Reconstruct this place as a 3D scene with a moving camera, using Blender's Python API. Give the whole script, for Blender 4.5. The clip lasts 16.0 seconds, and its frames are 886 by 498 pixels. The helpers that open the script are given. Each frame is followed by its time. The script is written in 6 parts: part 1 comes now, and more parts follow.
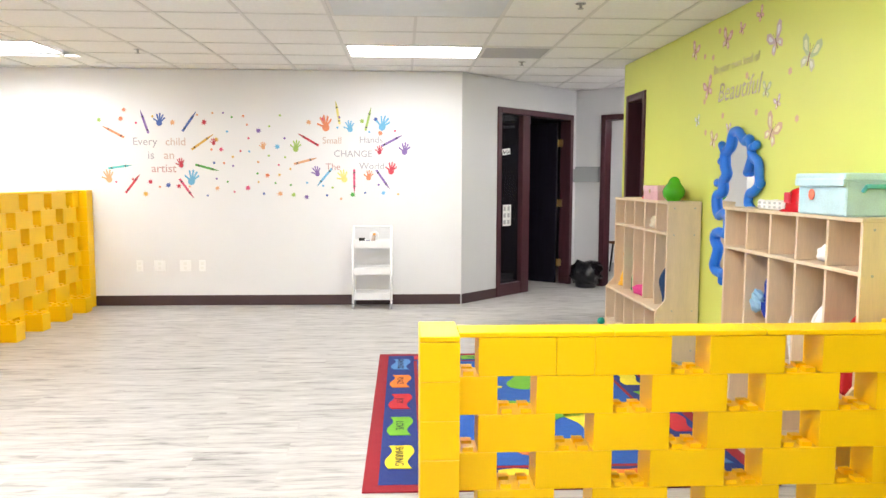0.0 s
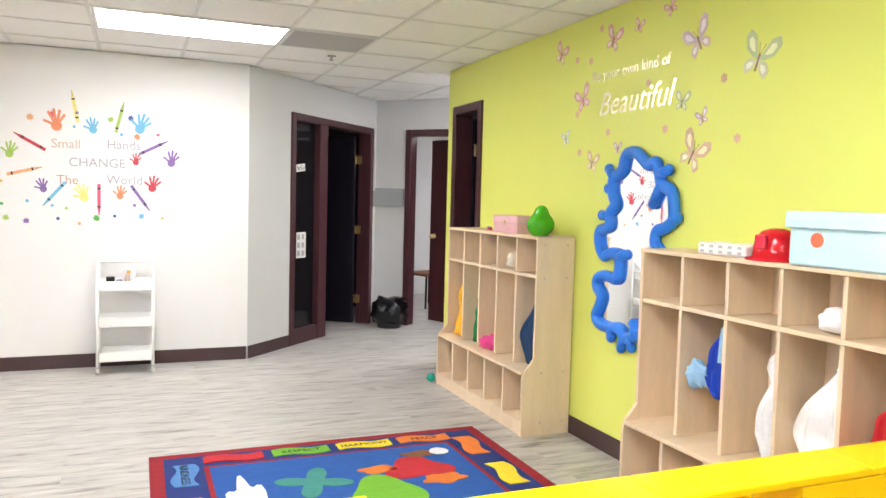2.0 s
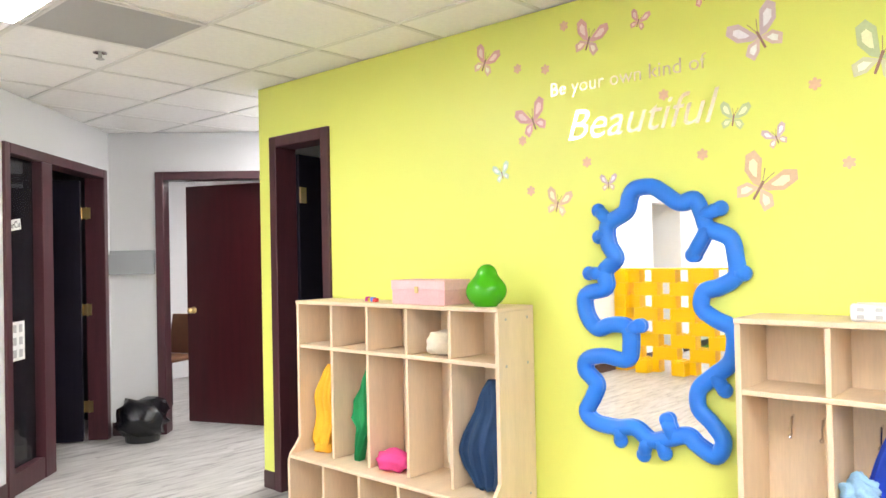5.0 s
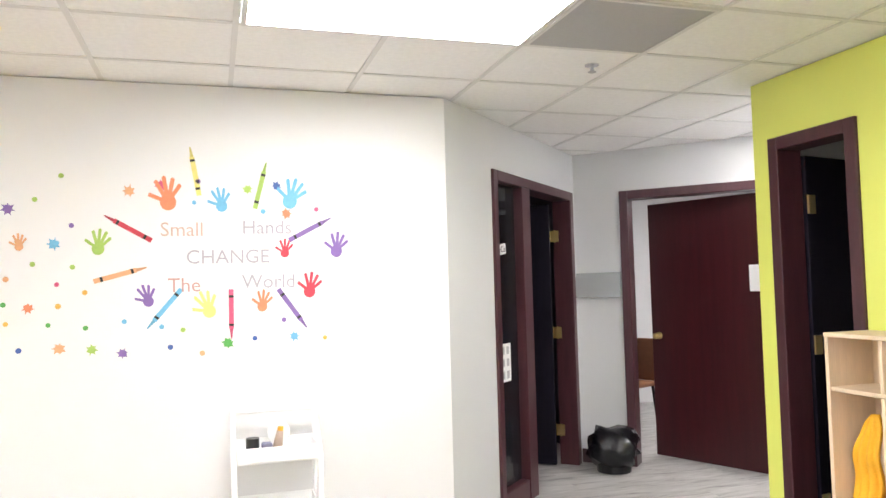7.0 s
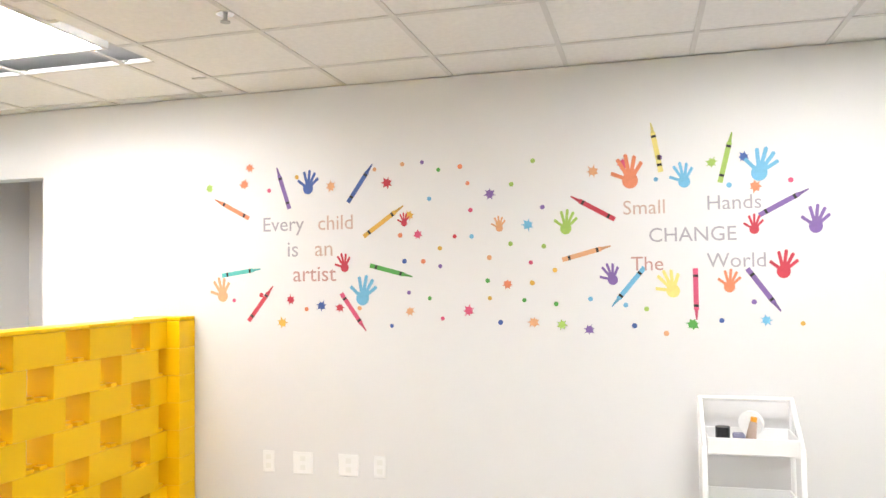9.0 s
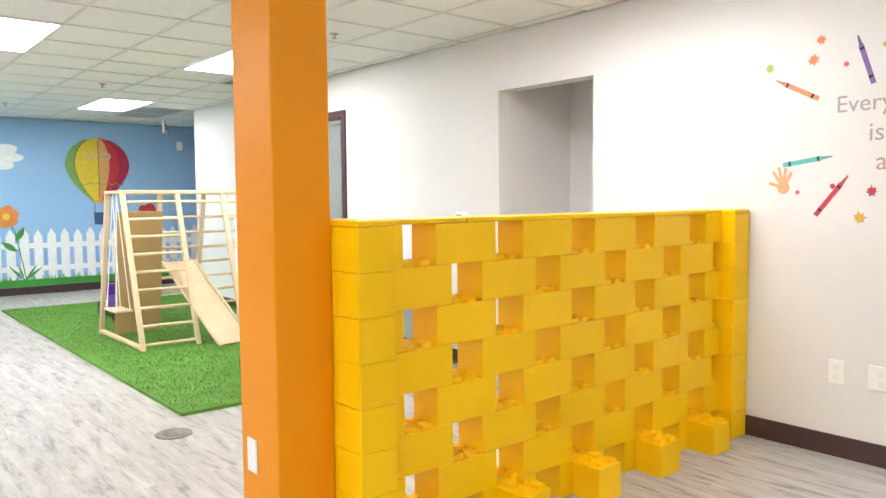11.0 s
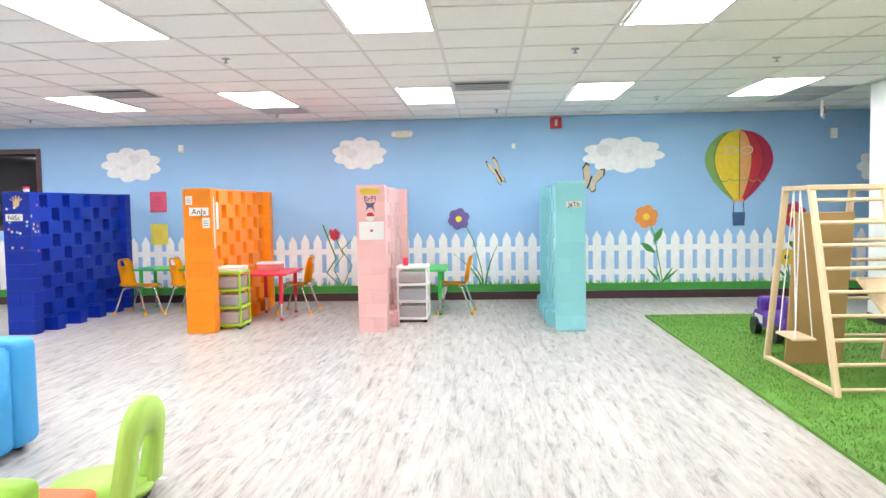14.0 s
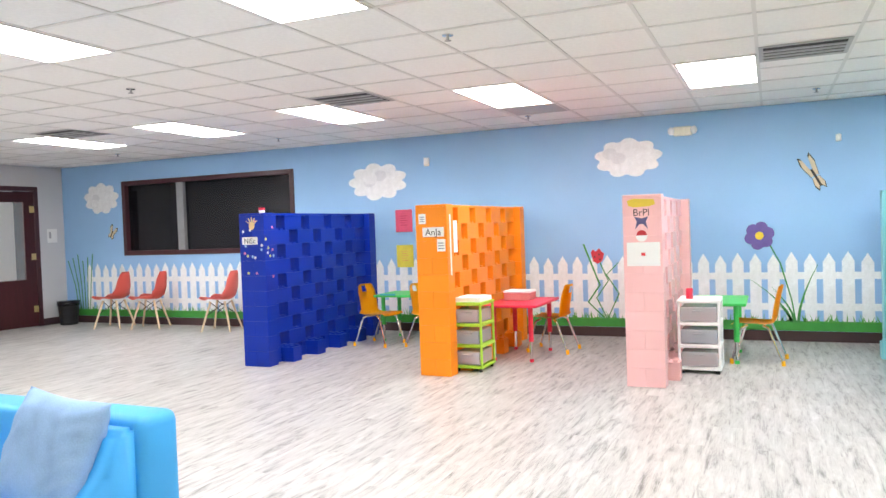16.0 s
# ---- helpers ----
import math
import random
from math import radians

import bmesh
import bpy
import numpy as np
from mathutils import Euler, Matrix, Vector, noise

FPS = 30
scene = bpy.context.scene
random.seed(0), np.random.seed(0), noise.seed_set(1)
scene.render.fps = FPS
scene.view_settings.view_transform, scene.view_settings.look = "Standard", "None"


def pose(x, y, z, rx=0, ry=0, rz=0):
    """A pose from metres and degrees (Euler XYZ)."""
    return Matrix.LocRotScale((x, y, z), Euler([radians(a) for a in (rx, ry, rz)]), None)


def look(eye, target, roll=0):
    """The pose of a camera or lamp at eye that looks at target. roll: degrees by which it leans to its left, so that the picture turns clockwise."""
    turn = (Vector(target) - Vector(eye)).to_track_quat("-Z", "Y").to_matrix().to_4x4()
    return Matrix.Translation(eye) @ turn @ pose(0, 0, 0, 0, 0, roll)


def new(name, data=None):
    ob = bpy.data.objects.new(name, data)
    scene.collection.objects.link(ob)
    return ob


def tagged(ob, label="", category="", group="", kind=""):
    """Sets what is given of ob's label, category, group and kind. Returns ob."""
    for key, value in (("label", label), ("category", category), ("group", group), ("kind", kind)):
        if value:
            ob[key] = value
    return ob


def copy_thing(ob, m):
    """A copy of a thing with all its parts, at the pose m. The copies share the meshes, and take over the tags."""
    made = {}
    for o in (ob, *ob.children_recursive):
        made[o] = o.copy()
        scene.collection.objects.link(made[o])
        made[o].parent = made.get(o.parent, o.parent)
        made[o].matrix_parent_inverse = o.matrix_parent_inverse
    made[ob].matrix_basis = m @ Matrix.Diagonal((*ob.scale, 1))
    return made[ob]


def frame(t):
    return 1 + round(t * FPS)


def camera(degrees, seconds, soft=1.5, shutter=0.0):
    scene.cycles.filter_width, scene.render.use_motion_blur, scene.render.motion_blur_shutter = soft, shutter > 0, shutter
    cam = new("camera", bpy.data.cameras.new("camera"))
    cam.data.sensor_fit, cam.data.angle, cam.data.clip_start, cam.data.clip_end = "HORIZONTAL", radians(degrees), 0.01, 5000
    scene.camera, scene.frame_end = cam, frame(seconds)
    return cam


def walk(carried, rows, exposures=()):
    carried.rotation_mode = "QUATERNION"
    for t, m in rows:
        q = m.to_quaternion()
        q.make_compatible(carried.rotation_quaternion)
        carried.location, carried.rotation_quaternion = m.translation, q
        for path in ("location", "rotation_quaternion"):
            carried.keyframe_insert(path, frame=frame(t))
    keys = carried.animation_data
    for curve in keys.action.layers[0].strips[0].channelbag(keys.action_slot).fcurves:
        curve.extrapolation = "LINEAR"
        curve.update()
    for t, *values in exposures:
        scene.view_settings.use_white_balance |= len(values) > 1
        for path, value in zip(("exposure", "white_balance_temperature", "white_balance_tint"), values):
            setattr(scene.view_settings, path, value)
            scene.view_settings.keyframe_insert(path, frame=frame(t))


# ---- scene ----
cam = camera(61.3, 16.0)

PATH = [
    (0, (-0.636, -8.138, 1.373), (-0.53, -6.15, 1.186), 0.2),
    (0.5, (-0.697, -7.727, 1.366), (-0.484, -5.746, 1.189), 0.6),
    (1, (-0.746, -7.381, 1.388), (-0.403, -5.418, 1.214), 0.9),
    (1.5, (-0.792, -6.974, 1.4), (-0.269, -5.05, 1.249), 1.2),
    (2, (-0.867, -6.567, 1.407), (-0.114, -4.719, 1.279), 1.5),
    (2.5, (-0.899, -6.178, 1.382), (0.078, -4.435, 1.29), 2.0),
    (3, (-0.982, -5.823, 1.374), (0.233, -4.235, 1.332), 2.4),
    (3.2, (-1.048, -5.682, 1.409), (0.267, -4.176, 1.367), 2.2),
    (5.3, (-1.163, -4.487, 1.442), (0.326, -3.152, 1.465), -1.2),
    (5.5, (-1.099, -4.424, 1.447), (0.306, -3.0, 1.478), -1.2),
    (6, (-1.058, -4.244, 1.445), (0.119, -2.628, 1.497), -1.5),
    (6.5, (-1.136, -4.065, 1.454), (-0.256, -2.271, 1.535), -1.6),
    (7, (-1.249, -3.967, 1.457), (-0.661, -2.058, 1.557), -1.5),
    (7.5, (-1.242, -3.896, 1.453), (-0.938, -1.923, 1.568), -1.3),
    (8, (-1.237, -3.881, 1.457), (-1.19, -1.885, 1.572), -1.2),
    (8.2, (-1.243, -3.874, 1.461), (-1.308, -1.877, 1.569), -1.1),
    (10.3, (-1.766, -3.787, 1.35), (-2.987, -2.204, 1.298), -0.6),
    (10.5, (-1.793, -3.803, 1.329), (-3.114, -2.303, 1.248), -0.6),
    (11, (-1.878, -3.878, 1.308), (-3.411, -2.601, 1.176), -0.5),
    (11.5, (-2.006, -3.993, 1.32), (-3.709, -2.957, 1.16), -0.4),
    (12, (-2.183, -4.013, 1.321), (-4.025, -3.253, 1.153), -0.2),
    (12.5, (-2.484, -3.954, 1.335), (-4.406, -3.427, 1.174), 0.1),
    (13, (-2.803, -3.993, 1.347), (-4.776, -3.703, 1.198), 0.1),
    (13.5, (-3.092, -3.965, 1.304), (-5.087, -3.898, 1.182), -0.3),
    (14, (-3.495, -4.062, 1.319), (-5.489, -4.176, 1.203), -1.0),
    (14.5, (-3.893, -4.213, 1.291), (-5.876, -4.454, 1.188), -1.4),
    (15, (-4.285, -4.256, 1.309), (-6.245, -4.639, 1.215), -1.8),
    (15.5, (-4.760, -4.270, 1.320), (-6.672, -4.849, 1.245), -2.1),
    (16, (-5.155, -4.315, 1.343), (-6.985, -5.119, 1.284), -2.0),
]
walk(cam, [(t, look(eye, target, roll)) for t, eye, target, roll in PATH], exposures=[(0, 0.32), (2.5, 0.48), (5.5, 0.85), (6.5, 0.7), (7.5, 0.44), (8.2, 0.33), (10.5, 0.14), (12, 0.03), (16, 0.08)])

# ---------------------------------------------------------------- light
H = 2.515            # ceiling height
world = bpy.data.worlds.new("world")
scene.world = world
world.use_nodes = True
world.node_tree.nodes["Background"].inputs[0].default_value = (0.7, 0.8, 1.0, 1)
world.node_tree.nodes["Background"].inputs[1].default_value = 0.05
LAMP = 20.0          # strength of the lit ceiling panels

# ---------------------------------------------------------------- materials
def material(name, colour, rough=0.6, metal=0.0, vary=0.12, scale=6.0, fine=60.0, bump=0.05, spec=0.5, coat=0.0, stretch=(1, 1, 1), per_object=0.0):
    m = bpy.data.materials.new(name)
    m.use_nodes = True
    n, l = m.node_tree.nodes, m.node_tree.links
    b = n["Principled BSDF"]
    b.inputs["Roughness"].default_value, b.inputs["Metallic"].default_value = rough, metal
    b.inputs["Specular IOR Level"].default_value, b.inputs["Coat Weight"].default_value = spec, coat
    co = n.new("ShaderNodeTexCoord")
    mp = n.new("ShaderNodeMapping")
    mp.inputs["Scale"].default_value = stretch
    l.new(co.outputs["Object"], mp.inputs[0])
    big, small = n.new("ShaderNodeTexNoise"), n.new("ShaderNodeTexNoise")
    big.inputs["Scale"].default_value, small.inputs["Scale"].default_value = scale, fine
    big.inputs["Detail"].default_value = 4
    for t in (big, small):
        l.new(mp.outputs[0], t.inputs["Vector"])
    mix = n.new("ShaderNodeMath")
    mix.operation = "MULTIPLY_ADD"
    mix.inputs[1].default_value = 0.6
    l.new(big.outputs[0], mix.inputs[0])
    half = n.new("ShaderNodeMath")
    half.operation = "MULTIPLY"
    half.inputs[1].default_value = 0.4
    l.new(small.outputs[0], half.inputs[0])
    l.new(half.outputs[0], mix.inputs[2])
    ramp = n.new("ShaderNodeValToRGB")
    ramp.color_ramp.elements[0].position, ramp.color_ramp.elements[1].position = 0.3, 0.7
    lo = [c * (1 - vary) for c in colour]
    hi = [min(1, c * (1 + vary)) for c in colour]
    ramp.color_ramp.elements[0].color, ramp.color_ramp.elements[1].color = (*lo, 1), (*hi, 1)
    l.new(mix.outputs[0], ramp.inputs[0])
    if per_object:
        info, hsv = n.new("ShaderNodeObjectInfo"), n.new("ShaderNodeHueSaturation")
        rng = n.new("ShaderNodeMapRange")
        rng.inputs[3].default_value, rng.inputs[4].default_value = 1 - per_object, 1 + per_object
        l.new(info.outputs["Random"], rng.inputs[0])
        l.new(rng.outputs[0], hsv.inputs["Value"])
        l.new(ramp.outputs[0], hsv.inputs["Color"])
        l.new(hsv.outputs[0], b.inputs["Base Color"])
    else:
        l.new(ramp.outputs[0], b.inputs["Base Color"])
    if bump:
        bp = n.new("ShaderNodeBump")
        bp.inputs["Strength"].default_value, bp.inputs["Distance"].default_value = bump, 0.01
        l.new(mix.outputs[0], bp.inputs["Height"])
        l.new(bp.outputs[0], b.inputs["Normal"])
    return m


def plastic(name, colour, rough=0.35, per_object=0.04, vary=0.03):
    return material(name, colour, rough, vary=vary, scale=3, fine=120, bump=0.03, per_object=per_object, spec=0.3)


def glow(name, colour, strength):
    m = bpy.data.materials.new(name)
    m.use_nodes = True
    b = m.node_tree.nodes["Principled BSDF"]
    b.inputs["Base Color"].default_value = (0.8, 0.8, 0.8, 1)
    b.inputs["Emission Color"].default_value, b.inputs["Emission Strength"].default_value = (*colour, 1), strength
    return m


def glass(name, colour=(0.9, 0.95, 0.95), rough=0.02, alpha=0.15):
    """A thin pane: mostly clear, with the gloss of glass."""
    m = bpy.data.materials.new(name)
    m.use_nodes = True
    b = m.node_tree.nodes["Principled BSDF"]
    b.inputs["Base Color"].default_value = (*colour, 1)
    b.inputs["Roughness"].default_value, b.inputs["Alpha"].default_value = rough, alpha
    return m


def floor_material():
    """Pale grey-brown vinyl planks, laid along x, with long streaks and knots."""
    m = bpy.data.materials.new("vinyl_plank")
    m.use_nodes = True
    n, l = m.node_tree.nodes, m.node_tree.links
    b = n["Principled BSDF"]
    co = n.new("ShaderNodeTexCoord")
    def mapped(sc):
        mp = n.new("ShaderNodeMapping")
        mp.inputs["Scale"].default_value = sc
        l.new(co.outputs["Object"], mp.inputs[0])
        return mp.outputs[0]
    brick = n.new("ShaderNodeTexBrick")
    brick.inputs["Scale"].default_value = 1.0
    brick.inputs["Brick Width"].default_value, brick.inputs["Row Height"].default_value = 1.22, 0.18
    brick.inputs["Mortar Size"].default_value = 0.0012
    brick.inputs["Color1"].default_value, brick.inputs["Color2"].default_value = (0.0, 0.0, 0.0, 1), (1, 1, 1, 1)
    brick.inputs["Mortar"].default_value = (0.3, 0.3, 0.3, 1)
    brick.offset = 0.37
    l.new(mapped((1, 1, 1)), brick.inputs["Vector"])
    # each plank takes its own piece of grain
    shift = n.new("ShaderNodeVectorMath")
    shift.operation = "MULTIPLY_ADD"
    shift.inputs[1].default_value = (7.3, 3.1, 0)
    l.new(brick.outputs["Color"], shift.inputs[0])
    l.new(mapped((2.2, 15, 1)), shift.inputs[2])
    grain = n.new("ShaderNodeTexNoise")
    grain.inputs["Scale"].default_value, grain.inputs["Detail"].default_value, grain.inputs["Roughness"].default_value = 1.3, 7, 0.66
    grain.inputs["Distortion"].default_value = 0.5
    l.new(shift.outputs[0], grain.inputs["Vector"])
    fine = n.new("ShaderNodeTexNoise")
    fine.inputs["Scale"].default_value, fine.inputs["Detail"].default_value = 1.0, 4
    l.new(mapped((9, 130, 1)), fine.inputs["Vector"])
    add = n.new("ShaderNodeMath")
    add.operation = "MULTIPLY_ADD"
    add.inputs[1].default_value = 0.28
    l.new(fine.outputs[0], add.inputs[0])
    l.new(grain.outputs[0], add.inputs[2])
    ramp = n.new("ShaderNodeValToRGB")
    e = ramp.color_ramp.elements
    e[0].position, e[0].color = 0.42, (0.14, 0.128, 0.12, 1)
    e[1].position, e[1].color = 0.86, (0.62, 0.60, 0.575, 1)
    mid = e.new(0.60)
    mid.color = (0.44, 0.42, 0.40, 1)
    l.new(add.outputs[0], ramp.inputs[0])
    tone = n.new("ShaderNodeMixRGB")
    tone.blend_type = "MULTIPLY"
    tone.inputs[0].default_value = 0.10
    l.new(ramp.outputs[0], tone.inputs[1])
    l.new(brick.outputs["Color"], tone.inputs[2])
    l.new(tone.outputs[0], b.inputs["Base Color"])
    b.inputs["Roughness"].default_value = 0.38
    bump = n.new("ShaderNodeBump")
    bump.inputs["Strength"].default_value, bump.inputs["Distance"].default_value = 0.12, 0.002
    l.new(add.outputs[0], bump.inputs["Height"])
    l.new(bump.outputs[0], b.inputs["Normal"])
    return m


M = dict(
    white=material("white_wall_paint", (0.765, 0.76, 0.765), 0.55, vary=0.02, scale=2, fine=220, bump=0.06),
    # hall walls' shade is put into this paint: white taken down to grey
    grey=material("grey_dimmed_wall_paint", (0.60, 0.60, 0.605), 0.6, vary=0.02, scale=2, fine=220, bump=0.06),
    blue_wall=material("sky_blue_paint", (0.30, 0.52, 0.80), 0.6, vary=0.05, scale=1.2, fine=180, bump=0.06),
    green_wall=material("lime_paint", (0.74, 0.79, 0.17), 0.42, vary=0.025, scale=1.5, fine=200, bump=0.06),
    # dark tone that puts the unlit rooms' lack of light into their wall colour
    dim=material("unlit_room_tone", (0.10, 0.10, 0.12), 0.7, vary=0.03),
    base=material("dark_brown_vinyl_base", (0.055, 0.028, 0.03), 0.45, vary=0.1),
    frame=material("mahogany_frame", (0.06, 0.018, 0.024), 0.35, vary=0.25, scale=4, fine=40, stretch=(6, 6, 0.6)),
    door=material("mahogany_door", (0.045, 0.006, 0.009), 0.38, vary=0.3, scale=3, fine=50, stretch=(8, 8, 0.5)),
    brass=material("brass", (0.72, 0.55, 0.25), 0.28, 1.0, vary=0.08),
    chrome=material("chrome", (0.75, 0.75, 0.76), 0.15, 1.0, vary=0.04),
    tile=material("ceiling_tile", (0.86, 0.85, 0.835), 0.9, vary=0.05, scale=40, fine=300, bump=0.25),
    tee=material("ceiling_grid", (0.71, 0.70, 0.68), 0.5, vary=0.02),
    vent=material("grey_vent", (0.42, 0.42, 0.42), 0.5, vary=0.06, scale=120, fine=300),
    dark=material("dark_slot", (0.03, 0.03, 0.03), 0.7),
    maple=material("maple_ply", (0.74, 0.585, 0.41), 0.5, vary=0.09, scale=2.5, fine=24, stretch=(7, 7, 0.7), bump=0.04),
    maple_y=material("maple_ply_flat", (0.74, 0.585, 0.41), 0.5, vary=0.09, scale=2.5, fine=24, stretch=(7, 0.7, 7), bump=0.04),
    wood=material("pale_beech", (0.70, 0.545, 0.36), 0.5, vary=0.12, scale=3, fine=30, stretch=(4, 4, 1), bump=0.05),
    yellow=plastic("yellow_block", (0.97, 0.585, 0.003), 0.34),
    orange_b=plastic("orange_block", (0.90, 0.27, 0.012), 0.4),
    pink_b=plastic("pink_block", (0.84, 0.50, 0.50), 0.42),
    aqua_b=plastic("aqua_block", (0.28, 0.66, 0.73), 0.4),
    blue_b=plastic("blue_block", (0.0, 0.024, 0.33), 0.45),
    post=material("orange_post_paint", (0.80, 0.29, 0.003), 0.42, spec=0.25, vary=0.03, scale=2, fine=160, bump=0.04),
    white_p=plastic("white_plastic", (0.88, 0.88, 0.88), 0.35, 0),
    black=plastic("black_plastic", (0.02, 0.02, 0.022), 0.35, 0),
    bag=material("black_bin_bag", (0.006, 0.006, 0.008), 0.2, vary=0.2, scale=20, fine=80, bump=0.6),
    red=plastic("red_plastic", (0.72, 0.03, 0.07), 0.35, 0),
    coral=plastic("coral_plastic", (0.92, 0.20, 0.155), 0.4, 0),
    green=plastic("green_plastic", (0.06, 0.54, 0.11), 0.4, 0),
    lime=plastic("lime_plastic", (0.38, 0.66, 0.06), 0.4, 0),
    amber=plastic("amber_plastic", (0.94, 0.47, 0.01), 0.35, 0),
    mirror_blue=plastic("blue_foam", (0.03, 0.20, 0.74), 0.3, 0),
    door_dark=material("near_black_door", (0.010, 0.008, 0.016), 0.55, spec=0.12, vary=0.25, scale=4, fine=40, stretch=(6, 6, 0.6)),
    tan=material("tan_panel", (0.42, 0.27, 0.11), 0.6, vary=0.06),
    paper=material("white_paper", (0.82, 0.82, 0.80), 0.7, vary=0.02),
    floor=floor_material(),
    lamp=glow("lit_diffuser", (1.0, 0.985, 0.985), LAMP),
    lamp_off=material("unlit_diffuser", (0.62, 0.65, 0.68), 0.4, vary=0.05, fine=400),
)

# ---------------------------------------------------------------- mesh helpers
def mesh_object(name, bm, mat, parent=None, label=""):
    me = bpy.data.meshes.new(name)
    bm.normal_update()
    bm.to_mesh(me)
    bm.free()
    me.materials.append(M[mat] if isinstance(mat, str) else mat)
    ob = new(name, me)
    if parent is not None:
        ob.parent = parent
    if label:
        ob["label"] = label
    return ob


def part(name, bm, mat, parent, label=""):
    return mesh_object(name, bm, mat, parent, label)


def thing(name, label, category, group="", at=(0, 0, 0), turn=0.0):
    e = new(name)
    e.matrix_basis = pose(*at, 0, 0, turn)
    return tagged(e, label, category, group)


def box(lo, hi, bevel=0.0, seg=1, bm=None):
    bm = bm or bmesh.new()
    c, d = [(a + b) / 2 for a, b in zip(lo, hi)], [max(abs(b - a), 1e-4) for a, b in zip(lo, hi)]
    r = bmesh.ops.create_cube(bm, size=1, matrix=Matrix.Translation(c) @ Matrix.Diagonal((*d, 1)))
    if bevel:
        edges = {e for v in r["verts"] for e in v.link_edges}
        bmesh.ops.bevel(bm, geom=list(edges), offset=min(bevel, min(d) * 0.45), segments=seg, affect="EDGES", profile=0.5)
    return bm


def rod(a, b, r, bm=None, n=10, r2=None):
    bm = bm or bmesh.new()
    a, b = Vector(a), Vector(b)
    m = Matrix.Translation((a + b) / 2) @ (b - a).to_track_quat("Z", "Y").to_matrix().to_4x4()
    bmesh.ops.create_cone(bm, cap_ends=True, segments=n, radius1=r, radius2=r if r2 is None else r2, depth=(b - a).length, matrix=m)
    return bm


def beam(a, b, w, d, bm=None, bevel=0.004):
    """A square bar from a to b."""
    bm = bm or bmesh.new()
    a, b = Vector(a), Vector(b)
    m = Matrix.Translation((a + b) / 2) @ (b - a).to_track_quat("Z", "Y").to_matrix().to_4x4()
    r = bmesh.ops.create_cube(bm, size=1, matrix=m @ Matrix.Diagonal((w, d, (b - a).length, 1)))
    bmesh.ops.bevel(bm, geom=list({e for v in r["verts"] for e in v.link_edges}), offset=bevel, segments=1, affect="EDGES")
    return bm


def tube(points, r, bm=None, n=8):
    bm = bm or bmesh.new()
    for a, b in zip(points, points[1:]):
        rod(a, b, r, bm, n)
    for p in points[1:-1]:
        bmesh.ops.create_uvsphere(bm, u_segments=n, v_segments=6, radius=r, matrix=Matrix.Translation(p))
    return bm


def ball(c, r, bm=None, scale=(1, 1, 1), seg=14):
    bm = bm or bmesh.new()
    bmesh.ops.create_uvsphere(bm, u_segments=seg, v_segments=max(6, seg // 2), radius=r, matrix=Matrix.Translation(c) @ Matrix.Diagonal((*scale, 1)))
    return bm


def sheet(outline, thick, bm=None):
    """A flat shape in the xz plane, from y=0 towards -y by thick."""
    bm = bm or bmesh.new()
    lo = [bm.verts.new((x, 0, z)) for x, z in outline]
    hi = [bm.verts.new((x, -thick, z)) for x, z in outline]
    bm.faces.new(hi)
    bm.faces.new(lo[::-1])
    for i in range(len(lo)):
        j = (i + 1) % len(lo)
        bm.faces.new((lo[i], lo[j], hi[j], hi[i]))
    bmesh.ops.recalc_face_normals(bm, faces=bm.faces)
    return bm


def smooth(ob):
    for p in ob.data.polygons:
        p.use_smooth = True
    return ob


def structure(ob, label, category):
    return tagged(ob, label, category, kind="structure")


def wall(name, p, q, mat, label, openings=(), thick=0.12, top=H, side=1):
    """A wall whose seen face runs from p to q; it thickens to the left of that way (side=1) or the right. Openings: (s0, s1, z0, z1) along it."""
    p, q = Vector((*p, 0)), Vector((*q, 0))
    u = (q - p).normalized()
    length, nrm = (q - p).length, Vector((-u.y, u.x, 0)) * side
    m = Matrix(((u.x, nrm.x, 0, p.x), (u.y, nrm.y, 0, p.y), (0, 0, 1, 0), (0, 0, 0, 1)))
    bm, s = bmesh.new(), 0.0
    for s0, s1, z0, z1 in sorted(openings):
        box((s, 0, 0), (s0, thick, top), bm=bm)
        if z0 > 0:
            box((s0, 0, 0), (s1, thick, z0), bm=bm)
        if z1 < top:
            box((s0, 0, z1), (s1, thick, top), bm=bm)
        s = s1
    box((s, 0, 0), (length, thick, top), bm=bm)
    bmesh.ops.remove_doubles(bm, verts=bm.verts, dist=1e-5)
    bm.transform(m)
    bmesh.ops.recalc_face_normals(bm, faces=bm.faces)
    ob = mesh_object(name, bm, mat)
    structure(ob, label, "wall")
    return m


def baseboard(m, s0, s1, high=0.11, label="dark brown vinyl baseboard"):
    bm = box((s0, -0.012, 0.0), (s1, -0.001, high), 0.003)
    bm.transform(m)
    bmesh.ops.recalc_face_normals(bm, faces=bm.faces)
    return structure(mesh_object("baseboard", bm, "base"), label, "baseboard")


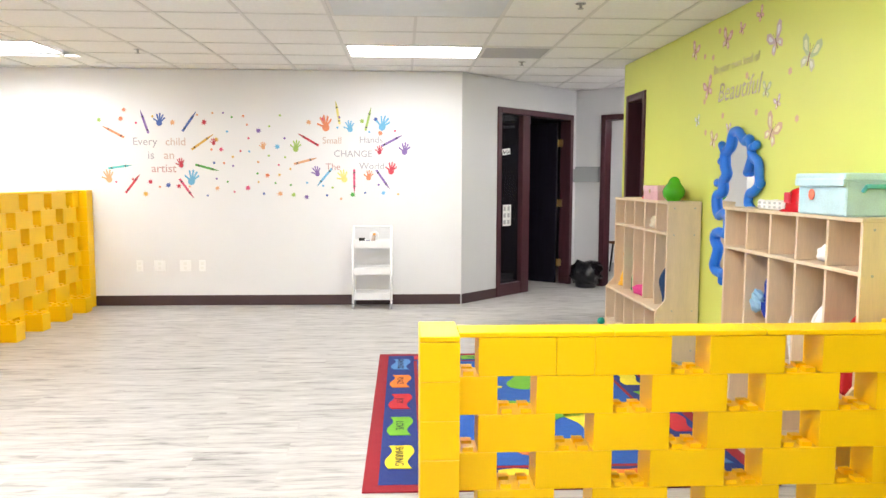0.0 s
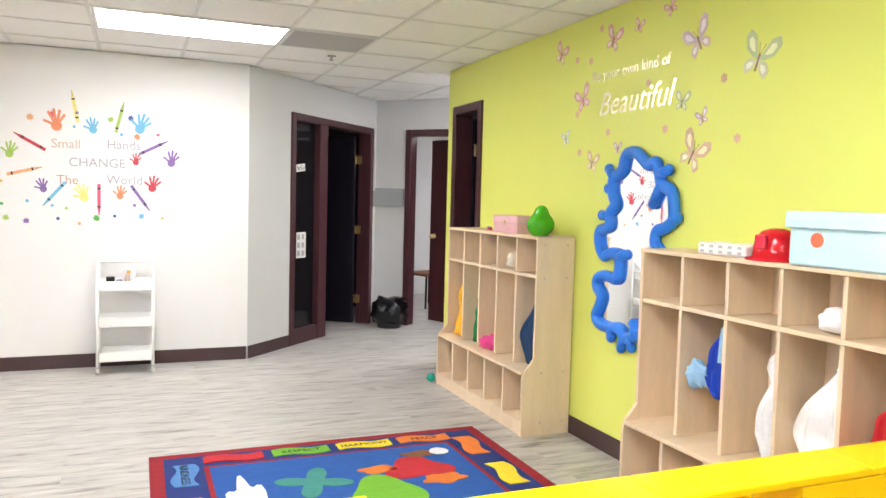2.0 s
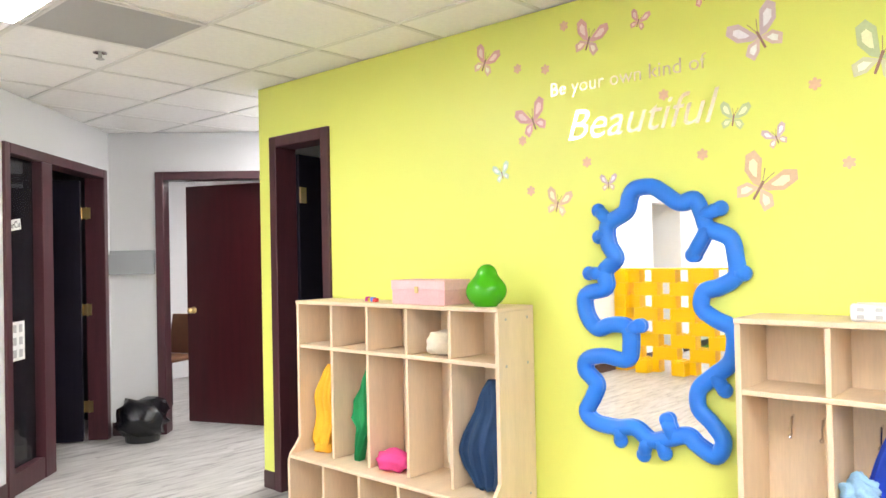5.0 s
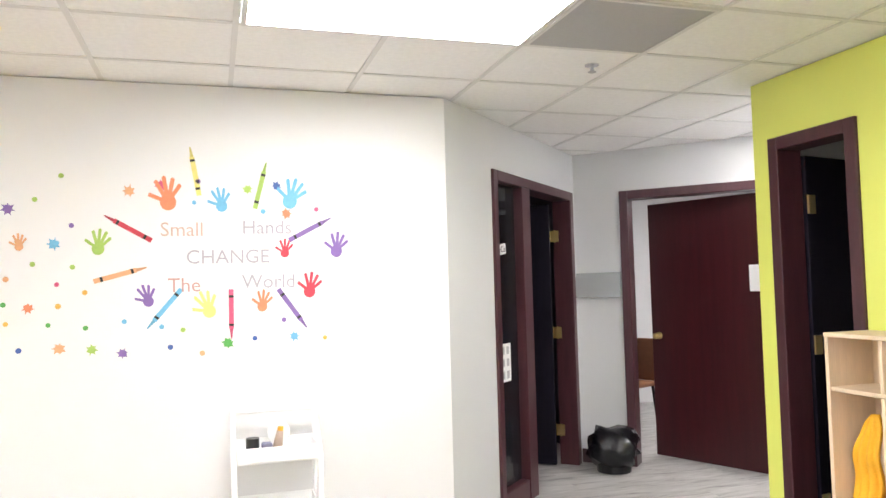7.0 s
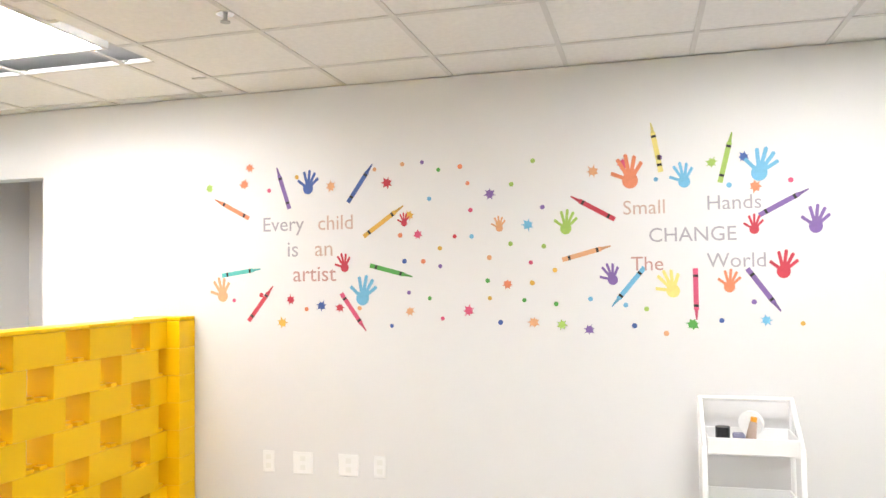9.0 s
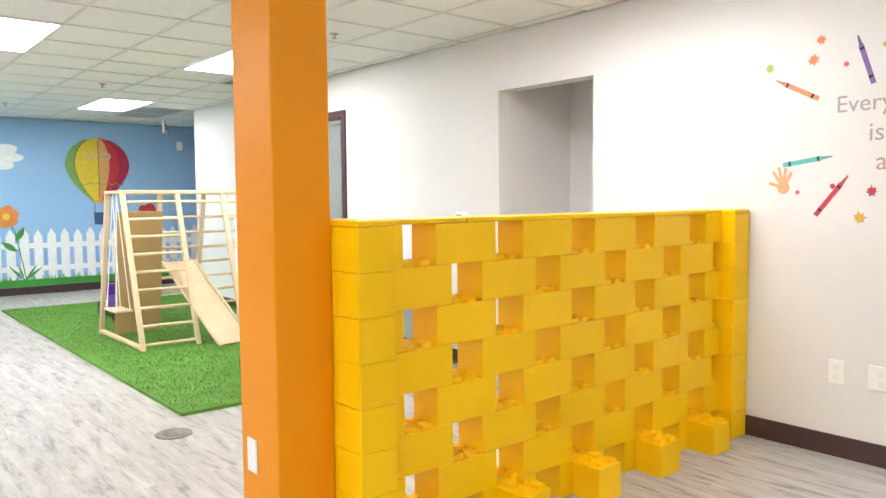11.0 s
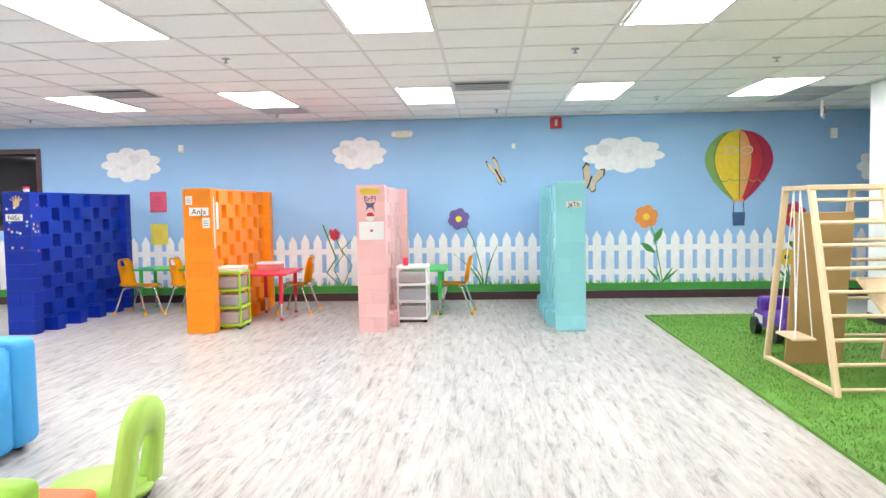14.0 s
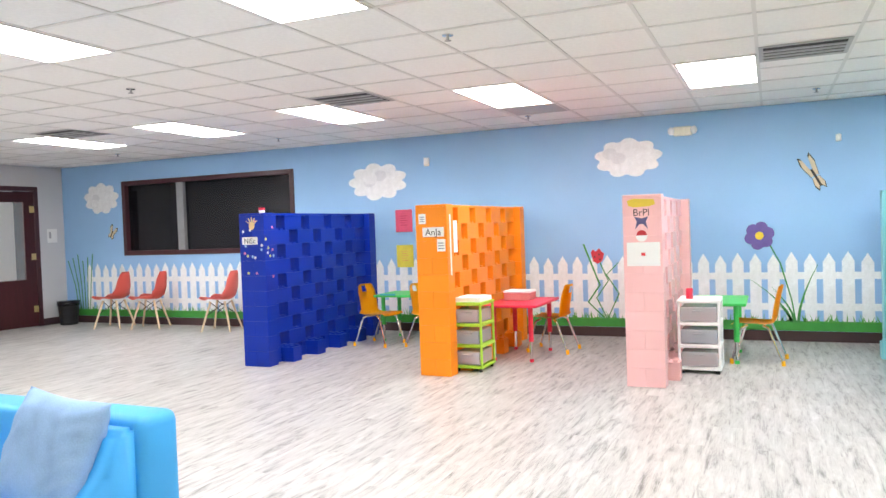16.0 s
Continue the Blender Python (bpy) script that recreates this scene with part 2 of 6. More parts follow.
def casing(name, m, s0, s1, z0, z1, wide=0.065, proud=0.018, deep=0.14, mat="frame", label="dark mahogany door frame", sill=False):
    """A frame round an opening whose clear width is s0..s1: trim on the face and a lining through the wall."""
    e = structure(new(name), label, "door frame" if not sill else "window")
    def bar(nm, lo, hi):
        bm = box(lo, hi, 0.004)
        bm.transform(m)
        bmesh.ops.recalc_face_normals(bm, faces=bm.faces)
        return part(nm, bm, mat, e)
    s0, s1, z1 = s0 + 0.003, s1 - 0.003, z1 - 0.003      # the lining stands proud of the wall it covers
    wide += 0.003
    bar("jamb", (s0 - wide, -proud, z0 if not sill else z0 - wide), (s0, deep, z1 + wide))
    bar("jamb", (s1, -proud, z0 if not sill else z0 - wide), (s1 + wide, deep, z1 + wide))
    bar("head", (s0, -proud, z1), (s1, deep, z1 + wide))
    if sill:
        bar("sill", (s0, -proud, z0 - wide), (s1, deep, z0 + 0.003))
    return e


def put(bm, m):
    bm.transform(m)
    bmesh.ops.recalc_face_normals(bm, faces=bm.faces)
    return bm

# ---------------------------------------------------------------- the large structure
structure(mesh_object("floor", box((-15, -17, -0.1), (5.2, 4.2, 0)), "floor"), "pale grey-brown vinyl wood-plank floor, worn and glossy", "floor")

XB = -13.885         # blue mural wall
YS = -14.91          # far grey wall
XW = -11.67          # where the white wall ends
m_blue = wall("wall_blue", (XB, YS - 0.1), (XB, 3.0), "blue_wall", "sky-blue mural wall with picket fence and clouds", [(1.475, 4.565, 1.135, 2.16)], thick=0.14)
m_white = wall("wall_white", (XW, 0), (0, 0), "white", "white wall with crayon and handprint stickers",
               [(1.93 + 0.05, 3.70 - 0.05, 1.05, 2.10), (XW * -1 - 5.88, XW * -1 - 5.005, 0, 2.10)], thick=0.13)
r2 = math.sqrt(0.5)
m_diag = wall("wall_angled", (0, 0), (1.615, 1.615), "grey", "pale grey angled wall with a dark office doorway", [(0.685, 2.145, 0, 2.13)], thick=0.13)
m_hall = wall("wall_hall", (1.615, 1.615), (3.5, -0.27), "grey", "pale grey hallway wall with a mahogany door", [(0.445, 1.44, 0, 2.12)], thick=0.13)
m_green = wall("wall_green", (1.6, -0.57), (1.6, -10.0), "green_wall", "lime green wall with butterfly stickers", [(0.19, 0.63, 0, 2.13)], thick=0.13)
wall("wall_hall_return", (1.733, -0.567), (3.5, -0.567), "grey", "pale grey hallway wall", thick=0.1, side=-1)
m_south = wall("wall_south", (-6.0, YS), (XB + 0.003, YS), "grey", "pale grey wall beside an open wooden door", [(6.505, 7.355, 0, 2.13)], thick=0.13)
wall("wall_back", (1.73, -10.0), (-6.0, -10.0), "white", "plain white wall", thick=0.12)
wall("wall_side", (-6.0, -10.12), (-6.0, YS), "white", "plain white wall", thick=0.12)
# niche in the white wall, alcove past its end, and the rooms behind the openings
wall("wall_niche_left", (-5.88, 0.131), (-5.88, 0.8), "white", "white niche wall", thick=0.1)
wall("wall_niche_right", (-5.005, 0.131), (-5.005, 0.8), "white", "white niche wall", thick=0.1, side=-1)
wall("wall_niche_back", (-5.88, 0.8), (-5.005, 0.8), "white", "white niche wall", thick=0.1)
wall("wall_alcove", (XW, 0.131), (XW, 3.0), "white", "white wall round the corner", thick=0.12, side=-1)
wall("wall_alcove_end", (XB, 3.0), (XW, 3.0), "white", "white wall at the alcove's end", thick=0.12)
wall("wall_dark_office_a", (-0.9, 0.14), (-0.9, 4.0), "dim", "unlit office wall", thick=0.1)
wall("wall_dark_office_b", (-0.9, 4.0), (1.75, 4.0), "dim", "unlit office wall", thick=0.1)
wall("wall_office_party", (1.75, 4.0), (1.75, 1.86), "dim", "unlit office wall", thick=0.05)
wall("wall_lit_room_a", (1.85, 4.0), (5.0, 4.0), "white", "white office wall", thick=0.1)
wall("wall_lit_room_b", (5.0, 4.0), (5.0, -0.4), "white", "white office wall", thick=0.1)
wall("wall_lit_room_c", (5.0, -0.4), (3.64, -0.4), "white", "white office wall", thick=0.1)
wall("wall_side_room_a", (4.6, -0.67), (4.6, -3.5), "white", "dim storage room wall", thick=0.1)
wall("wall_side_room_b", (4.6, -3.5), (1.735, -3.5), "white", "dim storage room wall", thick=0.1)
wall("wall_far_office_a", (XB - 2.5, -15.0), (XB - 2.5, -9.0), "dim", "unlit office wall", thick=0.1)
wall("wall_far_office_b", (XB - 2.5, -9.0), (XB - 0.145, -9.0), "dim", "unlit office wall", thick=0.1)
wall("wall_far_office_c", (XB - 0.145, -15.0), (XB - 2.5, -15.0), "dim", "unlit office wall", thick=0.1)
wall("wall_south_room", (-14.4, -16.8), (-6.0, -16.8), "white", "room beyond the open door", thick=0.1, side=-1)
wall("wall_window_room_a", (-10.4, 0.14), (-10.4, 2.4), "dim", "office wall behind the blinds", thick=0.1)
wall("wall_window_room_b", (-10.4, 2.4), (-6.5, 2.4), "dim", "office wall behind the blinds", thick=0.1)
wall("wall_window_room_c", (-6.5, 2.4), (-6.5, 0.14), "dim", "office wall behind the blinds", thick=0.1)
structure(mesh_object("floor_far_office", box((-17, -15.2, -0.1), (-15.01, -8.8, 0)), "floor"), "office floor", "floor")

for m, s0, s1 in ((m_white, 0.002, 11.67 - 5.88), (m_white, 11.67 - 5.0, 11.66), (m_diag, 0.005, 0.615), (m_hall, 0.005, 0.375), (m_hall, 1.52, 2.6),
                  (m_green, 0.005, 0.12), (m_green, 0.70, 9.4), (m_blue, 0.12, 17.9), (m_south, 7.425, 7.87), (m_south, 0.01, 6.43)):
    if s1 - s0 > 0.02:
        baseboard(m, s0, s1)

# ceilings: tiles hung in a grid, all in one mesh a region
def ceiling(name, x0, x1, y0, y1, ox, oy, px, py, skip=()):
    bm = bmesh.new()
    xs = np.arange(ox - math.ceil((ox - x0) / px) * px, x1 + px, px)
    ys = np.arange(oy - math.ceil((oy - y0) / py) * py, y1 + py, py)
    g = 0.012
    for a in xs:
        for b in ys:
            lo = (max(a + g, x0), max(b + g, y0))
            hi = (min(a + px - g, x1), min(b + py - g, y1))
            if hi[0] - lo[0] < 0.02 or hi[1] - lo[1] < 0.02:
                continue
            c = ((lo[0] + hi[0]) / 2, (lo[1] + hi[1]) / 2)
            if any(s[0] < c[0] < s[1] and s[2] < c[1] < s[3] for s in skip):
                continue
            box((*lo, H + 0.006), (*hi, H + 0.03), bm=bm)
    tiles = structure(mesh_object(name, bm, "tile"), "white acoustic tile ceiling in a metal grid", "ceiling")
    bm = bmesh.new()
    for a in xs:
        if x0 < a < x1:
            box((a - g, y0, H), (a + g, y1, H + 0.008), bm=bm)
    for b in ys:
        if y0 < b < y1:
            box((x0, b - g, H + 0.001), (x1, b + g, H + 0.009), bm=bm)
    grid = part("ceiling_grid", bm, "tee", tiles)
    return tiles


LIGHT_ROWS = [-3.13 + 1.84 * k for k in (1, 0, -1, -2, -3, -4, -5)]
# the panel at (-8.68, -14.17) is unseen, added to lift the south end
LIGHTS = [(-12.30, y) for y in LIGHT_ROWS] + [(-8.68, y) for y in LIGHT_ROWS] + [(-4.95, -1.545), (-13.1, -16.2), (-8.68, -14.17)] + [(-5.06, y) for y in LIGHT_ROWS[3:]]
# panels at y -5.09 and -6.86 are unseen, added to brighten the front room
LIGHTS_A = [(-1.135, -1.545), (-1.135, -5.09), (-1.135, -6.86), (-3.575, -5.09), (3.1, 1.4), (2.22, -0.55)]
ceiling("ceiling_play", -16.6, -3.7, -17, 3.1, -11.10, -2.54, 0.603, 0.613, [(x, x + 1.2, y, y + 0.59) for x, y in LIGHTS])
ceiling("ceiling_front", -3.7, 5.2, -17, 4.2, 0.065, -0.955, 0.61, 0.59, [(x, x + 1.2, y, y + 0.59) for x, y in LIGHTS_A + [(-1.135, -3.315)]])
structure(mesh_object("ceiling_deck", box((-17, -17.2, H + 0.16), (5.2, 4.3, H + 0.25)), "grey"), "deck above the ceiling tiles", "ceiling")


def troffer(x, y, lit=True):
    e = thing("ceiling_light", "lit white recessed ceiling light panel" if lit else "unlit recessed ceiling light panel", "ceiling light", "ceiling lights", (x, y, H))
    f = bmesh.new()
    for lo, hi in (((0, 0), (1.2, 0.02)), ((0, 0.57), (1.2, 0.59)), ((0, 0.02), (0.02, 0.57)), ((1.18, 0.02), (1.2, 0.57))):
        box((*lo, -0.006), (*hi, 0.03), bm=f)
    part("frame", f, "tee", e)
    part("diffuser", box((0.02, 0.02, -0.003), (1.18, 0.57, 0.02)), "lamp" if lit else "lamp_off", e)
    return e


first = troffer(*LIGHTS[0])
for x, y in LIGHTS[1:] + LIGHTS_A:
    copy_thing(first, pose(x, y, H))
troffer(-1.135, -3.315, False)

# ---------------------------------------------------------------- building-block walls
U = 0.1524

def block_mesh(units):
    """A hollow toy building block, units half-lengths long, centred on x, with lugs on its top."""
    bm = box((-units * U / 2 + 0.0006, -U / 2 + 0.0006, 0.0006), (units * U / 2 - 0.0006, U / 2 - 0.0006, U - 0.0006), 0.0018)
    for i in range(2 * units):
        for j in (-1, 1):
            cx = -units * U / 2 + (i + 0.5) * U / 2
            vs = bmesh.ops.create_cube(bm, size=1, matrix=Matrix.Translation((cx, j * U / 4, U + 0.008)) @ Matrix.Diagonal((0.042, 0.042, 0.018, 1)))["verts"]
            low = [f for f in {f for v in vs for f in v.link_faces} if f.calc_center_median().z < U]
            bmesh.ops.delete(bm, geom=low, context="FACES_ONLY")
    bm.normal_update()
    me = bpy.data.meshes.new("block")
    bm.to_mesh(me)
    bm.free()
    return me


FULL, HALF = block_mesh(2), block_mesh(1)
BLOCKS = {}

def cap_mesh(mat, units, trim=0.0):
    """The smooth finishing strips along a partition's top."""
    bm = bmesh.new()
    for end in (0, units - 1):
        cut = trim if end else 0.0
        box((end * U + 0.001 - cut, -U + 0.001, 0.001), ((end + 1) * U - 0.001 - cut, U - 0.001, 0.022), 0.003, bm=bm)
    x = 1
    while x < units - 1:
        e = min(x + 4, units - 1 - trim / U)
        box((x * U + 0.002, -U / 2 + 0.001, 0.001), (e * U - 0.002, U / 2 - 0.001, 0.021), 0.003, bm=bm)
        x = e if e < units - 1 - trim / U - 1e-6 else units
    me = bpy.data.meshes.new("cap_%s_%d" % (mat, units))
    bm.to_mesh(me)
    bm.free()
    me.materials.append(M[mat])
    return me


def block_wall(label, mat, at, turn, units, rows, feet=True, feet_side=1, filled=(), trim=0.0):
    """Two end columns and an open web of blocks between, running along its own x from 0."""
    e = thing("block_wall", label, "block partition", "block partitions", at, turn)
    for me0 in (FULL, HALF):
        if (me0, mat) not in BLOCKS:
            me = me0.copy()
            me.materials.clear()
            me.materials.append(M[mat])
            BLOCKS[me0, mat] = me
    def put_block(me0, x, y, z, rz=0):
        o = new("block", BLOCKS[me0, mat])
        o.parent = e
        o.matrix_basis = pose(x, y, z, 0, 0, rz)
    for r in range(rows):
        z = r * U
        for end in (0.5, units - 0.5 - trim / U):
            if r % 2:
                put_block(FULL, end * U, 0, z, 90)
            else:
                put_block(HALF, end * U, -U / 2, z)
                put_block(HALF, end * U, U / 2, z)
        if r % 2:
            put_block(HALF, 1.5 * U, 0, z)
            x = 3.0
        else:
            x = 1.5
        while x < units - 1.001:
            n = 2 if x + 2 <= units - 1 + 1e-6 else units - 1 - x
            if n >= 1.5:
                put_block(FULL, (x + 1) * U, 0, z)
            elif n > 0.9:
                put_block(HALF, (x + 0.5) * U, 0, z)
            x += 3
    for x, r in filled:
        put_block(HALF, x * U, 0, r * U)
    cap = new("cap", bpy.data.meshes.get("cap_%s_%d" % (mat, units)) or cap_mesh(mat, units, trim))
    cap.parent = e
    cap.location = (0, 0, rows * U)
    if feet:
        x = 2.0
        while x < units - 2:
            put_block(HALF, (x + 0.5) * U, feet_side * U, 0)
            x += 3
    return e


block_wall("tall yellow plastic block partition with square gaps", "yellow", (-4.08, -0.005, 0), -90, 17, 8, feet_side=1, trim=0.063)
block_wall("low yellow plastic block partition beside the rug", "yellow", (-0.575, -5.235, 0), 0, 14, 5, feet=False, filled=[(4.0, 4)])
for lab, mat, y, fs in (("aqua plastic block partition with a name tag", "aqua_b", -3.185, -1), ("pale pink plastic block partition with stickers", "pink_b", -5.255, 1),
                    ("orange plastic block partition with labels", "orange_b", -7.105, 1), ("dark blue plastic block partition with star stickers", "blue_b", -9.085, 1)):
    block_wall(lab, mat, (-11.255, y, 0), 180, 15, 10, feet_side=-fs)

# square post at the yellow partition's end
post = thing("post", "square orange painted post with a white outlet plate", "post", at=(-4.23, -2.642, 0))
part("shaft", box((-0.14, -0.108, 0), (0.14, 0.108, H), 0.004), "post", post)
part("outlet_plate", box((-0.085, -0.115, 0.36), (-0.015, -0.1075, 0.48), 0.003), "white_p", post, "white outlet plate")

# ---------------------------------------------------------------- doors, windows, openings
def on(m, s, y, z, rz=0.0):
    """A pose on a wall: s along it, y into it."""
    return m @ pose(s, y, z, 0, 0, rz)


def hinge(parent, m):
    bm = box((-0.035, -0.004, -0.045), (0.035, 0.0, 0.045), 0.001)
    rod((0, -0.006, -0.05), (0, -0.006, 0.05), 0.007, bm, 8)
    return part("hinge", put(bm, m), "brass", parent, "polished brass hinge")


def door_leaf(name, label, m, wide, high, mat, knob_side=1, hinges=True, vision=False):
    """A leaf hinged at its own x=0, lying along +x."""
    e = thing(name, label, "door")
    e.matrix_basis = m
    if vision:
        bm = bmesh.new()
        for lo, hi in (((0, 0, 0.012), (0.16, 0.042, high)), ((wide - 0.13, 0, 0.012), (wide, 0.042, high)), ((0.16, 0, 0.012), (wide - 0.13, 0.042, 0.75)), ((0.16, 0, high - 0.16), (wide - 0.13, 0.042, high))):
            box(lo, hi, bm=bm)
        part("panel", bm, mat, e)
        part("pane", box((0.16, 0.018, 0.75), (wide - 0.13, 0.024, high - 0.16)), PANE, e, "clear glass pane")
    else:
        part("panel", box((0, 0, 0.012), (wide, 0.042, high), 0.003), mat, e)
    for y, s in ((-0.001, -1), (0.043, 1)):
        bm = rod((wide - 0.07, y, 1.0), (wide - 0.07, y + s * 0.035, 1.0), 0.013, n=10)
        rod((wide - 0.07, y, 1.0), (wide - 0.07, y + s * 0.006, 1.0), 0.03, bm, 14)
        ball((wide - 0.07, y + s * 0.05, 1.0), 0.027, bm)
        smooth(part("door_knob", bm, "brass", e, "round brass door knob"))
    return e


PANE = glass("window_glass", alpha=0.12)
DARKPANE = glass("dark_window_glass", (0.012, 0.012, 0.016), 0.03, 0.72)

# office doorway with a sidelight, in the angled wall
f = casing("door_1", m_diag, 0.685, 2.145, 0, 2.13, label="dark mahogany frame of the office doorway")
part("mullion", put(box((1.10, -0.014, 0), (1.25, 0.08, 2.128), 0.004), m_diag), "frame", f)
part("bottom_rail", put(box((0.687, -0.010, 0), (1.098, 0.08, 0.14), 0.004), m_diag), "frame", f)
part("sidelight_pane", put(box((0.687, 0.05, 0.141), (1.098, 0.056, 2.128)), m_diag), DARKPANE, f, "dark glass sidelight")
for z in (0.28, 1.06, 1.84):
    hinge(f, on(m_diag, 2.11, 0.118, z, 90) @ pose(0, 0, 0, 0, 0, 0))
d = door_leaf("office_door", "dark mahogany office door, standing wide open", on(m_diag, 2.10, 0.15, 0, 99), 0.90, 2.1, "door_dark")
for z in (0.28, 1.06, 1.84):
    part("hinge", box((0.0, -0.012, z - 0.05), (0.07, -0.001, z + 0.05), 0.002), "brass", d, "polished brass hinge")
n = thing("notice", "white paper sheet of small pictures taped inside the glass", "paper notice")
n.matrix_basis = on(m_diag, 0.855, 0.046, 0.82)
part("sheet", sheet([(-0.06, 0), (0.10, 0), (0.10, 0.25), (-0.06, 0.25)], 0.002), "paper", n)
for i in range(2):
    for j in range(3):
        part("picture", put(box((-0.045 + i * 0.075, -0.0035, 0.02 + j * 0.08), (-0.005 + i * 0.075, -0.0024, 0.07 + j * 0.08)), Matrix()), "vent", n)
n = thing("name_label", "tilted white name label on the dark glass", "label")
n.matrix_basis = on(m_diag, 0.85, 0.046, 1.655) @ pose(0, 0, 0, 0, -8, 0)
part("card", sheet([(-0.07, 0), (0.08, 0), (0.08, 0.07), (-0.07, 0.07)], 0.002), "paper", n)


def text_part(body, size, mat, parent, at=(0, 0, 0), depth=0.0015, label="", shear=0.0, align="CENTER", squash=1.0):
    """Lettering that stands in the xz plane, facing -y."""
    cu = bpy.data.curves.new("lettering", "FONT")
    cu.body, cu.size, cu.extrude, cu.align_x, cu.shear, cu.resolution_u = body, size, depth / 2, align, shear, 3
    ob = bpy.data.objects.new("lettering", cu)
    scene.collection.objects.link(ob)
    me = bpy.data.meshes.new_from_object(ob.evaluated_get(bpy.context.evaluated_depsgraph_get()))
    bpy.data.objects.remove(ob)
    me.transform(pose(*at, 90, 0, 0) @ Matrix.Diagonal((squash, 1, 1, 1)))
    me.materials.clear()
    me.materials.append(M[mat] if isinstance(mat, str) else mat)
    o = new("lettering", me)
    o.parent = parent
    if label:
        o["label"] = label
    return o


PAINTS = {}

def paint(r, g, b, rough=0.6):
    key = (round(r, 3), round(g, 3), round(b, 3), rough)
    if key not in PAINTS:
        PAINTS[key] = material("paint", (r, g, b), rough, vary=0.10, scale=14, fine=90, bump=0.02)
    return PAINTS[key]


text_part("ArCu", 0.06, "black", n, (0, -0.003, 0.015))

# hallway door, ajar
casing("door_2", m_hall, 0.445, 1.44, 0, 2.12, label="dark mahogany frame of the hallway door")
door_leaf("hallway_door", "dark red mahogany door standing ajar with a brass knob", on(m_hall, 1.43, 0.10, 0, 158), 0.98, 2.1, "door")
hd = thing("door_pocket", "clear plastic sheet holder on the hallway door", "paper holder")
hd.matrix_basis = on(m_hall, 1.43, 0.10, 1.36, 158)
part("sheet", box((0.005, 0.044, 0), (0.10, 0.05, 0.20), 0.002), "white_p", hd)
# side room doorway in the green wall
f = casing("door_3", m_green, 0.19, 0.63, 0, 2.13, label="dark mahogany frame of a narrow doorway")
d = door_leaf("side_room_door", "dark wooden door standing open into a dim room", on(m_green, 0.205, 0.15, 0, 103), 0.38, 2.1, "door_dark")
for z in (0.28, 1.10, 1.84):
    part("hinge", box((0.0, -0.012, z - 0.05), (0.06, -0.001, z + 0.05), 0.002), "brass", d, "polished brass hinge")

# window with lowered blinds in the white wall
w = casing("window_1", m_white, 1.98, 3.65, 1.05, 2.10, label="dark framed office window with lowered grey blinds", sill=True)
part("pane", put(box((1.98, 0.03, 1.05), (3.65, 0.036, 2.10)), m_white), PANE, w)
bl = thing("window_blinds", "lowered pale grey slatted blinds behind the window", "blinds")
bl.matrix_basis = on(m_white, 1.98, 0.10, 1.05)
part("headrail", box((0.01, -0.02, 1.01), (1.66, 0.02, 1.045), 0.003), "white_p", bl)
slat_bm = box((0.01, -0.012, -0.0006), (1.66, 0.012, 0.0006))
slat_bm.transform(pose(0, 0, 0, 62))
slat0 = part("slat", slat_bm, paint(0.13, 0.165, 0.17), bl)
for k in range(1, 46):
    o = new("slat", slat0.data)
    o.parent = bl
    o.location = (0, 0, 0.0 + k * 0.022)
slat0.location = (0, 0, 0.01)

# dark window in the blue wall
w = casing("window_2", m_blue, 1.475, 4.565, 1.135, 2.16, label="wide dark window with a mahogany frame", sill=True)
part("mullion", put(box((2.50, 0.0, 1.137), (2.63, 0.13, 2.158), 0.004), m_blue), paint(0.25, 0.26, 0.27), w)
for a, b in ((1.475, 2.50), (2.63, 4.565)):
    part("pane", put(box((a, 0.06, 1.135), (b, 0.066, 2.16)), m_blue), DARKPANE, w, "dark reflecting glass")
# open door in the far wall
casing("door_4", m_south, 6.505, 7.355, 0, 2.13, label="mahogany frame of the far doorway")
d = door_leaf("far_door", "half-glazed mahogany door in the far wall", on(m_south, 7.335, 0.02, 0, 172), 0.82, 2.11, "door", vision=True)
for z in (0.28, 1.10, 1.84):
    part("hinge", box((0.0, 0.043, z - 0.05), (0.07, 0.055, z + 0.05), 0.002), "brass", d, "polished brass hinge")

# ---------------------------------------------------------------- turf and rug
def turf():
    e = thing("artificial_turf", "bright green artificial grass mat on the floor", "turf mat")
    part("mat", box((-12.17, -2.24, 0.0), (-6.35, -0.02, 0.022)), material("turf", (0.10, 0.26, 0.03), 0.8, vary=0.25, scale=5, fine=120, bump=0.5), e)
    rng = np.random.default_rng(3)
    k = 26000
    x, y = rng.uniform(-12.165, -6.355, k), rng.uniform(-2.235, -0.03, k)
    a, h = rng.uniform(0, 6.283, k), rng.uniform(0.012, 0.026, k)
    lean = rng.normal(0, 0.009, (k, 2))
    w = 0.004
    v = np.empty((k, 3, 3))
    v[:, 0] = np.c_[x - w * np.cos(a), y - w * np.sin(a), np.full(k, 0.021)]
    v[:, 1] = np.c_[x + w * np.cos(a), y + w * np.sin(a), np.full(k, 0.021)]
    v[:, 2] = np.c_[x + lean[:, 0], y + lean[:, 1], 0.021 + h]
    me = bpy.data.meshes.new("blades")
    me.from_pydata(v.reshape(-1, 3).tolist(), [], np.arange(3 * k).reshape(-1, 3).tolist())
    me.materials.append(material("turf_blades", (0.14, 0.32, 0.045), 0.8, vary=0.25, scale=3, fine=60, bump=0))
    o = new("blades", me)
    o.parent = e
    tagged(o, kind="stuff")

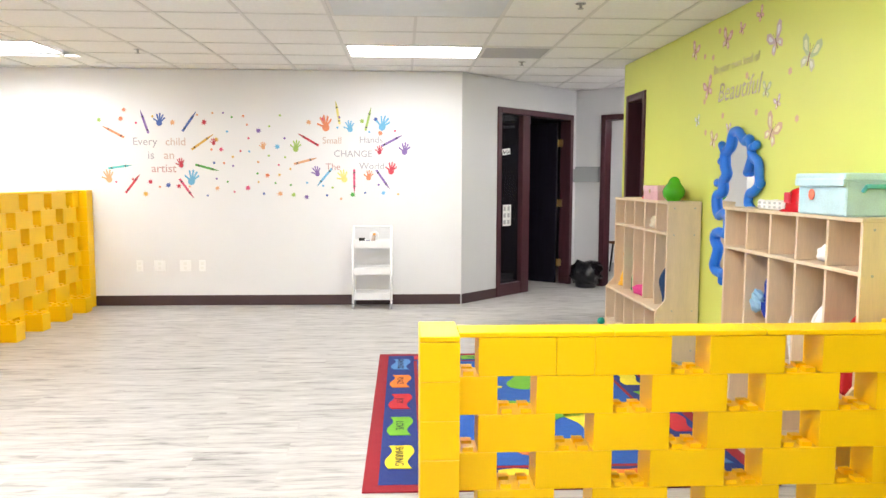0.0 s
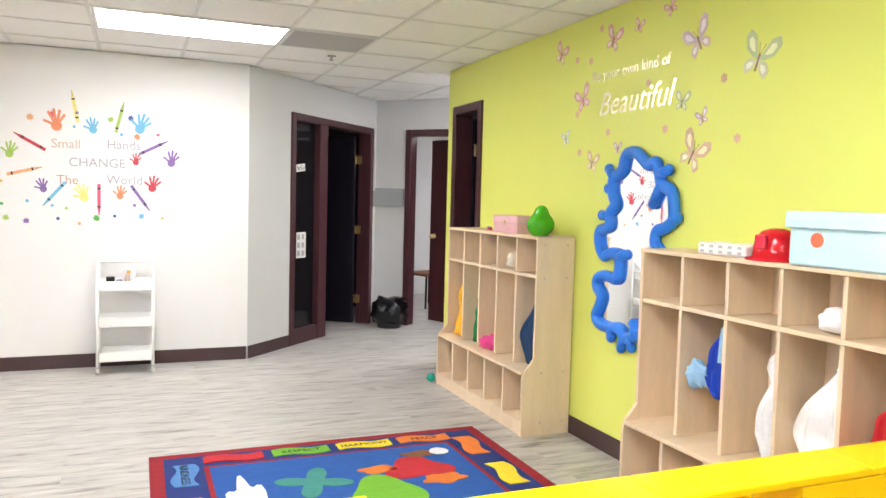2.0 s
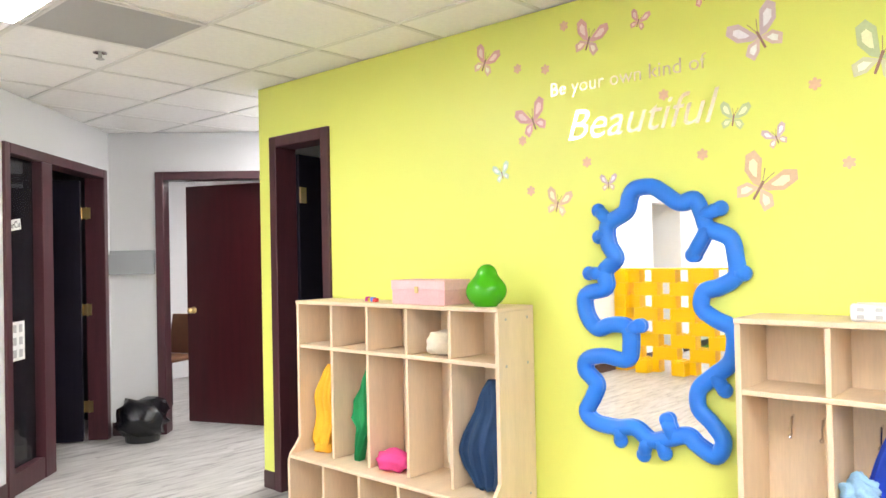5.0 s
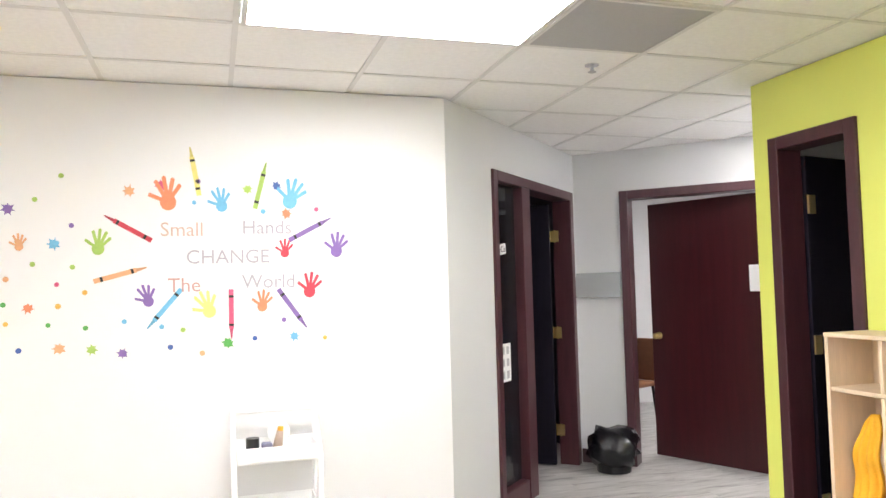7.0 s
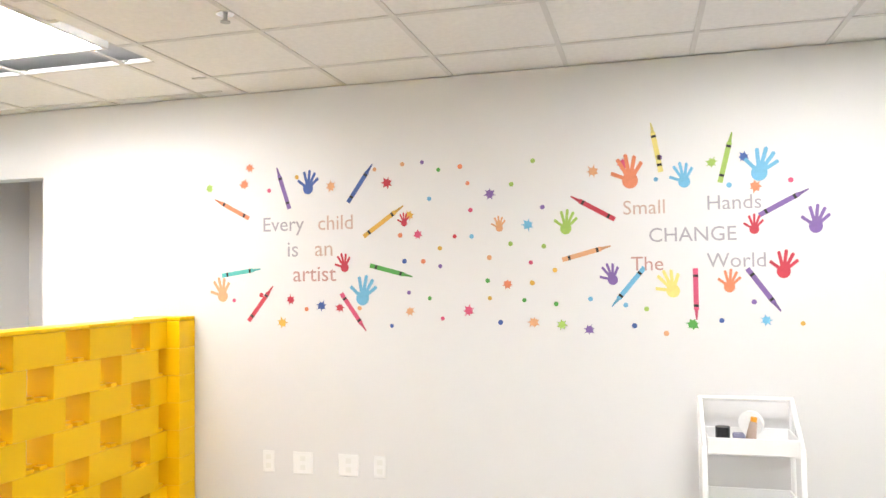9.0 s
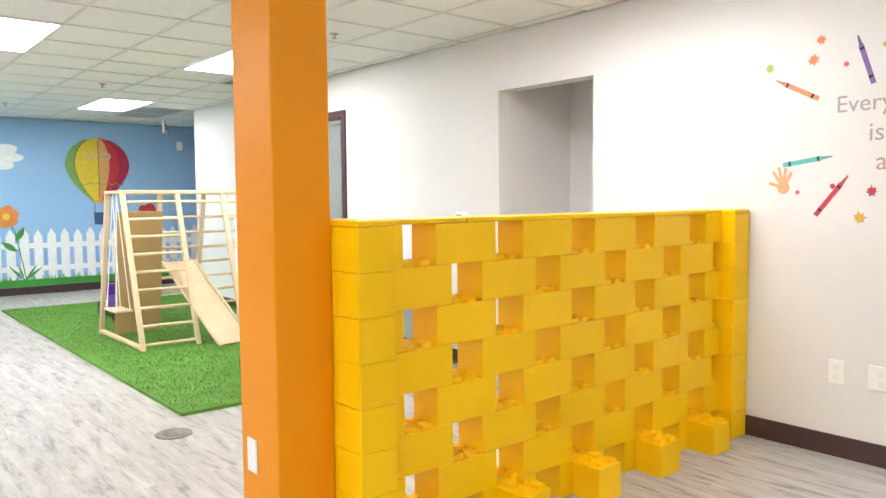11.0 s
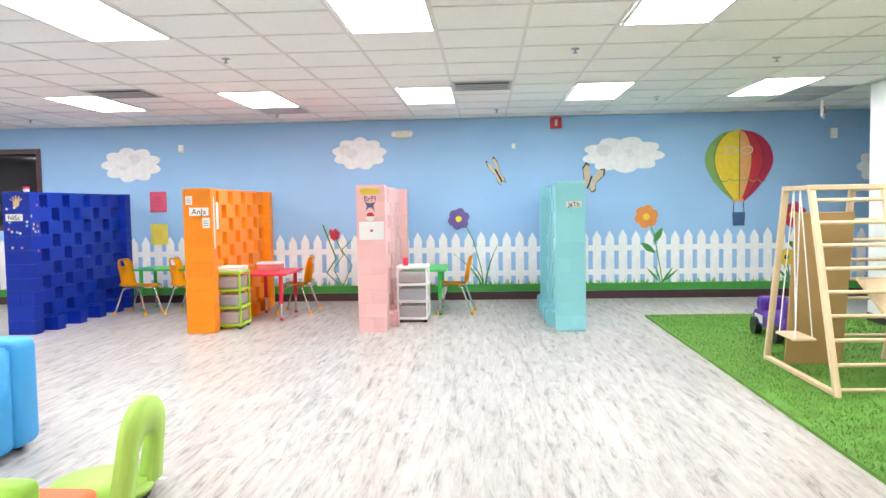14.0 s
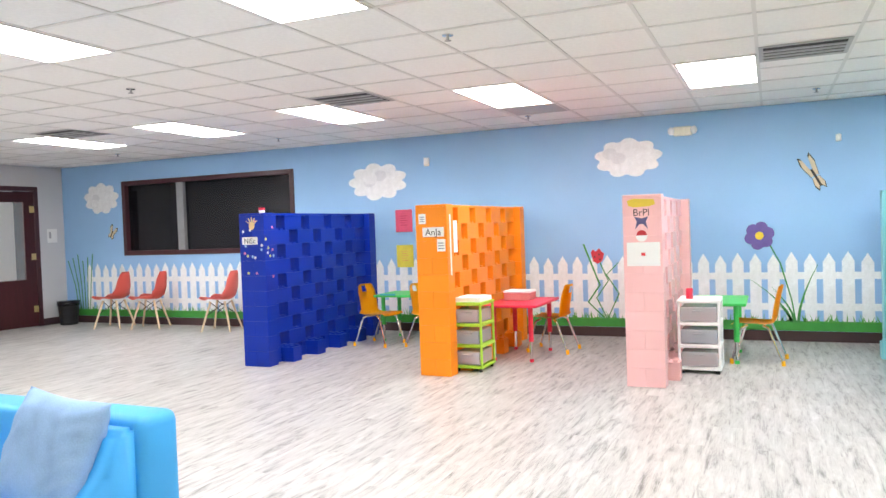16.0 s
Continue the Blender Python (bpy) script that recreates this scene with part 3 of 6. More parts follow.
turf()
disc = thing("floor_box_cover", "round brushed metal floor outlet cover", "floor cover", at=(-6.04, -2.40, 0))
part("plate", rod((0, 0, 0), (0, 0, 0.006), 0.10, n=32), paint(.20, .20, .20, .45), disc)
part("lid", rod((0, 0, 0.006), (0, 0, 0.009), 0.055, n=24), "chrome", disc)

carpet_red = material("rug_red", (0.27, 0.008, 0.018), 0.95, vary=0.12, scale=20, fine=300, bump=0.4)
carpet_blue = material("rug_blue", (0.015, 0.09, 0.36), 0.95, vary=0.12, scale=20, fine=300, bump=0.4)
carpet_navy = material("rug_navy", (0.012, 0.03, 0.17), 0.95, vary=0.12, scale=20, fine=300, bump=0.4)

def carpet(r, g, b):
    return material("rug_pile", (r, g, b), 0.95, vary=0.12, scale=20, fine=300, bump=0.4)

RUG = {k: carpet(*c) for k, c in dict(white=(0.8, 0.8, 0.8), green=(0.16, 0.42, 0.03), yellow=(0.8, 0.65, 0.03), orange=(0.75, 0.2, 0.03), red=(0.5, 0.02, 0.03), sky=(0.08, 0.22, 0.5),
       brown=(0.22, 0.09, 0.03), teal=(0.05, 0.25, 0.22), black=(0.02, 0.02, 0.03)).items()}
rug = thing("rug", "blue children's rug with a red border and coloured ribbons", "rug", at=(-0.82, -4.97, 0))
RW, RL = 1.885, 2.585
part("backing", box((0, 0, 0), (RW, RL, 0.008), 0.003), carpet_red, rug)
part("border", box((0.07, 0.07, 0.004), (RW - 0.07, RL - 0.07, 0.010), 0.002), carpet_navy, rug)
part("inner_line", box((0.26, 0.24, 0.006), (RW - 0.26, RL - 0.24, 0.0115), 0.002), carpet_red, rug)
part("field", box((0.285, 0.265, 0.008), (RW - 0.285, RL - 0.265, 0.013), 0.002), carpet_blue, rug)

def flat(outline, z0, z1):
    bm = sheet(outline, z1 - z0)
    bm.transform(pose(0, 0, z0, -90, 0, 0) @ Matrix.Diagonal((1, 1, -1, 1)))
    bmesh.ops.recalc_face_normals(bm, faces=bm.faces)
    return bm

def ribbon(cx, cy, w, h, turn, colour, word=""):
    pts = [(-w / 2 + w * i / 8, h / 2 + 0.16 * h * math.sin(i * 0.8)) for i in range(9)] + [(w / 2 - w * i / 8, -h / 2 + 0.16 * h * math.sin((8 - i) * 0.8)) for i in range(9)]
    bm = flat([(x, -y) for x, y in pts], 0, 0.004)
    low = min(v.co.z for v in bm.verts)
    bm.transform(pose(cx, cy, 0.011 - low, 0, 0, turn))
    o = part("ribbon", bm, RUG[colour], rug)
    if word:
        t = text_part(word, h * 0.55, RUG["black"], rug, (0, 0, 0), 0.001)
        t.matrix_basis = pose(cx, cy, 0.0165, 0, 0, turn) @ pose(0, -h * 0.2, 0, -90, 0, 0)

cols = ["green", "yellow", "orange", "sky", "red"]
for i, (wd, c) in enumerate((("SHARING", "yellow"), ("LOVE", "green"), ("JOY", "red"), ("PEACE", "orange"), ("KINDNESS", "sky"))):
    ribbon(0.165, 0.40 + i * 0.46, 0.30, 0.11, -90 + 180 * 0, c, wd)
    ribbon(RW - 0.165, 0.40 + i * 0.46, 0.30, 0.11, 90, cols[(i + 3) % 5], "")
for i, (wd, c) in enumerate((("", "red"), ("RESPECT", "green"), ("HARMONY", "yellow"), ("PEACE", "orange"))):
    ribbon(0.42 + i * 0.36, RL - 0.155, 0.31, 0.10, 0, c, wd)
    ribbon(0.42 + i * 0.36, 0.155, 0.31, 0.10, 180, cols[i], "")

def rug_blob(cx, cy, rx, ry, colour, lobes=7, deep=0.16, phase=0.0, lift=0.0):
    pts = []
    for i in range(40):
        a = i / 40 * 2 * math.pi
        r = 1 + deep * math.sin(lobes * a + phase)
        pts.append((rx * r * math.cos(a), ry * r * math.sin(a)))
    bm = flat(pts, 0, 0.004)
    low = min(v.co.z for v in bm.verts)
    bm.transform(Matrix.Translation((cx, cy, 0.0125 + lift - low)))
    part("figure", bm, RUG[colour], rug)

rug_blob(0.42, 1.60, 0.10, 0.48, "white", 7, 0.16, 0.5)
rug_blob(0.75, 1.95, 0.13, 0.13, "teal", 4, 0.5, 0.3)
rug_blob(0.72, 1.62, 0.10, 0.07, "yellow", 6)
rug_blob(0.70, 1.60, 0.05, 0.035, "red", 5, lift=0.002)
rug_blob(1.05, 1.72, 0.17, 0.20, "green", 3)
rug_blob(1.30, 1.98, 0.17, 0.14, "red", 3, 0.22)
rug_blob(1.10, 2.02, 0.10, 0.05, "orange", 4)
rug_blob(1.38, 2.18, 0.10, 0.045, "brown", 4)
rug_blob(1.50, 2.19, 0.055, 0.05, "white", 3, 0.05, lift=0.001)
rug_blob(1.38, 1.80, 0.11, 0.06, "orange", 5, lift=0.002)
rug_blob(0.95, 1.10, 0.28, 0.20, "green", 5)
rug_blob(1.30, 0.95, 0.18, 0.24, "yellow", 4)
rug_blob(0.80, 0.60, 0.14, 0.18, "orange", 5)

# ---------------------------------------------------------------- lockers
def locker(y_top, label):
    """A five-bay open locker against the green wall; its own x runs along the wall, -y into the room."""
    e = thing("cubby_locker", label, "locker", "cubby lockers", (1.588, y_top, 0), -90)
    W, D, B, HT, t = 1.385, 0.255, 0.33, 1.21, 0.019
    prof = [(0, 0), (B, 0), (B, 0.36), (B - 0.012, 0.395), (D + 0.03, 0.43), (D, 0.47), (D, HT - t), (0, HT - t)]
    def side(x):
        bm = bmesh.new()
        a = [bm.verts.new((x, -d, z)) for d, z in prof]
        b = [bm.verts.new((x + t, -d, z)) for d, z in prof]
        bm.faces.new(a)
        bm.faces.new(b[::-1])
        for i in range(len(a)):
            j = (i + 1) % len(a)
            bm.faces.new((a[i], b[i], b[j], a[j]))
        bmesh.ops.recalc_face_normals(bm, faces=bm.faces)
        return bm
    for x in (0, W - t):
        part("side_panel", side(x), "maple", e)
    part("top", box((-0.002, -D - 0.006, HT - t), (W + 0.002, 0, HT), 0.003), "maple_y", e)
    part("back", box((t, -0.008, 0.06), (W - t, 0, HT - t)), "maple", e)
    part("shelf", box((t, -D + 0.004, 0.955), (W - t, -0.009, 0.955 + t), 0.002), "maple_y", e)
    part("bench", box((t, -B - 0.004, 0.375), (W - t, -0.009, 0.375 + t), 0.004), "maple_y", e)
    part("base_shelf", box((t, -B + 0.004, 0.07), (W - t, -0.009, 0.07 + t), 0.002), "maple_y", e)
    part("plinth", box((t, -B + 0.012, 0), (W - t, -B + 0.03, 0.07)), "maple", e)
    pitch = (W - t) / 5
    for i in range(1, 5):
        x = i * pitch
        part("divider", box((x, -D + 0.006, 0.395), (x + t, -0.009, 0.954), 0.002), "maple", e)
        part("divider", box((x, -D + 0.006, 0.975), (x + t, -0.009, HT - t - 0.001), 0.002), "maple", e)
        part("divider", box((x, -B + 0.010, 0.09), (x + t, -0.009, 0.374), 0.002), "maple", e)
    for i in range(5):
        for dx in (-0.05, 0.05):
            cx = t + (i + 0.5) * pitch + dx * 0.0 + dx
            bm = tube([(cx, -0.009, 0.86), (cx, -0.03, 0.855), (cx, -0.045, 0.82), (cx, -0.04, 0.80), (cx, -0.05, 0.79)], 0.004, n=6)
            ball((cx, -0.052, 0.792), 0.008, bm, seg=8)
            part("coat_hook", bm, "chrome", e)
    for x, s in ((-0.001, -1), (W + 0.001, 1)):
        for d in (0.05, D - 0.05):
            for z in (0.08, 0.385, 0.96, HT - 0.05):
                part("screw", rod((x, -d, z), (x + s * 0.002, -d, z), 0.006, n=8), "vent", e)
    return e, pitch


locker(-1.28, "maple plywood cubby locker with coats hanging in it")
LK2 = locker(-3.655, "maple plywood cubby locker with white shirts hanging in it")[0]
PITCH = (1.385 - 0.019) / 5


def drape(label, category, y_top, bay, mat, prof, thick=0.05, folds=3, seed=0, bulge=0.02):
    """A hung cloth: its left and right edge at falling heights, filled with soft folds. prof: (z, left, right) from the bay's middle."""
    rng = random.Random(seed)
    e = thing("hanging_" + category.replace(" ", "_"), label, category)
    e.matrix_basis = pose(1.588, y_top, 0, 0, 0, -90)
    cx = 0.019 + (bay + 0.5) * PITCH
    ph, K, N = [rng.uniform(0, 6.28) for _ in range(4)], 26, 22
    zs = [p[0] for p in prof][::-1]
    bm = bmesh.new()
    front, back = [], []
    for k in range(K + 1):
        t = k / K
        z = prof[0][0] + (prof[-1][0] - prof[0][0]) * t
        xl, xr = (float(np.interp(z, zs, [p[i] for p in prof][::-1])) for i in (1, 2))
        fr, bk = [], []
        for i in range(N + 1):
            u = i / N
            x = cx - 0.02 + xl + (xr - xl) * u
            wave = 0.32 * thick * t ** 0.6 * (math.sin(folds * 6.283 * u + ph[0] + 1.3 * t) + 0.45 * math.sin(folds * 13.1 * u + ph[1] - 3 * t)) + bulge * math.sin(math.pi * t) * math.sin(9 * t + ph[2])
            belly = 0.014 + 0.4 * thick * math.sin(math.pi * u) ** 0.7
            y = max(-0.255, min(-0.03, -0.13 - 0.06 * t - wave))
            hem = 0.012 * math.sin(folds * 6.283 * u + ph[3]) * t ** 4
            fr.append(bm.verts.new((x, y - belly * 0.5, z + hem)))
            bk.append(bm.verts.new((x, y + belly * 0.5, z + hem)))
        front.append(fr)
        back.append(bk)
    for g, flip in ((front, 0), (back, 1)):
        for ra, rb in zip(g, g[1:]):
            for i in range(N):
                q = (ra[i], ra[i + 1], rb[i + 1], rb[i])
                bm.faces.new(q[::-1] if flip else q)
    for k in range(K):
        for i in (0, N):
            bm.faces.new((front[k][i], front[k + 1][i], back[k + 1][i], back[k][i]))
    for k in (0, K):
        for i in range(N):
            bm.faces.new((front[k][i], front[k][i + 1], back[k][i + 1], back[k][i]))
    bmesh.ops.recalc_face_normals(bm, faces=bm.faces)
    smooth(part("cloth", bm, mat, e))
    hook = 0.05 if (prof[0][1] + prof[0][2]) > 0 else -0.05
    part("loop", tube([(cx + hook, -0.05, 0.80), (cx - 0.02 + (prof[0][1] + prof[0][2]) / 2, -0.13, prof[0][0] - 0.012)], 0.005, n=6), mat, e)
    return e, cx

def cloth(r, g, b):
    return material("cloth", (r, g, b), 0.85, vary=0.14, scale=9, fine=160, bump=0.25)

YEL, GRN, NAVY, PNK, WHT, ROY, REDC, CRM = cloth(.85, .45, .03), cloth(.01, .25, .08), cloth(.018, .055, .14), cloth(.70, .06, .25), cloth(.80, .80, .81), cloth(.01, .05, .42), cloth(.55, .02, .03), cloth(.72, .64, .5)
FLORAL = cloth(.30, .52, .75)
drape("yellow child's smock hanging on a hook", "smock", -1.28, 0, YEL, [(0.86, -0.02, 0.015), (0.82, -0.055, 0.03), (0.70, -0.085, 0.045), (0.55, -0.09, 0.05), (0.45, -0.075, 0.05), (0.41, -0.04, 0.045)], seed=1)
drape("dark green smock hanging on a hook", "smock", -1.28, 1, GRN, [(0.87, 0.02, 0.045), (0.76, 0.0, 0.06), (0.69, -0.075, 0.085), (0.60, -0.08, 0.09), (0.56, -0.01, 0.08), (0.50, 0.0, 0.05), (0.405, -0.01, 0.02)], seed=2, folds=2)
nj = drape("navy blue jacket with a pale zip hanging on a hook", "jacket", -1.28, 4, NAVY, [(0.88, 0.0, 0.05), (0.80, -0.045, 0.095), (0.68, -0.085, 0.11), (0.56, -0.115, 0.11), (0.50, -0.10, 0.105), (0.42, -0.02, 0.09)], 0.075, seed=3)
part("zip", tube([(nj[1] + 0.085, -0.155, 0.78), (nj[1] + 0.088, -0.185, 0.66), (nj[1] + 0.086, -0.20, 0.52)], 0.006, n=6), WHT, nj[0], "pale zip")
drape("cream scarf hanging on a hook", "scarf", -1.28, 3, CRM, [(0.86, 0.09, 0.115), (0.72, 0.075, 0.115), (0.60, 0.07, 0.11), (0.52, 0.06, 0.115), (0.47, 0.085, 0.12)], 0.03, 1, seed=4)
rc = drape("royal blue costume with a pale floral trim hanging", "costume", -3.655, 1, ROY, [(0.915, 0.03, 0.10), (0.84, 0.0, 0.11), (0.76, -0.03, 0.11), (0.70, -0.05, 0.11), (0.65, 0.02, 0.11), (0.61, 0.07, 0.115)], 0.06, seed=5)
bm = bmesh.new()
bmesh.ops.create_icosphere(bm, subdivisions=4, radius=1)
for v in bm.verts:
    x, y, z = v.co
    f = 1 + 0.16 * math.sin(5 * x + 3 * z) + 0.09 * math.sin(11 * z + 6 * y) + 0.05 * math.sin(17 * x + 9 * y)
    v.co = Vector((rc[1] - 0.07 + 0.055 * x * f, -0.20 + 0.035 * y * f, 0.685 + 0.06 * z * f))
smooth(part("sleeve", bm, FLORAL, rc[0], "pale blue floral sleeve"))
part("strap", tube([(rc[1] + 0.03, -0.16, 0.90), (rc[1] + 0.055, -0.19, 0.84), (rc[1] + 0.06, -0.20, 0.76)], 0.014, n=8), FLORAL, rc[0], "pale blue floral strap")
drape("white shirt with an open collar hanging on a hook", "shirt", -3.655, 2, WHT, [(0.865, 0.07, 0.115), (0.82, 0.0, 0.12), (0.775, -0.01, 0.12), (0.73, 0.035, 0.12), (0.64, 0.02, 0.12), (0.52, -0.005, 0.12), (0.46, 0.04, 0.12), (0.415, 0.08, 0.11)], 0.05, seed=6)
drape("wide white cotton sheet hanging from one corner", "sheet", -3.655, 3, WHT, [(0.89, 0.09, 0.12), (0.82, 0.04, 0.12), (0.72, -0.03, 0.12), (0.60, -0.11, 0.12), (0.56, -0.115, 0.12), (0.50, -0.06, 0.115), (0.45, -0.01, 0.10)], 0.05, 2, seed=7)
drape("red sweater hanging on a hook", "sweater", -3.655, 4, REDC, [(0.80, 0.02, 0.08), (0.72, -0.05, 0.12), (0.60, -0.08, 0.12), (0.45, -0.09, 0.12), (0.41, -0.07, 0.11)], 0.08, seed=8)


def crumple(name, label, category, at, size, mat, seed):
    rng = random.Random(seed)
    bm = bmesh.new()
    bmesh.ops.create_icosphere(bm, subdivisions=3, radius=1)
    ph = [rng.uniform(0, 6.28) for _ in range(6)]
    for v in bm.verts:
        x, y, z = v.co
        f = 1 + 0.16 * math.sin(5 * x + ph[0]) * math.sin(4 * y + ph[1]) + 0.10 * math.sin(9 * z + 7 * x + ph[2]) + 0.06 * math.sin(15 * y + ph[3])
        v.co = Vector((x * size[0] * f, y * size[1] * f, max(-0.75, z) * size[2] * f))
    low = min(v.co.z for v in bm.verts)
    bm.transform(Matrix.Translation((at[0], at[1], at[2] - low)))
    e = thing(name, label, category)
    smooth(part("cloth", bm, mat, e))
    return e

crumple("folded_cloth", "pink and white cloth heaped on the locker bench", "cloth", (1.40, -1.28 - 2.5 * PITCH, 0.395), (0.08, 0.10, 0.05), PNK, 11)
crumple("folded_cloth", "yellow cloth end lying on the locker bench", "cloth", (1.42, -1.28 - 0.5 * PITCH, 0.395), (0.07, 0.06, 0.03), YEL, 12)
crumple("folded_cloth", "cream cloth bundle in the upper cubby", "cloth", (1.43, -1.28 - 3.6 * PITCH, 0.975), (0.09, 0.07, 0.06), CRM, 13)
crumple("folded_cloth", "white cloth folded in the upper cubby", "cloth", (1.43, -3.655 - 3.75 * PITCH, 0.975), (0.08, 0.08, 0.05), WHT, 14)
crumple("dropped_cloth", "small teal cloth on the floor by the locker", "cloth", (1.24, -1.22, 0), (0.03, 0.04, 0.035), cloth(.02, .35, .25), 16)

# things on the lockers
e = thing("gift_box", "pink patterned cardboard keepsake box", "box", at=(1.45, -2.17, 1.21))
part("body", box((-0.09, -0.17, 0), (0.09, 0.17, 0.075), 0.003), paint(.72, .42, .45), e)
part("lid", box((-0.094, -0.174, 0.07), (0.094, 0.174, 0.115), 0.003), paint(.78, .5, .52), e)
part("clasp", box((-0.099, -0.012, 0.055), (-0.0935, 0.012, 0.085), 0.002), "brass", e)
e = thing("green_timer", "glossy green pear-shaped plastic toy", "toy", at=(1.42, -2.53, 1.21))
bm = bmesh.new()
rings = []
for k in range(25):
    t = k / 24
    body = math.sqrt(max(0.0, 1 - ((t - 0.36) / 0.40) ** 2)) * 0.096
    crown = math.sqrt(max(0.0, 1 - ((t - 0.70) / 0.31) ** 2)) * 0.052
    waist = 0.072 - 0.045 * abs(t - 0.62) / 0.3 if 0.45 < t < 0.85 else 0.0
    r = max(0.004, body, crown, waist) if t > 0 else 0.055
    rings.append([bm.verts.new((r * 0.85 * math.cos(q / 24 * 6.2832), r * math.sin(q / 24 * 6.2832) - 0.012 * t, 0.185 * t)) for q in range(24)])
for ra, rb in zip(rings, rings[1:]):
    for q in range(24):
        bm.faces.new((ra[q], ra[(q + 1) % 24], rb[(q + 1) % 24], rb[q]))
bm.faces.new(rings[0][::-1])
bm.faces.new(rings[-1])
smooth(part("body", bm, plastic("glossy_green", (0.06, 0.40, 0.01), 0.15, 0), e))
e = thing("small_toys", "small red and blue toy pieces on the locker", "toy", at=(1.43, -1.77, 1.21))
for i, c in enumerate(((.7, .05, .05), (.1, .2, .7), (.8, .6, .05), (.6, .05, .3))):
    part("piece", box((-0.02 + 0.01 * i, -0.06 + i * 0.03, 0), (0.005 + 0.01 * i, -0.035 + i * 0.03, 0.02 + 0.004 * (i % 2)), 0.004), paint(*c, 0.4), e)
e = thing("storage_box", "pale aqua fabric storage box with a folding lid", "storage box", at=(1.45, -4.73, 1.21))
part("body", box((-0.135, -0.20, 0), (0.135, 0.20, 0.165), 0.008), cloth(.52, .72, .78), e)
part("lid", box((-0.15, -0.21, 0.16), (0.15, 0.21, 0.195), 0.010, 2), cloth(.55, .76, .82), e)
part("flap", box((-0.153, -0.205, 0.135), (-0.142, 0.205, 0.17), 0.003), cloth(.55, .76, .82), e)
part("sticker", rod((-0.136, 0.075, 0.095), (-0.139, 0.075, 0.095), 0.026, n=24), paint(.75, .16, .08), e, "round orange sticker")
part("handle", tube([(-0.06, -0.202, 0.11), (-0.05, -0.215, 0.135), (0.05, -0.215, 0.135), (0.06, -0.202, 0.11)], 0.010, n=6), paint(.12, .55, .6), e, "teal carrying handle")
e = thing("toy_helmet", "glossy red plastic toy helmet on the locker", "toy helmet", at=(1.43, -4.37, 1.21))
bm = bmesh.new()
rings = []
for r, z in ((0.125, 0.0), (0.127, 0.006), (0.098, 0.014), (0.094, 0.05), (0.086, 0.085), (0.064, 0.112), (0.03, 0.124), (0.004, 0.126)):
    ring = []
    for q in range(32):
        a = q / 32 * 6.2832
        ridge = 1 + 0.05 * max(0.0, math.cos(4 * a)) ** 4 * (z > 0.01)
        ring.append(bm.verts.new((r * 0.86 * ridge * math.cos(a), r * ridge * math.sin(a), z)))
    rings.append(ring)
for ra, rb in zip(rings, rings[1:]):
    for q in range(32):
        bm.faces.new((ra[q], ra[(q + 1) % 32], rb[(q + 1) % 32], rb[q]))
bm.faces.new(rings[0][::-1])
bm.faces.new(rings[-1])
smooth(part("shell", bm, plastic("glossy_red", (0.60, 0.01, 0.02), 0.12, 0), e))
part("badge", box((-0.092, -0.028, 0.045), (-0.078, 0.028, 0.10), 0.005), "red", e)
e = thing("tissue_pack", "white patterned tissue pack on the locker", "tissues", at=(1.43, -4.12, 1.21), turn=4)
bm = box((-0.055, -0.13, 0), (0.055, 0.13, 0.052), 0.012, 3)
bmesh.ops.subdivide_edges(bm, edges=bm.edges[:], cuts=2, use_grid_fill=True)
for v in bm.verts:
    v.co.z += 0.004 * math.sin(38 * v.co.y) * math.sin(60 * v.co.x + 1) * (v.co.z > 0.01)
smooth(part("wrap", bm, WHT, e))
for i in range(5):
    for j in range(2):
        y, z = -0.10 + i * 0.05, 0.015 + j * 0.022
        part("print", box((-0.0565, y - 0.010, z - 0.006), (-0.0545, y + 0.010, z + 0.006)), paint(.45, .46, .48), e)

# ---------------------------------------------------------------- wavy mirror
# the winding centre line of the foam frame, in centimetres from the mirror's middle
WAVES_TOP = [(-7, 51), (0, 51), (5, 48), (11, 44), (17, 45), (20, 39), (22, 34), (30, 30), (32, 23), (32, 16), (26, 12), (20, 10), (19, 4), (24, 0), (30, -3), (31, -9), (29, -16), (22, -22), (17, -27), (17, -34), (22, -39), (26, -45)]
WAVES_LOW = [(23, -51), (16, -48), (12, -45), (5, -47), (-3, -49), (-10, -45), (-18, -46), (-28, -45), (-32, -41), (-29, -35), (-27, -29), (-32, -24), (-31, -19), (-23, -17), (-13, -18), (-11, -12), (-12, -5), (-19, -4), (-26, -6),
             (-31, 0), (-31, 8), (-22, 11), (-22, 18), (-17, 23), (-20, 29), (-20, 37), (-12, 42), (-10, 48)]
WAVES = WAVES_TOP + WAVES_LOW
KNOBS = [(27, 41), (16, 24), (27, -26), (4, -40), (3, -53), (-6, -55), (-16, -51), (-7, -4), (-29, 17), (-24, 43), (-24, 32), (35, 17)]

def wavy(i, n):
    """A smooth closed curve through the waves."""
    k = len(WAVES)
    u = i / n * k
    q, t = int(u) % k, u - int(u)
    p0, p1, p2, p3 = (Vector(WAVES[(q + d) % k]) for d in (-1, 0, 1, 2))
    v = 0.5 * (2 * p1 + (p2 - p0) * t + (2 * p0 - 5 * p1 + 4 * p2 - p3) * t * t + (3 * p1 - p0 - 3 * p2 + p3) * t ** 3)
    return v.x * 0.01, v.y * 0.01

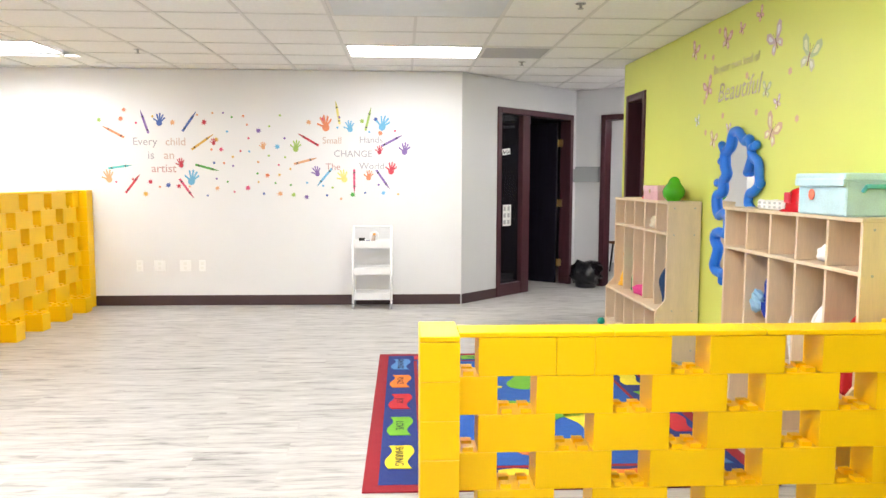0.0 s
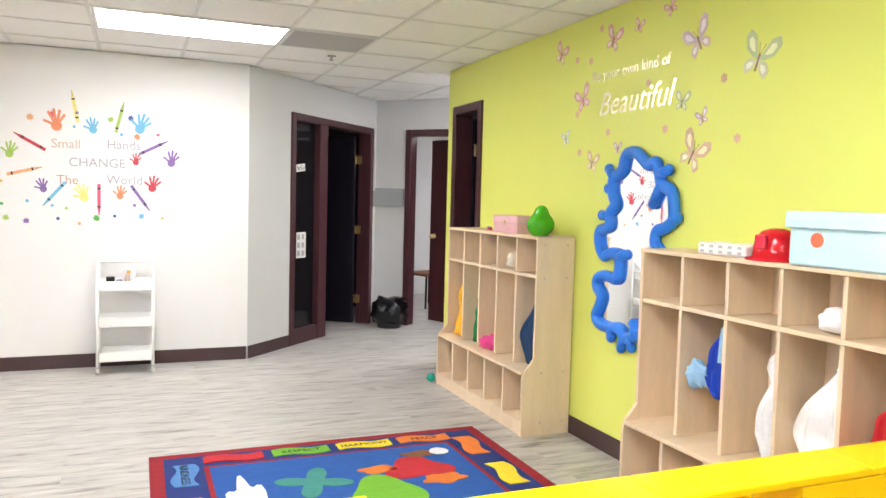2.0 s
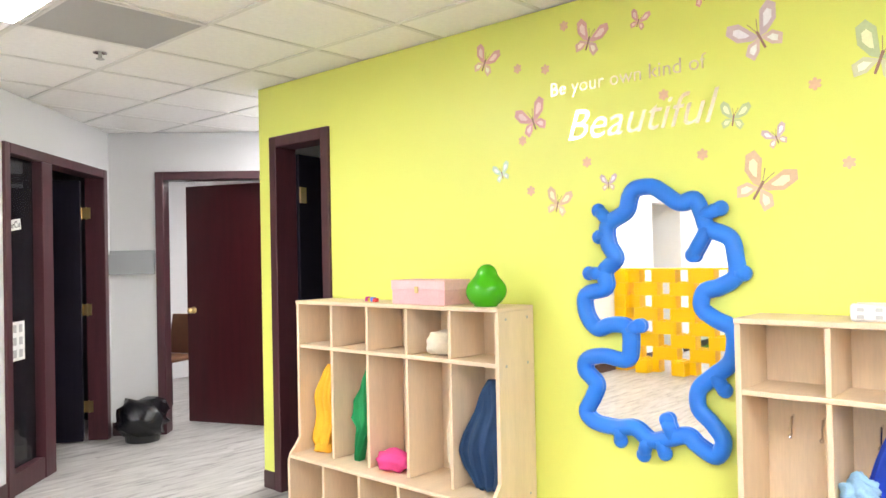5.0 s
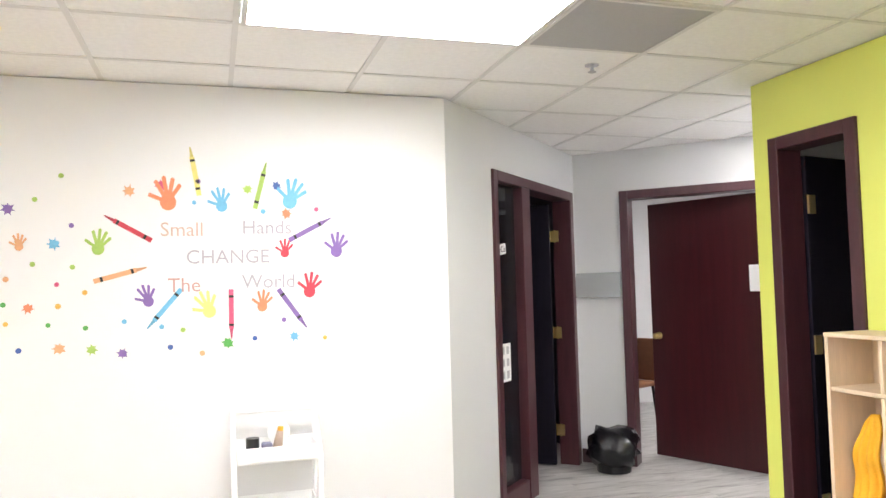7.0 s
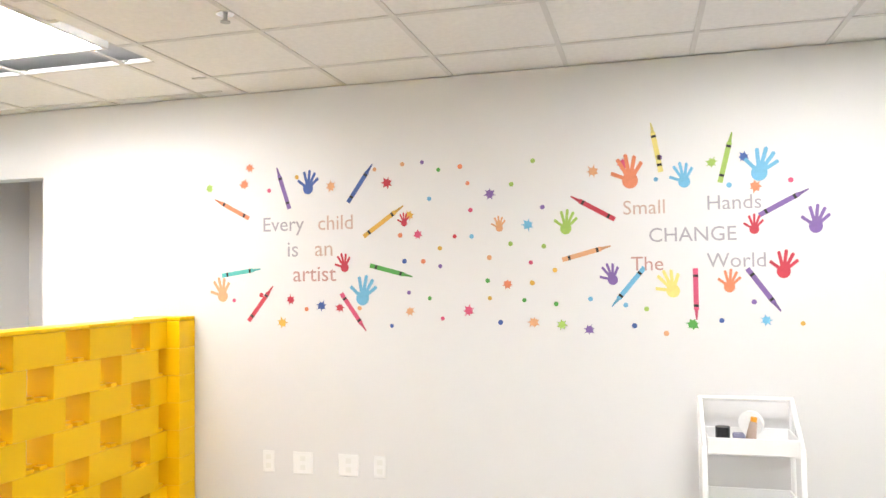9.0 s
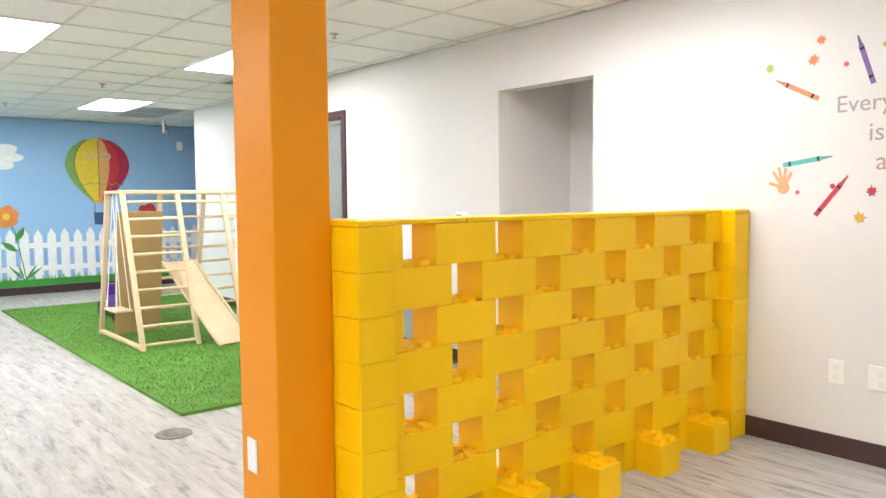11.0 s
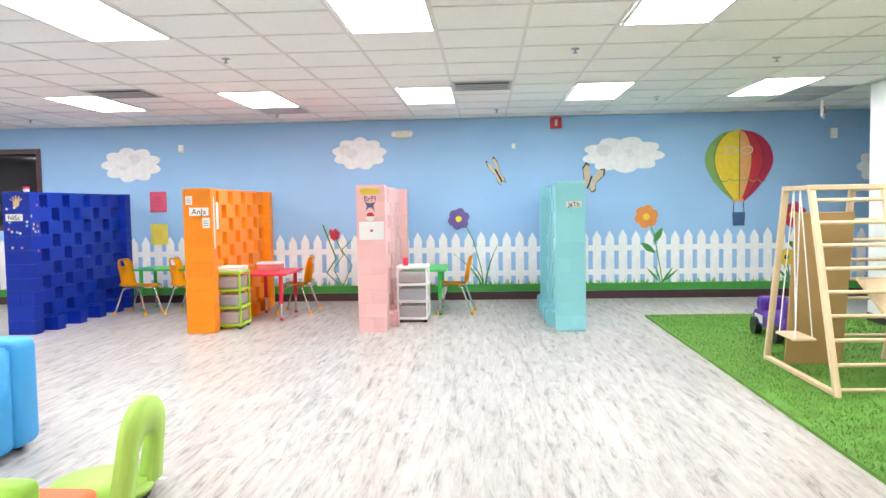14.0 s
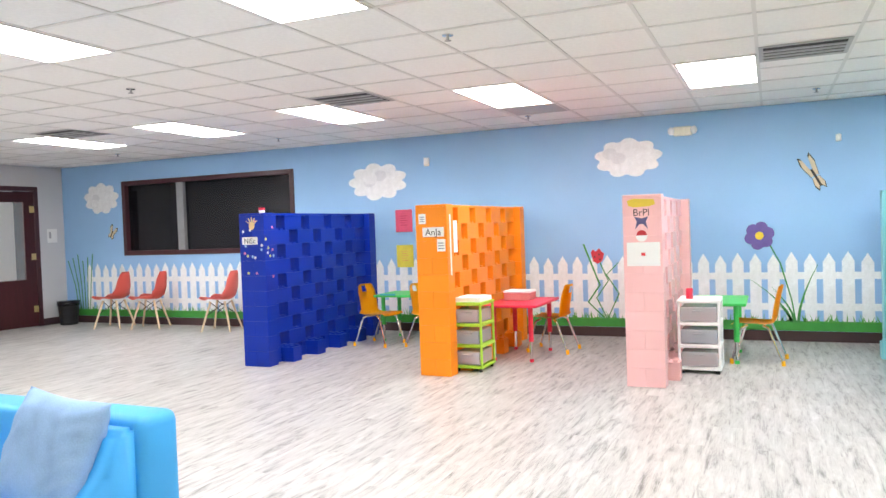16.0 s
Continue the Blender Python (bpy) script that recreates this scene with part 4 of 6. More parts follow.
mir = thing("wall_mirror", "wavy wall mirror with a puffy bright blue foam frame", "mirror")
mir.matrix_basis = pose(1.598, -3.2545, 1.181, 0, 0, -90)
N = 300
pts = [wavy(i, N) for i in range(N)]
mm = bpy.data.materials.new("mirror_glass")
mm.use_nodes = True
bb = mm.node_tree.nodes["Principled BSDF"]
bb.inputs["Base Color"].default_value, bb.inputs["Metallic"].default_value, bb.inputs["Roughness"].default_value = (0.92, 0.93, 0.93, 1), 1.0, 0.015
part("mirror_pane", sheet(pts, 0.012), mm, mir, "clear mirror glass")
bm = bmesh.new()
NR = 10
rings = []
for i in range(N):
    p, q = Vector(pts[i - 1]), Vector(pts[(i + 1) % N])
    tn = (q - p).normalized()
    nr = Vector((tn.y, -tn.x))
    ring = []
    for k in range(NR):
        a = k / NR * 2 * math.pi
        off = nr * (0.033 * math.cos(a))
        ring.append(bm.verts.new((pts[i][0] + off.x, -0.022 - 0.028 * math.sin(a), pts[i][1] + off.y)))
    rings.append(ring)
for i in range(N):
    a, b = rings[i], rings[(i + 1) % N]
    for k in range(NR):
        bm.faces.new((a[k], a[(k + 1) % NR], b[(k + 1) % NR], b[k]))
for kx, kz in KNOBS:
    tip = Vector((kx * 0.01, -0.024, kz * 0.01))
    root = min(pts, key=lambda p: (p[0] - tip.x) ** 2 + (p[1] - tip.z) ** 2)
    rod((root[0], -0.024, root[1]), tip, 0.027, bm, 14)
    ball(tip, 0.030, bm, (1, 0.9, 1), 16)
bmesh.ops.recalc_face_normals(bm, faces=bm.faces)
smooth(part("frame", bm, "mirror_blue", mir))

# ---------------------------------------------------------------- cart, bin bag, wall fittings
def cart():
    e = thing("rolling_cart", "white three-tier rolling utility cart by the wall", "utility cart", at=(-0.965, -0.20, 0))
    W, D = 0.40, 0.26
    for sx in (-1, 1):
        bm = tube([(sx * W / 2, -D / 2 + 0.01, 0.06), (sx * W / 2, -D / 2 + 0.01, 0.68), (sx * W / 2, D / 2 - 0.01, 0.86), (sx * W / 2, D / 2 - 0.01, 0.06)], 0.011)
        smooth(part("side_frame", bm, "white_p", e))
    part("handle", rod((-W / 2, D / 2 - 0.01, 0.86), (W / 2, D / 2 - 0.01, 0.86), 0.011), "white_p", e)
    for z in (0.10, 0.37, 0.65):
        bm = box((-W / 2 + 0.01, -D / 2, z), (W / 2 - 0.01, D / 2, z + 0.006))
        for lo, hi in (((-W / 2 + 0.01, -D / 2), (W / 2 - 0.01, -D / 2 + 0.006)), ((-W / 2 + 0.01, D / 2 - 0.006), (W / 2 - 0.01, D / 2)), ((-W / 2 + 0.01, -D / 2), (-W / 2 + 0.016, D / 2)), ((W / 2 - 0.016, -D / 2), (W / 2 - 0.01, D / 2))):
            box((*lo, z), (*hi, z + 0.075), 0.002, bm=bm)
        part("tray", bm, "white_p", e)
    for sx in (-1, 1):
        for sy in (-1, 1):
            bm = rod((sx * W / 2 - 0.012, sy * (D / 2 - 0.01), 0.026), (sx * W / 2 + 0.012, sy * (D / 2 - 0.01), 0.026), 0.026, n=16)
            part("caster", bm, "vent", e)
            part("caster_stem", rod((sx * W / 2, sy * (D / 2 - 0.01), 0.03), (sx * W / 2, sy * (D / 2 - 0.01), 0.075), 0.009), "chrome", e)
    t = thing("tape_roll", "white roll of tape and bottles in the cart's top tray", "craft supplies", at=(-0.965, -0.20, 0.656))
    bm = rod((0.06, 0.02, 0.10), (0.085, 0.02, 0.10), 0.055, n=24)
    bm.transform(pose(0, 0, 0, 0, 0, 60))
    part("roll", bm, "white_p", t)
    smooth(part("bottle", rod((0.0, 0, 0), (0.02, 0.0, 0.12), 0.028, n=14, r2=0.016), paint(.42, .32, .26), t))
    part("cap", rod((0.02, 0, 0.12), (0.023, 0, 0.14), 0.014, n=12), paint(.8, .35, .02), t)
    part("cup", rod((-0.11, 0.02, 0), (-0.11, 0.02, 0.09), 0.032, n=16), "black", t)
    part("block", box((-0.07, -0.05, 0), (-0.02, 0.01, 0.07), 0.006), paint(.2, .2, .3), t)

cart()
e = thing("waste_bin", "low dark bin under the rubbish bag", "waste bin", at=(1.70, 1.26, 0))
part("body", rod((0, 0, 0), (0, 0, 0.20), 0.13, n=20, r2=0.155), "black", e)
bag = crumple("bin_bag", "black plastic rubbish bag in a bin by the door", "bin bag", (1.70, 1.26, 0.03), (0.205, 0.20, 0.165), "bag", 21)
pk = thing("wall_pocket", "clear grey acrylic wall file pocket", "file pocket")
pk.matrix_basis = on(m_hall, 0.18, -0.002, 1.335)
ACR = glass("acrylic", (0.55, 0.57, 0.58), 0.15, 0.45)
part("back", box((-0.19, -0.004, 0), (0.19, 0, 0.20), 0.001), ACR, pk)
part("front", put(box((-0.19, -0.045, 0), (0.19, -0.041, 0.17), 0.001), Matrix()), ACR, pk)
part("bottom", box((-0.19, -0.041, 0), (0.19, -0.004, 0.004)), ACR, pk)

def plate(m, s, z, slots=True, wide=0.075):
    e = thing("outlet_plate", "white wall outlet plate", "outlet", "wall outlets")
    e.matrix_basis = on(m, s, -0.0005, z)
    part("cover", box((-wide / 2, -0.007, -0.06), (wide / 2, 0, 0.06), 0.003), "white_p", e)
    for dz in (-0.024, 0.024):
        part("socket", box((-0.016, -0.0085, dz - 0.014), (0.016, -0.0071, dz + 0.014), 0.002), "paper", e)
    return e

for x, w in ((-3.46, 0.07), (-3.25, 0.12), (-2.98, 0.12), (-2.80, 0.07)):
    plate(m_white, 11.67 + x, 0.43, wide=w)
for s in (4.35, 4.55, 4.95):
    plate(m_white, s, 0.42)
th = thing("thermostat", "white wall control box with a dark screen", "thermostat")
th.matrix_basis = on(m_white, 11.67 - 6.28, -0.001, 1.16)
part("body", box((-0.07, -0.03, -0.05), (0.07, 0, 0.05), 0.006), "white_p", th)
part("screen", box((-0.05, -0.032, -0.03), (0.01, -0.0305, 0.03)), "vent", th)

# ---------------------------------------------------------------- ceiling fittings
def sprinkler(x, y):
    e = thing("sprinkler_head", "small chrome ceiling sprinkler head", "sprinkler", "sprinklers", (x, y, H))
    part("plate", rod((0, 0, -0.001), (0, 0, -0.006), 0.035, n=20), "chrome", e)
    part("stem", rod((0, 0, -0.006), (0, 0, -0.035), 0.009, n=10), "vent", e)
    part("deflector", rod((0, 0, -0.035), (0, 0, -0.039), 0.02, n=16), "vent", e)
    return e

sp = sprinkler(0.52, -0.76)
for x, y in ((0.52, -3.2), (-3.0, -1.2), (-6.6, -0.95), (-9.4, -3.35), (-9.4, -6.1), (-13.0, -3.9), (-13.0, -6.7), (-12.9, -9.9), (-9.6, -8.9), (-12.2, -2.1), (-10.0, -1.6), (-12.9, -12.6)):
    copy_thing(sp, pose(x, y, H))


def diffuser(x0, y0, x1, y1, slots=True):
    e = thing("ceiling_vent", "grey metal ceiling air diffuser" if slots else "grey perforated return-air ceiling panel", "ceiling vent", "ceiling vents", (x0, y0, H))
    w, d = x1 - x0, y1 - y0
    if not slots:
        part("panel", box((0.02, 0.02, -0.004), (w - 0.02, d - 0.02, 0.0), 0.001), "vent", e)
        for lo, hi in (((0.002, 0.002), (w - 0.002, 0.02)), ((0.002, d - 0.02), (w - 0.002, d - 0.002)), ((0.002, 0.02), (0.02, d - 0.02)), ((w - 0.02, 0.02), (w - 0.002, d - 0.02))):
            part("frame", box((*lo, -0.006), (*hi, 0.0), 0.001), "tee", e)
        return e
    part("frame", box((0, 0, -0.004), (w, d, 0.0), 0.001), "vent", e)
    part("backing", box((0.05, 0.03, -0.006), (w - 0.05, d - 0.03, -0.0041)), "dark", e)
    for k in range(4):
        x = 0.06 + k * (w - 0.12) / 4
        part("slat", put(box((x, 0.03, -0.014), (x + 0.05, d - 0.03, -0.0065), 0.002), Matrix()), "vent", e)
    return e

diffuser(0.07, -1.54, 0.675, -0.965, False)
for x, y, sl in ((-11.40, -4.37, True), (-11.30, -8.03, True), (-11.40, -11.68, True), (-12.91, -6.80, False), (-12.91, -0.67, False), (-12.3, -0.67, False), (-9.3, -0.66, True)):
    diffuser(x, y, x + (0.55 if sl else 0.6), y + 0.59, sl)

m_b = pose(XB, 0, 0, 0, 0, 90)       # faces of the mural wall: own x is world y

def on_blue(name, label, category, y, z):
    e = thing(name, label, category)
    e.matrix_basis = m_b @ pose(y, -0.0005, z)
    return e

e = on_blue("emergency_light", "white twin-head emergency light", "emergency light", -5.19, 2.31)
part("body", box((-0.10, -0.06, -0.05), (0.10, 0, 0.05), 0.012), paint(.75, .73, .62), e)
for s in (-1, 1):
    smooth(part("lamp_head", ball((s * 0.12, -0.05, 0.005), 0.045, scale=(0.8, 1, 1)), "white_p", e))
e = on_blue("fire_alarm", "red wall fire alarm strobe", "fire alarm", -3.08, 2.42)
part("body", box((-0.075, -0.05, -0.075), (0.075, 0, 0.075), 0.008), paint(.55, .015, .03, .35), e)
part("strobe", box((-0.018, -0.065, -0.045), (0.018, -0.05, 0.045), 0.006), "white_p", e)
for y, z, w in ((-8.33, 2.18, 0.035), (-3.66, 2.12, 0.025), (0.62, 2.2, 0.045)):
    e = on_blue("motion_sensor", "small white wall sensor", "sensor", y, z)
    part("body", box((-w, -0.04, -1.5 * w), (w, 0, 1.5 * w), 0.008), "white_p", e)
    part("lens", box((-w * 0.6, -0.045, -w), (w * 0.6, -0.04, -w * 0.2), 0.003), "paper", e)
e = thing("exit_sign", "red and white exit sign hung from the ceiling", "exit sign", at=(-12.9, 0.05, H), turn=62)
part("plate", box((-0.015, -0.13, -0.21), (0.015, 0.13, -0.03), 0.004), "white_p", e)
part("stem", rod((0, 0, -0.03), (0, 0, 0), 0.02), "white_p", e)
t = text_part("EXIT", 0.12, paint(.7, .02, .02), e, (0, 0, 0))
t.matrix_basis = pose(0.017, 0, -0.16, 0, 0, 90)

# ---------------------------------------------------------------- the mural
MUR = dict(white=paint(.84, .86, .88), leaf=paint(.05, .27, .06), lawn=paint(.05, .31, .05), lawn2=paint(.09, .38, .05), purple=paint(.14, .10, .33), orange=paint(.72, .26, .06), red=paint(.55, .03, .05), yellow=paint(.78, .58, .04),
           cream=paint(.62, .52, .36), black=paint(.03, .03, .03), maroon=paint(.42, .02, .07), blue=paint(.04, .10, .22), bgreen=paint(.20, .36, .10), porange=paint(.72, .36, .12), shade=paint(.75, .77, .80))


def outline_blob(bumps, rx, rz, n=72, deep=0.13, phase=0.0):
    out = []
    for i in range(n):
        a = i / n * 2 * math.pi
        r = 1 - deep + deep * 1.6 * abs(math.sin(bumps * a / 2 + phase))
        out.append((rx * r * math.cos(a), rz * r * math.sin(a)))
    return out


def cloud(y, z, w, h, seed):
    e = on_blue("painted_cloud", "puffy white painted cloud on the mural", "mural painting", y, z)
    part("cloud", sheet(outline_blob(9, w / 2, h / 2, phase=seed), 0.003), MUR["white"], e)
    rng = random.Random(seed)
    for k in range(5):
        cx, cz, r = rng.uniform(-.3, .3) * w, rng.uniform(-.2, .2) * h, rng.uniform(.12, .2) * h
        part("swirl", sheet([(cx + r * 1.3 * math.cos(a / 14 * 6.283), cz + r * math.sin(a / 14 * 6.283)) for a in range(14)], 0.0045 + 0.0006 * k), MUR["shade"] if k % 2 else MUR["white"], e)

for i, c in enumerate(((-9.06, 1.97, 0.82, 0.46), (-5.80, 2.06, 0.72, 0.42), (-2.17, 1.97, 1.05, 0.46), (1.25, 1.75, 0.6, 0.45), (-14.05, 1.98, 0.70, 0.46))):
    cloud(*c, i)

fence = on_blue("painted_fence", "white painted picket fence along the mural", "mural painting", 0, 0)
pick = sheet([(-0.058, 0.20), (0.058, 0.20), (0.058, 0.84), (0, 0.94), (-0.058, 0.84)], 0.003)
p0 = part("picket", pick, MUR["white"], fence)
k0 = -14.3768
p0.location = (k0, 0, 0)
for k in range(1, 98):
    o = new("picket", p0.data)
    o.parent = fence
    o.location = (k0 + k * 0.1768, 0, 0.012 * math.sin(k * 2.3))
for z in (0.33, 0.66):
    part("rail", sheet([(-14.45, z), (2.9, z), (2.9, z + 0.075), (-14.45, z + 0.075)], 0.0022), MUR["white"], fence)

lawn = on_blue("painted_grass", "painted green lawn strip along the mural's foot", "mural painting", 0, 0)
tagged(lawn, kind="stuff")
part("strip", sheet([(-14.89, 0.112), (2.95, 0.112), (2.95, 0.215), (-14.89, 0.215)], 0.0045), MUR["lawn"], lawn)
bm = bmesh.new()
rng = random.Random(5)
for k in range(900):
    y = rng.uniform(-14.8, 2.9)
    h, ln = rng.uniform(0.03, 0.10), rng.uniform(-0.05, 0.05)
    v = [bm.verts.new((y - 0.008, -0.0052, 0.20)), bm.verts.new((y + 0.008, -0.0052, 0.20)), bm.verts.new((y + ln, -0.0052, 0.205 + h))]
    bm.faces.new(v)
tagged(part("tufts", bm, MUR["lawn2"], lawn), kind="stuff")


def stem(e, pts, w=0.014, mat="leaf", d=0.006):
    L = [(x - w / 2, z) for x, z in pts]
    R = [(x + w / 2, z) for x, z in pts[::-1]]
    return part("stem", sheet(L + R, d), MUR[mat], e)


def leafshape(e, x, z, length, turn, wide=0.22, d=0.0065):
    out = []
    for i in range(12):
        t = i / 11
        out.append((length * t, wide * length * math.sin(math.pi * t) * 0.5))
    for i in range(10, 0, -1):
        t = i / 11
        out.append((length * t, -wide * length * math.sin(math.pi * t) * 0.5))
    c, s = math.cos(turn), math.sin(turn)
    part("leaf", sheet([(x + a * c - b * s, z + a * s + b * c) for a, b in out], d), MUR["leaf"], e)


def flower(y, z, colour, r=0.15, petals=5, centre="yellow", label="painted flower"):
    e = on_blue("painted_flower", label, "mural painting", y, 0)
    stem(e, [(0.34, 0.2), (0.30, 0.45), (0.20, z - 0.30), (0.10, z - 0.10), (0.03, z - 0.03)] if colour == "purple" else [(0.22, 0.2), (0.18, 0.45), (0.10, z - 0.22), (0.02, z - 0.05)] if r > 0.12 else [(0.06, 0.2), (0.0, 0.5), (0, z - 0.05)])
    if colour == "purple":
        for x, z1, lean in ((0.30, 0.66, -0.40), (0.33, 0.58, -0.22), (0.36, 0.82, 0.20), (0.30, 0.42, -0.16)):
            pts_ = [(x + lean * q ** 1.6, 0.2 + (z1 - 0.2) * q) for q in (0, .25, .5, .75, 1)]
            part("blade", sheet([(a - .016 * (1 - k / 4.4), b) for k, (a, b) in enumerate(pts_)] + [(a + .016 * (1 - k / 4.4), b) for k, (a, b) in reversed(list(enumerate(pts_)))], 0.0065), MUR["leaf"], e)
    else:
        for s, L in ((2.3, 0.30), (1.9, 0.26), (0.95, 0.28), (0.7, 0.3)):
            leafshape(e, 0.2 if r > 0.12 else 0.05, 0.2, L, s, 0.10)
        leafshape(e, 0.10, z - 0.36, 0.24, 1.05, 0.34)
        leafshape(e, 0.12, z - 0.5, 0.24, 2.5, 0.34)
    for k in range(petals):
        a = k / petals * 6.283 + 0.3
        cx, cz = r * 0.6 * math.cos(a), z + r * 0.6 * math.sin(a)
        part("petal", sheet([(cx + r * 0.46 * math.cos(t / 14 * 6.283), cz + r * 0.46 * math.sin(t / 14 * 6.283)) for t in range(14)], 0.007 + 0.0005 * k), MUR[colour], e)
    part("centre", sheet([(r * 0.3 * math.cos(t / 14 * 6.283), z + r * 0.3 * math.sin(t / 14 * 6.283)) for t in range(14)], 0.011), MUR[centre], e)

flower(-4.43, 1.13, "purple", 0.145, 6, label="purple painted flower with long green leaves")
flower(-1.86, 1.12, "orange", 0.155, 6, label="orange painted flower with green leaves")
flower(0.10, 1.12, "red", 0.165, 6, label="red painted flower on the mural")
flower(0.02, 0.54, "yellow", 0.11, 9, "black", label="small yellow painted sunflower")
e = on_blue("painted_tulip", "red painted tulip with curling green leaves", "mural painting", -6.18, 0)
stem(e, [(0.10, 0.2), (-0.02, 0.45), (0.12, 0.65), (0.02, 0.88)])
stem(e, [(0.10, 0.2), (0.24, 0.5), (0.10, 0.72), (0.24, 0.86)])
stem(e, [(0.08, 0.2), (-0.12, 0.4), (0.02, 0.6), (-0.16, 1.08)], 0.02)
part("bloom", sheet([(-0.075, 0.98), (-0.05, 0.88), (0.0, 0.85), (0.055, 0.88), (0.08, 0.97), (0.05, 0.99), (0.02, 1.03), (-0.02, 0.99), (-0.05, 1.02)], 0.008), MUR["red"], e)
for dx, dz in ((-.03, .93), (.02, .96), (.03, .9)):
    part("spot", sheet([(dx + .011 * math.cos(t / 8 * 6.283), dz + .011 * math.sin(t / 8 * 6.283)) for t in range(8)], 0.0095), MUR["black"], e)
e = on_blue("painted_reeds", "faint green painted reeds at the mural's end", "mural painting", -14.55, 0)
for k in range(6):
    stem(e, [(0.05 * k - .1, 0.2), (0.05 * k - .1 + .02 * (k - 3), 0.6), (0.05 * k - .12 + .06 * (k - 3), 1.0 + .05 * (k % 3))], 0.012)


def mural_butterfly(y, z, turn, size, d0=0.004, slim=1.0):
    e = on_blue("painted_butterfly", "cream painted butterfly with dark edges", "mural painting", y, z)
    e.matrix_basis = e.matrix_basis @ pose(0, 0, 0, 0, turn, 0)
    for s in (-1, 1):
        up = [(0, 0.02), (s * .20, .50), (s * .34, .56), (s * .40, .34), (s * .22, .0)]
        lo = [(0, -.02), (s * .20, -.03), (s * .30, -.22), (s * .20, -.36), (s * .06, -.26)]
        up, lo = [(x * slim, q) for x, q in up], [(x * slim, q) for x, q in lo]
        for pts, k in ((up, 0), (lo, 1)):
            part("wing_edge", sheet([(x * size * 1.12, q * size * 1.12) for x, q in pts], d0), MUR["black"], e)
            part("wing", sheet([(x * size, q * size) for x, q in pts], d0 + 0.0015 + 0.0004 * k), MUR["cream"], e)
    part("body", sheet([(-.03 * size, -.3 * size), (.03 * size, -.3 * size), (.03 * size, .2 * size), (-.03 * size, .2 * size)], d0 + 0.003), MUR["black"], e)

mural_butterfly(-3.88, 1.74, -28, 0.40, slim=0.42)
mural_butterfly(-2.62, 1.62, 20, 0.36)
mural_butterfly(-13.85, 1.42, 30, 0.22, slim=0.8)

# hot-air balloon: gores of colour, skirt lines, basket
e = on_blue("painted_balloon", "striped painted hot-air balloon with a blue basket", "mural painting", -0.62, 0)
def balloon_half(t):
    z = 2.28 - t * 0.98
    w = 0.455 * math.sqrt(max(0.0, 1 - ((0.42 - t) / 0.42) ** 2)) if t < 0.42 else 0.455 * (1 - 0.86 * ((t - 0.42) / 0.58) ** 1.7)
    return w, z
gores = ["bgreen", "yellow", "yellow", "porange", "red", "maroon"]
edges = [-1, -0.72, -0.36, 0.02, 0.36, 0.70, 1]
for k, c in enumerate(gores):
    rows_ = [balloon_half(i / 24) for i in range(25)]
    pts = [(w * edges[k], z) for w, z in rows_] + [(w * edges[k + 1], z) for w, z in rows_[::-1]]
    bm = sheet(pts, 0.004)
    bmesh.ops.remove_doubles(bm, verts=bm.verts, dist=1e-5)
    part("gore", bm, MUR[c], e)
for k in (1, 3, 5):
    rows_ = [balloon_half(i / 24) for i in range(1, 24)]
    pts = [(w * edges[k] - 0.004, z) for w, z in rows_] + [(w * edges[k] + 0.004, z) for w, z in rows_[::-1]]
    part("seam", sheet(pts, 0.0055), MUR["black"], e)
for k in range(6):
    z0 = 1.60
    w0 = 0.36
    a, b = edges[k] * w0, edges[k + 1] * w0
    sag = [(a + (b - a) * q / 8, z0 - 0.035 * math.sin(math.pi * q / 8) + 0.03 * (1 - abs((a + b) / 2 / w0))) for q in range(9)]
    part("band", sheet([(x, z) for x, z in sag] + [(x, z - 0.012) for x, z in sag[::-1]], 0.0060), MUR["bgreen"], e)
part("skirt", sheet([(-.068, 1.30), (.068, 1.30), (.058, 1.345), (-.058, 1.345)], 0.0064), MUR["porange"], e)
for s in (-1, 1):
    loop = [(s * (0.10 + 0.085 * math.cos(q / 24 * 6.2832)), 2.0 + 0.055 * math.sin(q / 24 * 6.2832) * (1 + 0.25 * math.cos(q / 24 * 6.2832))) for q in range(24)]
    inner = [(s * 0.10 + (x - s * 0.10) * 0.78, 2.0 + (z - 2.0) * 0.72) for x, z in loop]
    for q in range(24):
        r = (q + 1) % 24
        part("bow", sheet([loop[q], loop[r], inner[r], inner[q]], 0.0066), MUR["cream"], e)
for x in (-0.07, 0.07):
    part("rope", sheet([(x - .004, 1.14), (x + .004, 1.14), (x * 0.9 + .004, 1.32), (x * 0.9 - .004, 1.32)], 0.006), MUR["black"], e)
part("basket", sheet([(-.085, 1.16), (.085, 1.16), (.075, 0.98), (-.075, 0.98)], 0.007), MUR["blue"], e)

# papers on the mural wall
for nm, y, z, c in (("poster", -8.69, 1.44, (.62, .08, .16)), ("poster", -8.69, 0.98, (.72, .62, .08))):
    e = on_blue(nm, "%s paper sheet taped to the mural wall" % ("crimson" if c[1] < .3 else "yellow"), "poster", y, z)
    part("sheet", sheet([(-.12, -.145), (.12, -.145), (.12, .145), (-.12, .145)], 0.0075), paint(*c), e)
    for k in range(5):
        part("bar", sheet([(-.05, -.06 + .03 * k), (.05 - .02 * (k % 2), -.06 + .03 * k), (.05 - .02 * (k % 2), -.052 + .03 * k), (-.05, -.052 + .03 * k)], 0.0085), MUR["maroon" if c[1] < .3 else "porange"], e)

# ---------------------------------------------------------------- stickers on the white wall
m_w = pose(0, 0, 0)

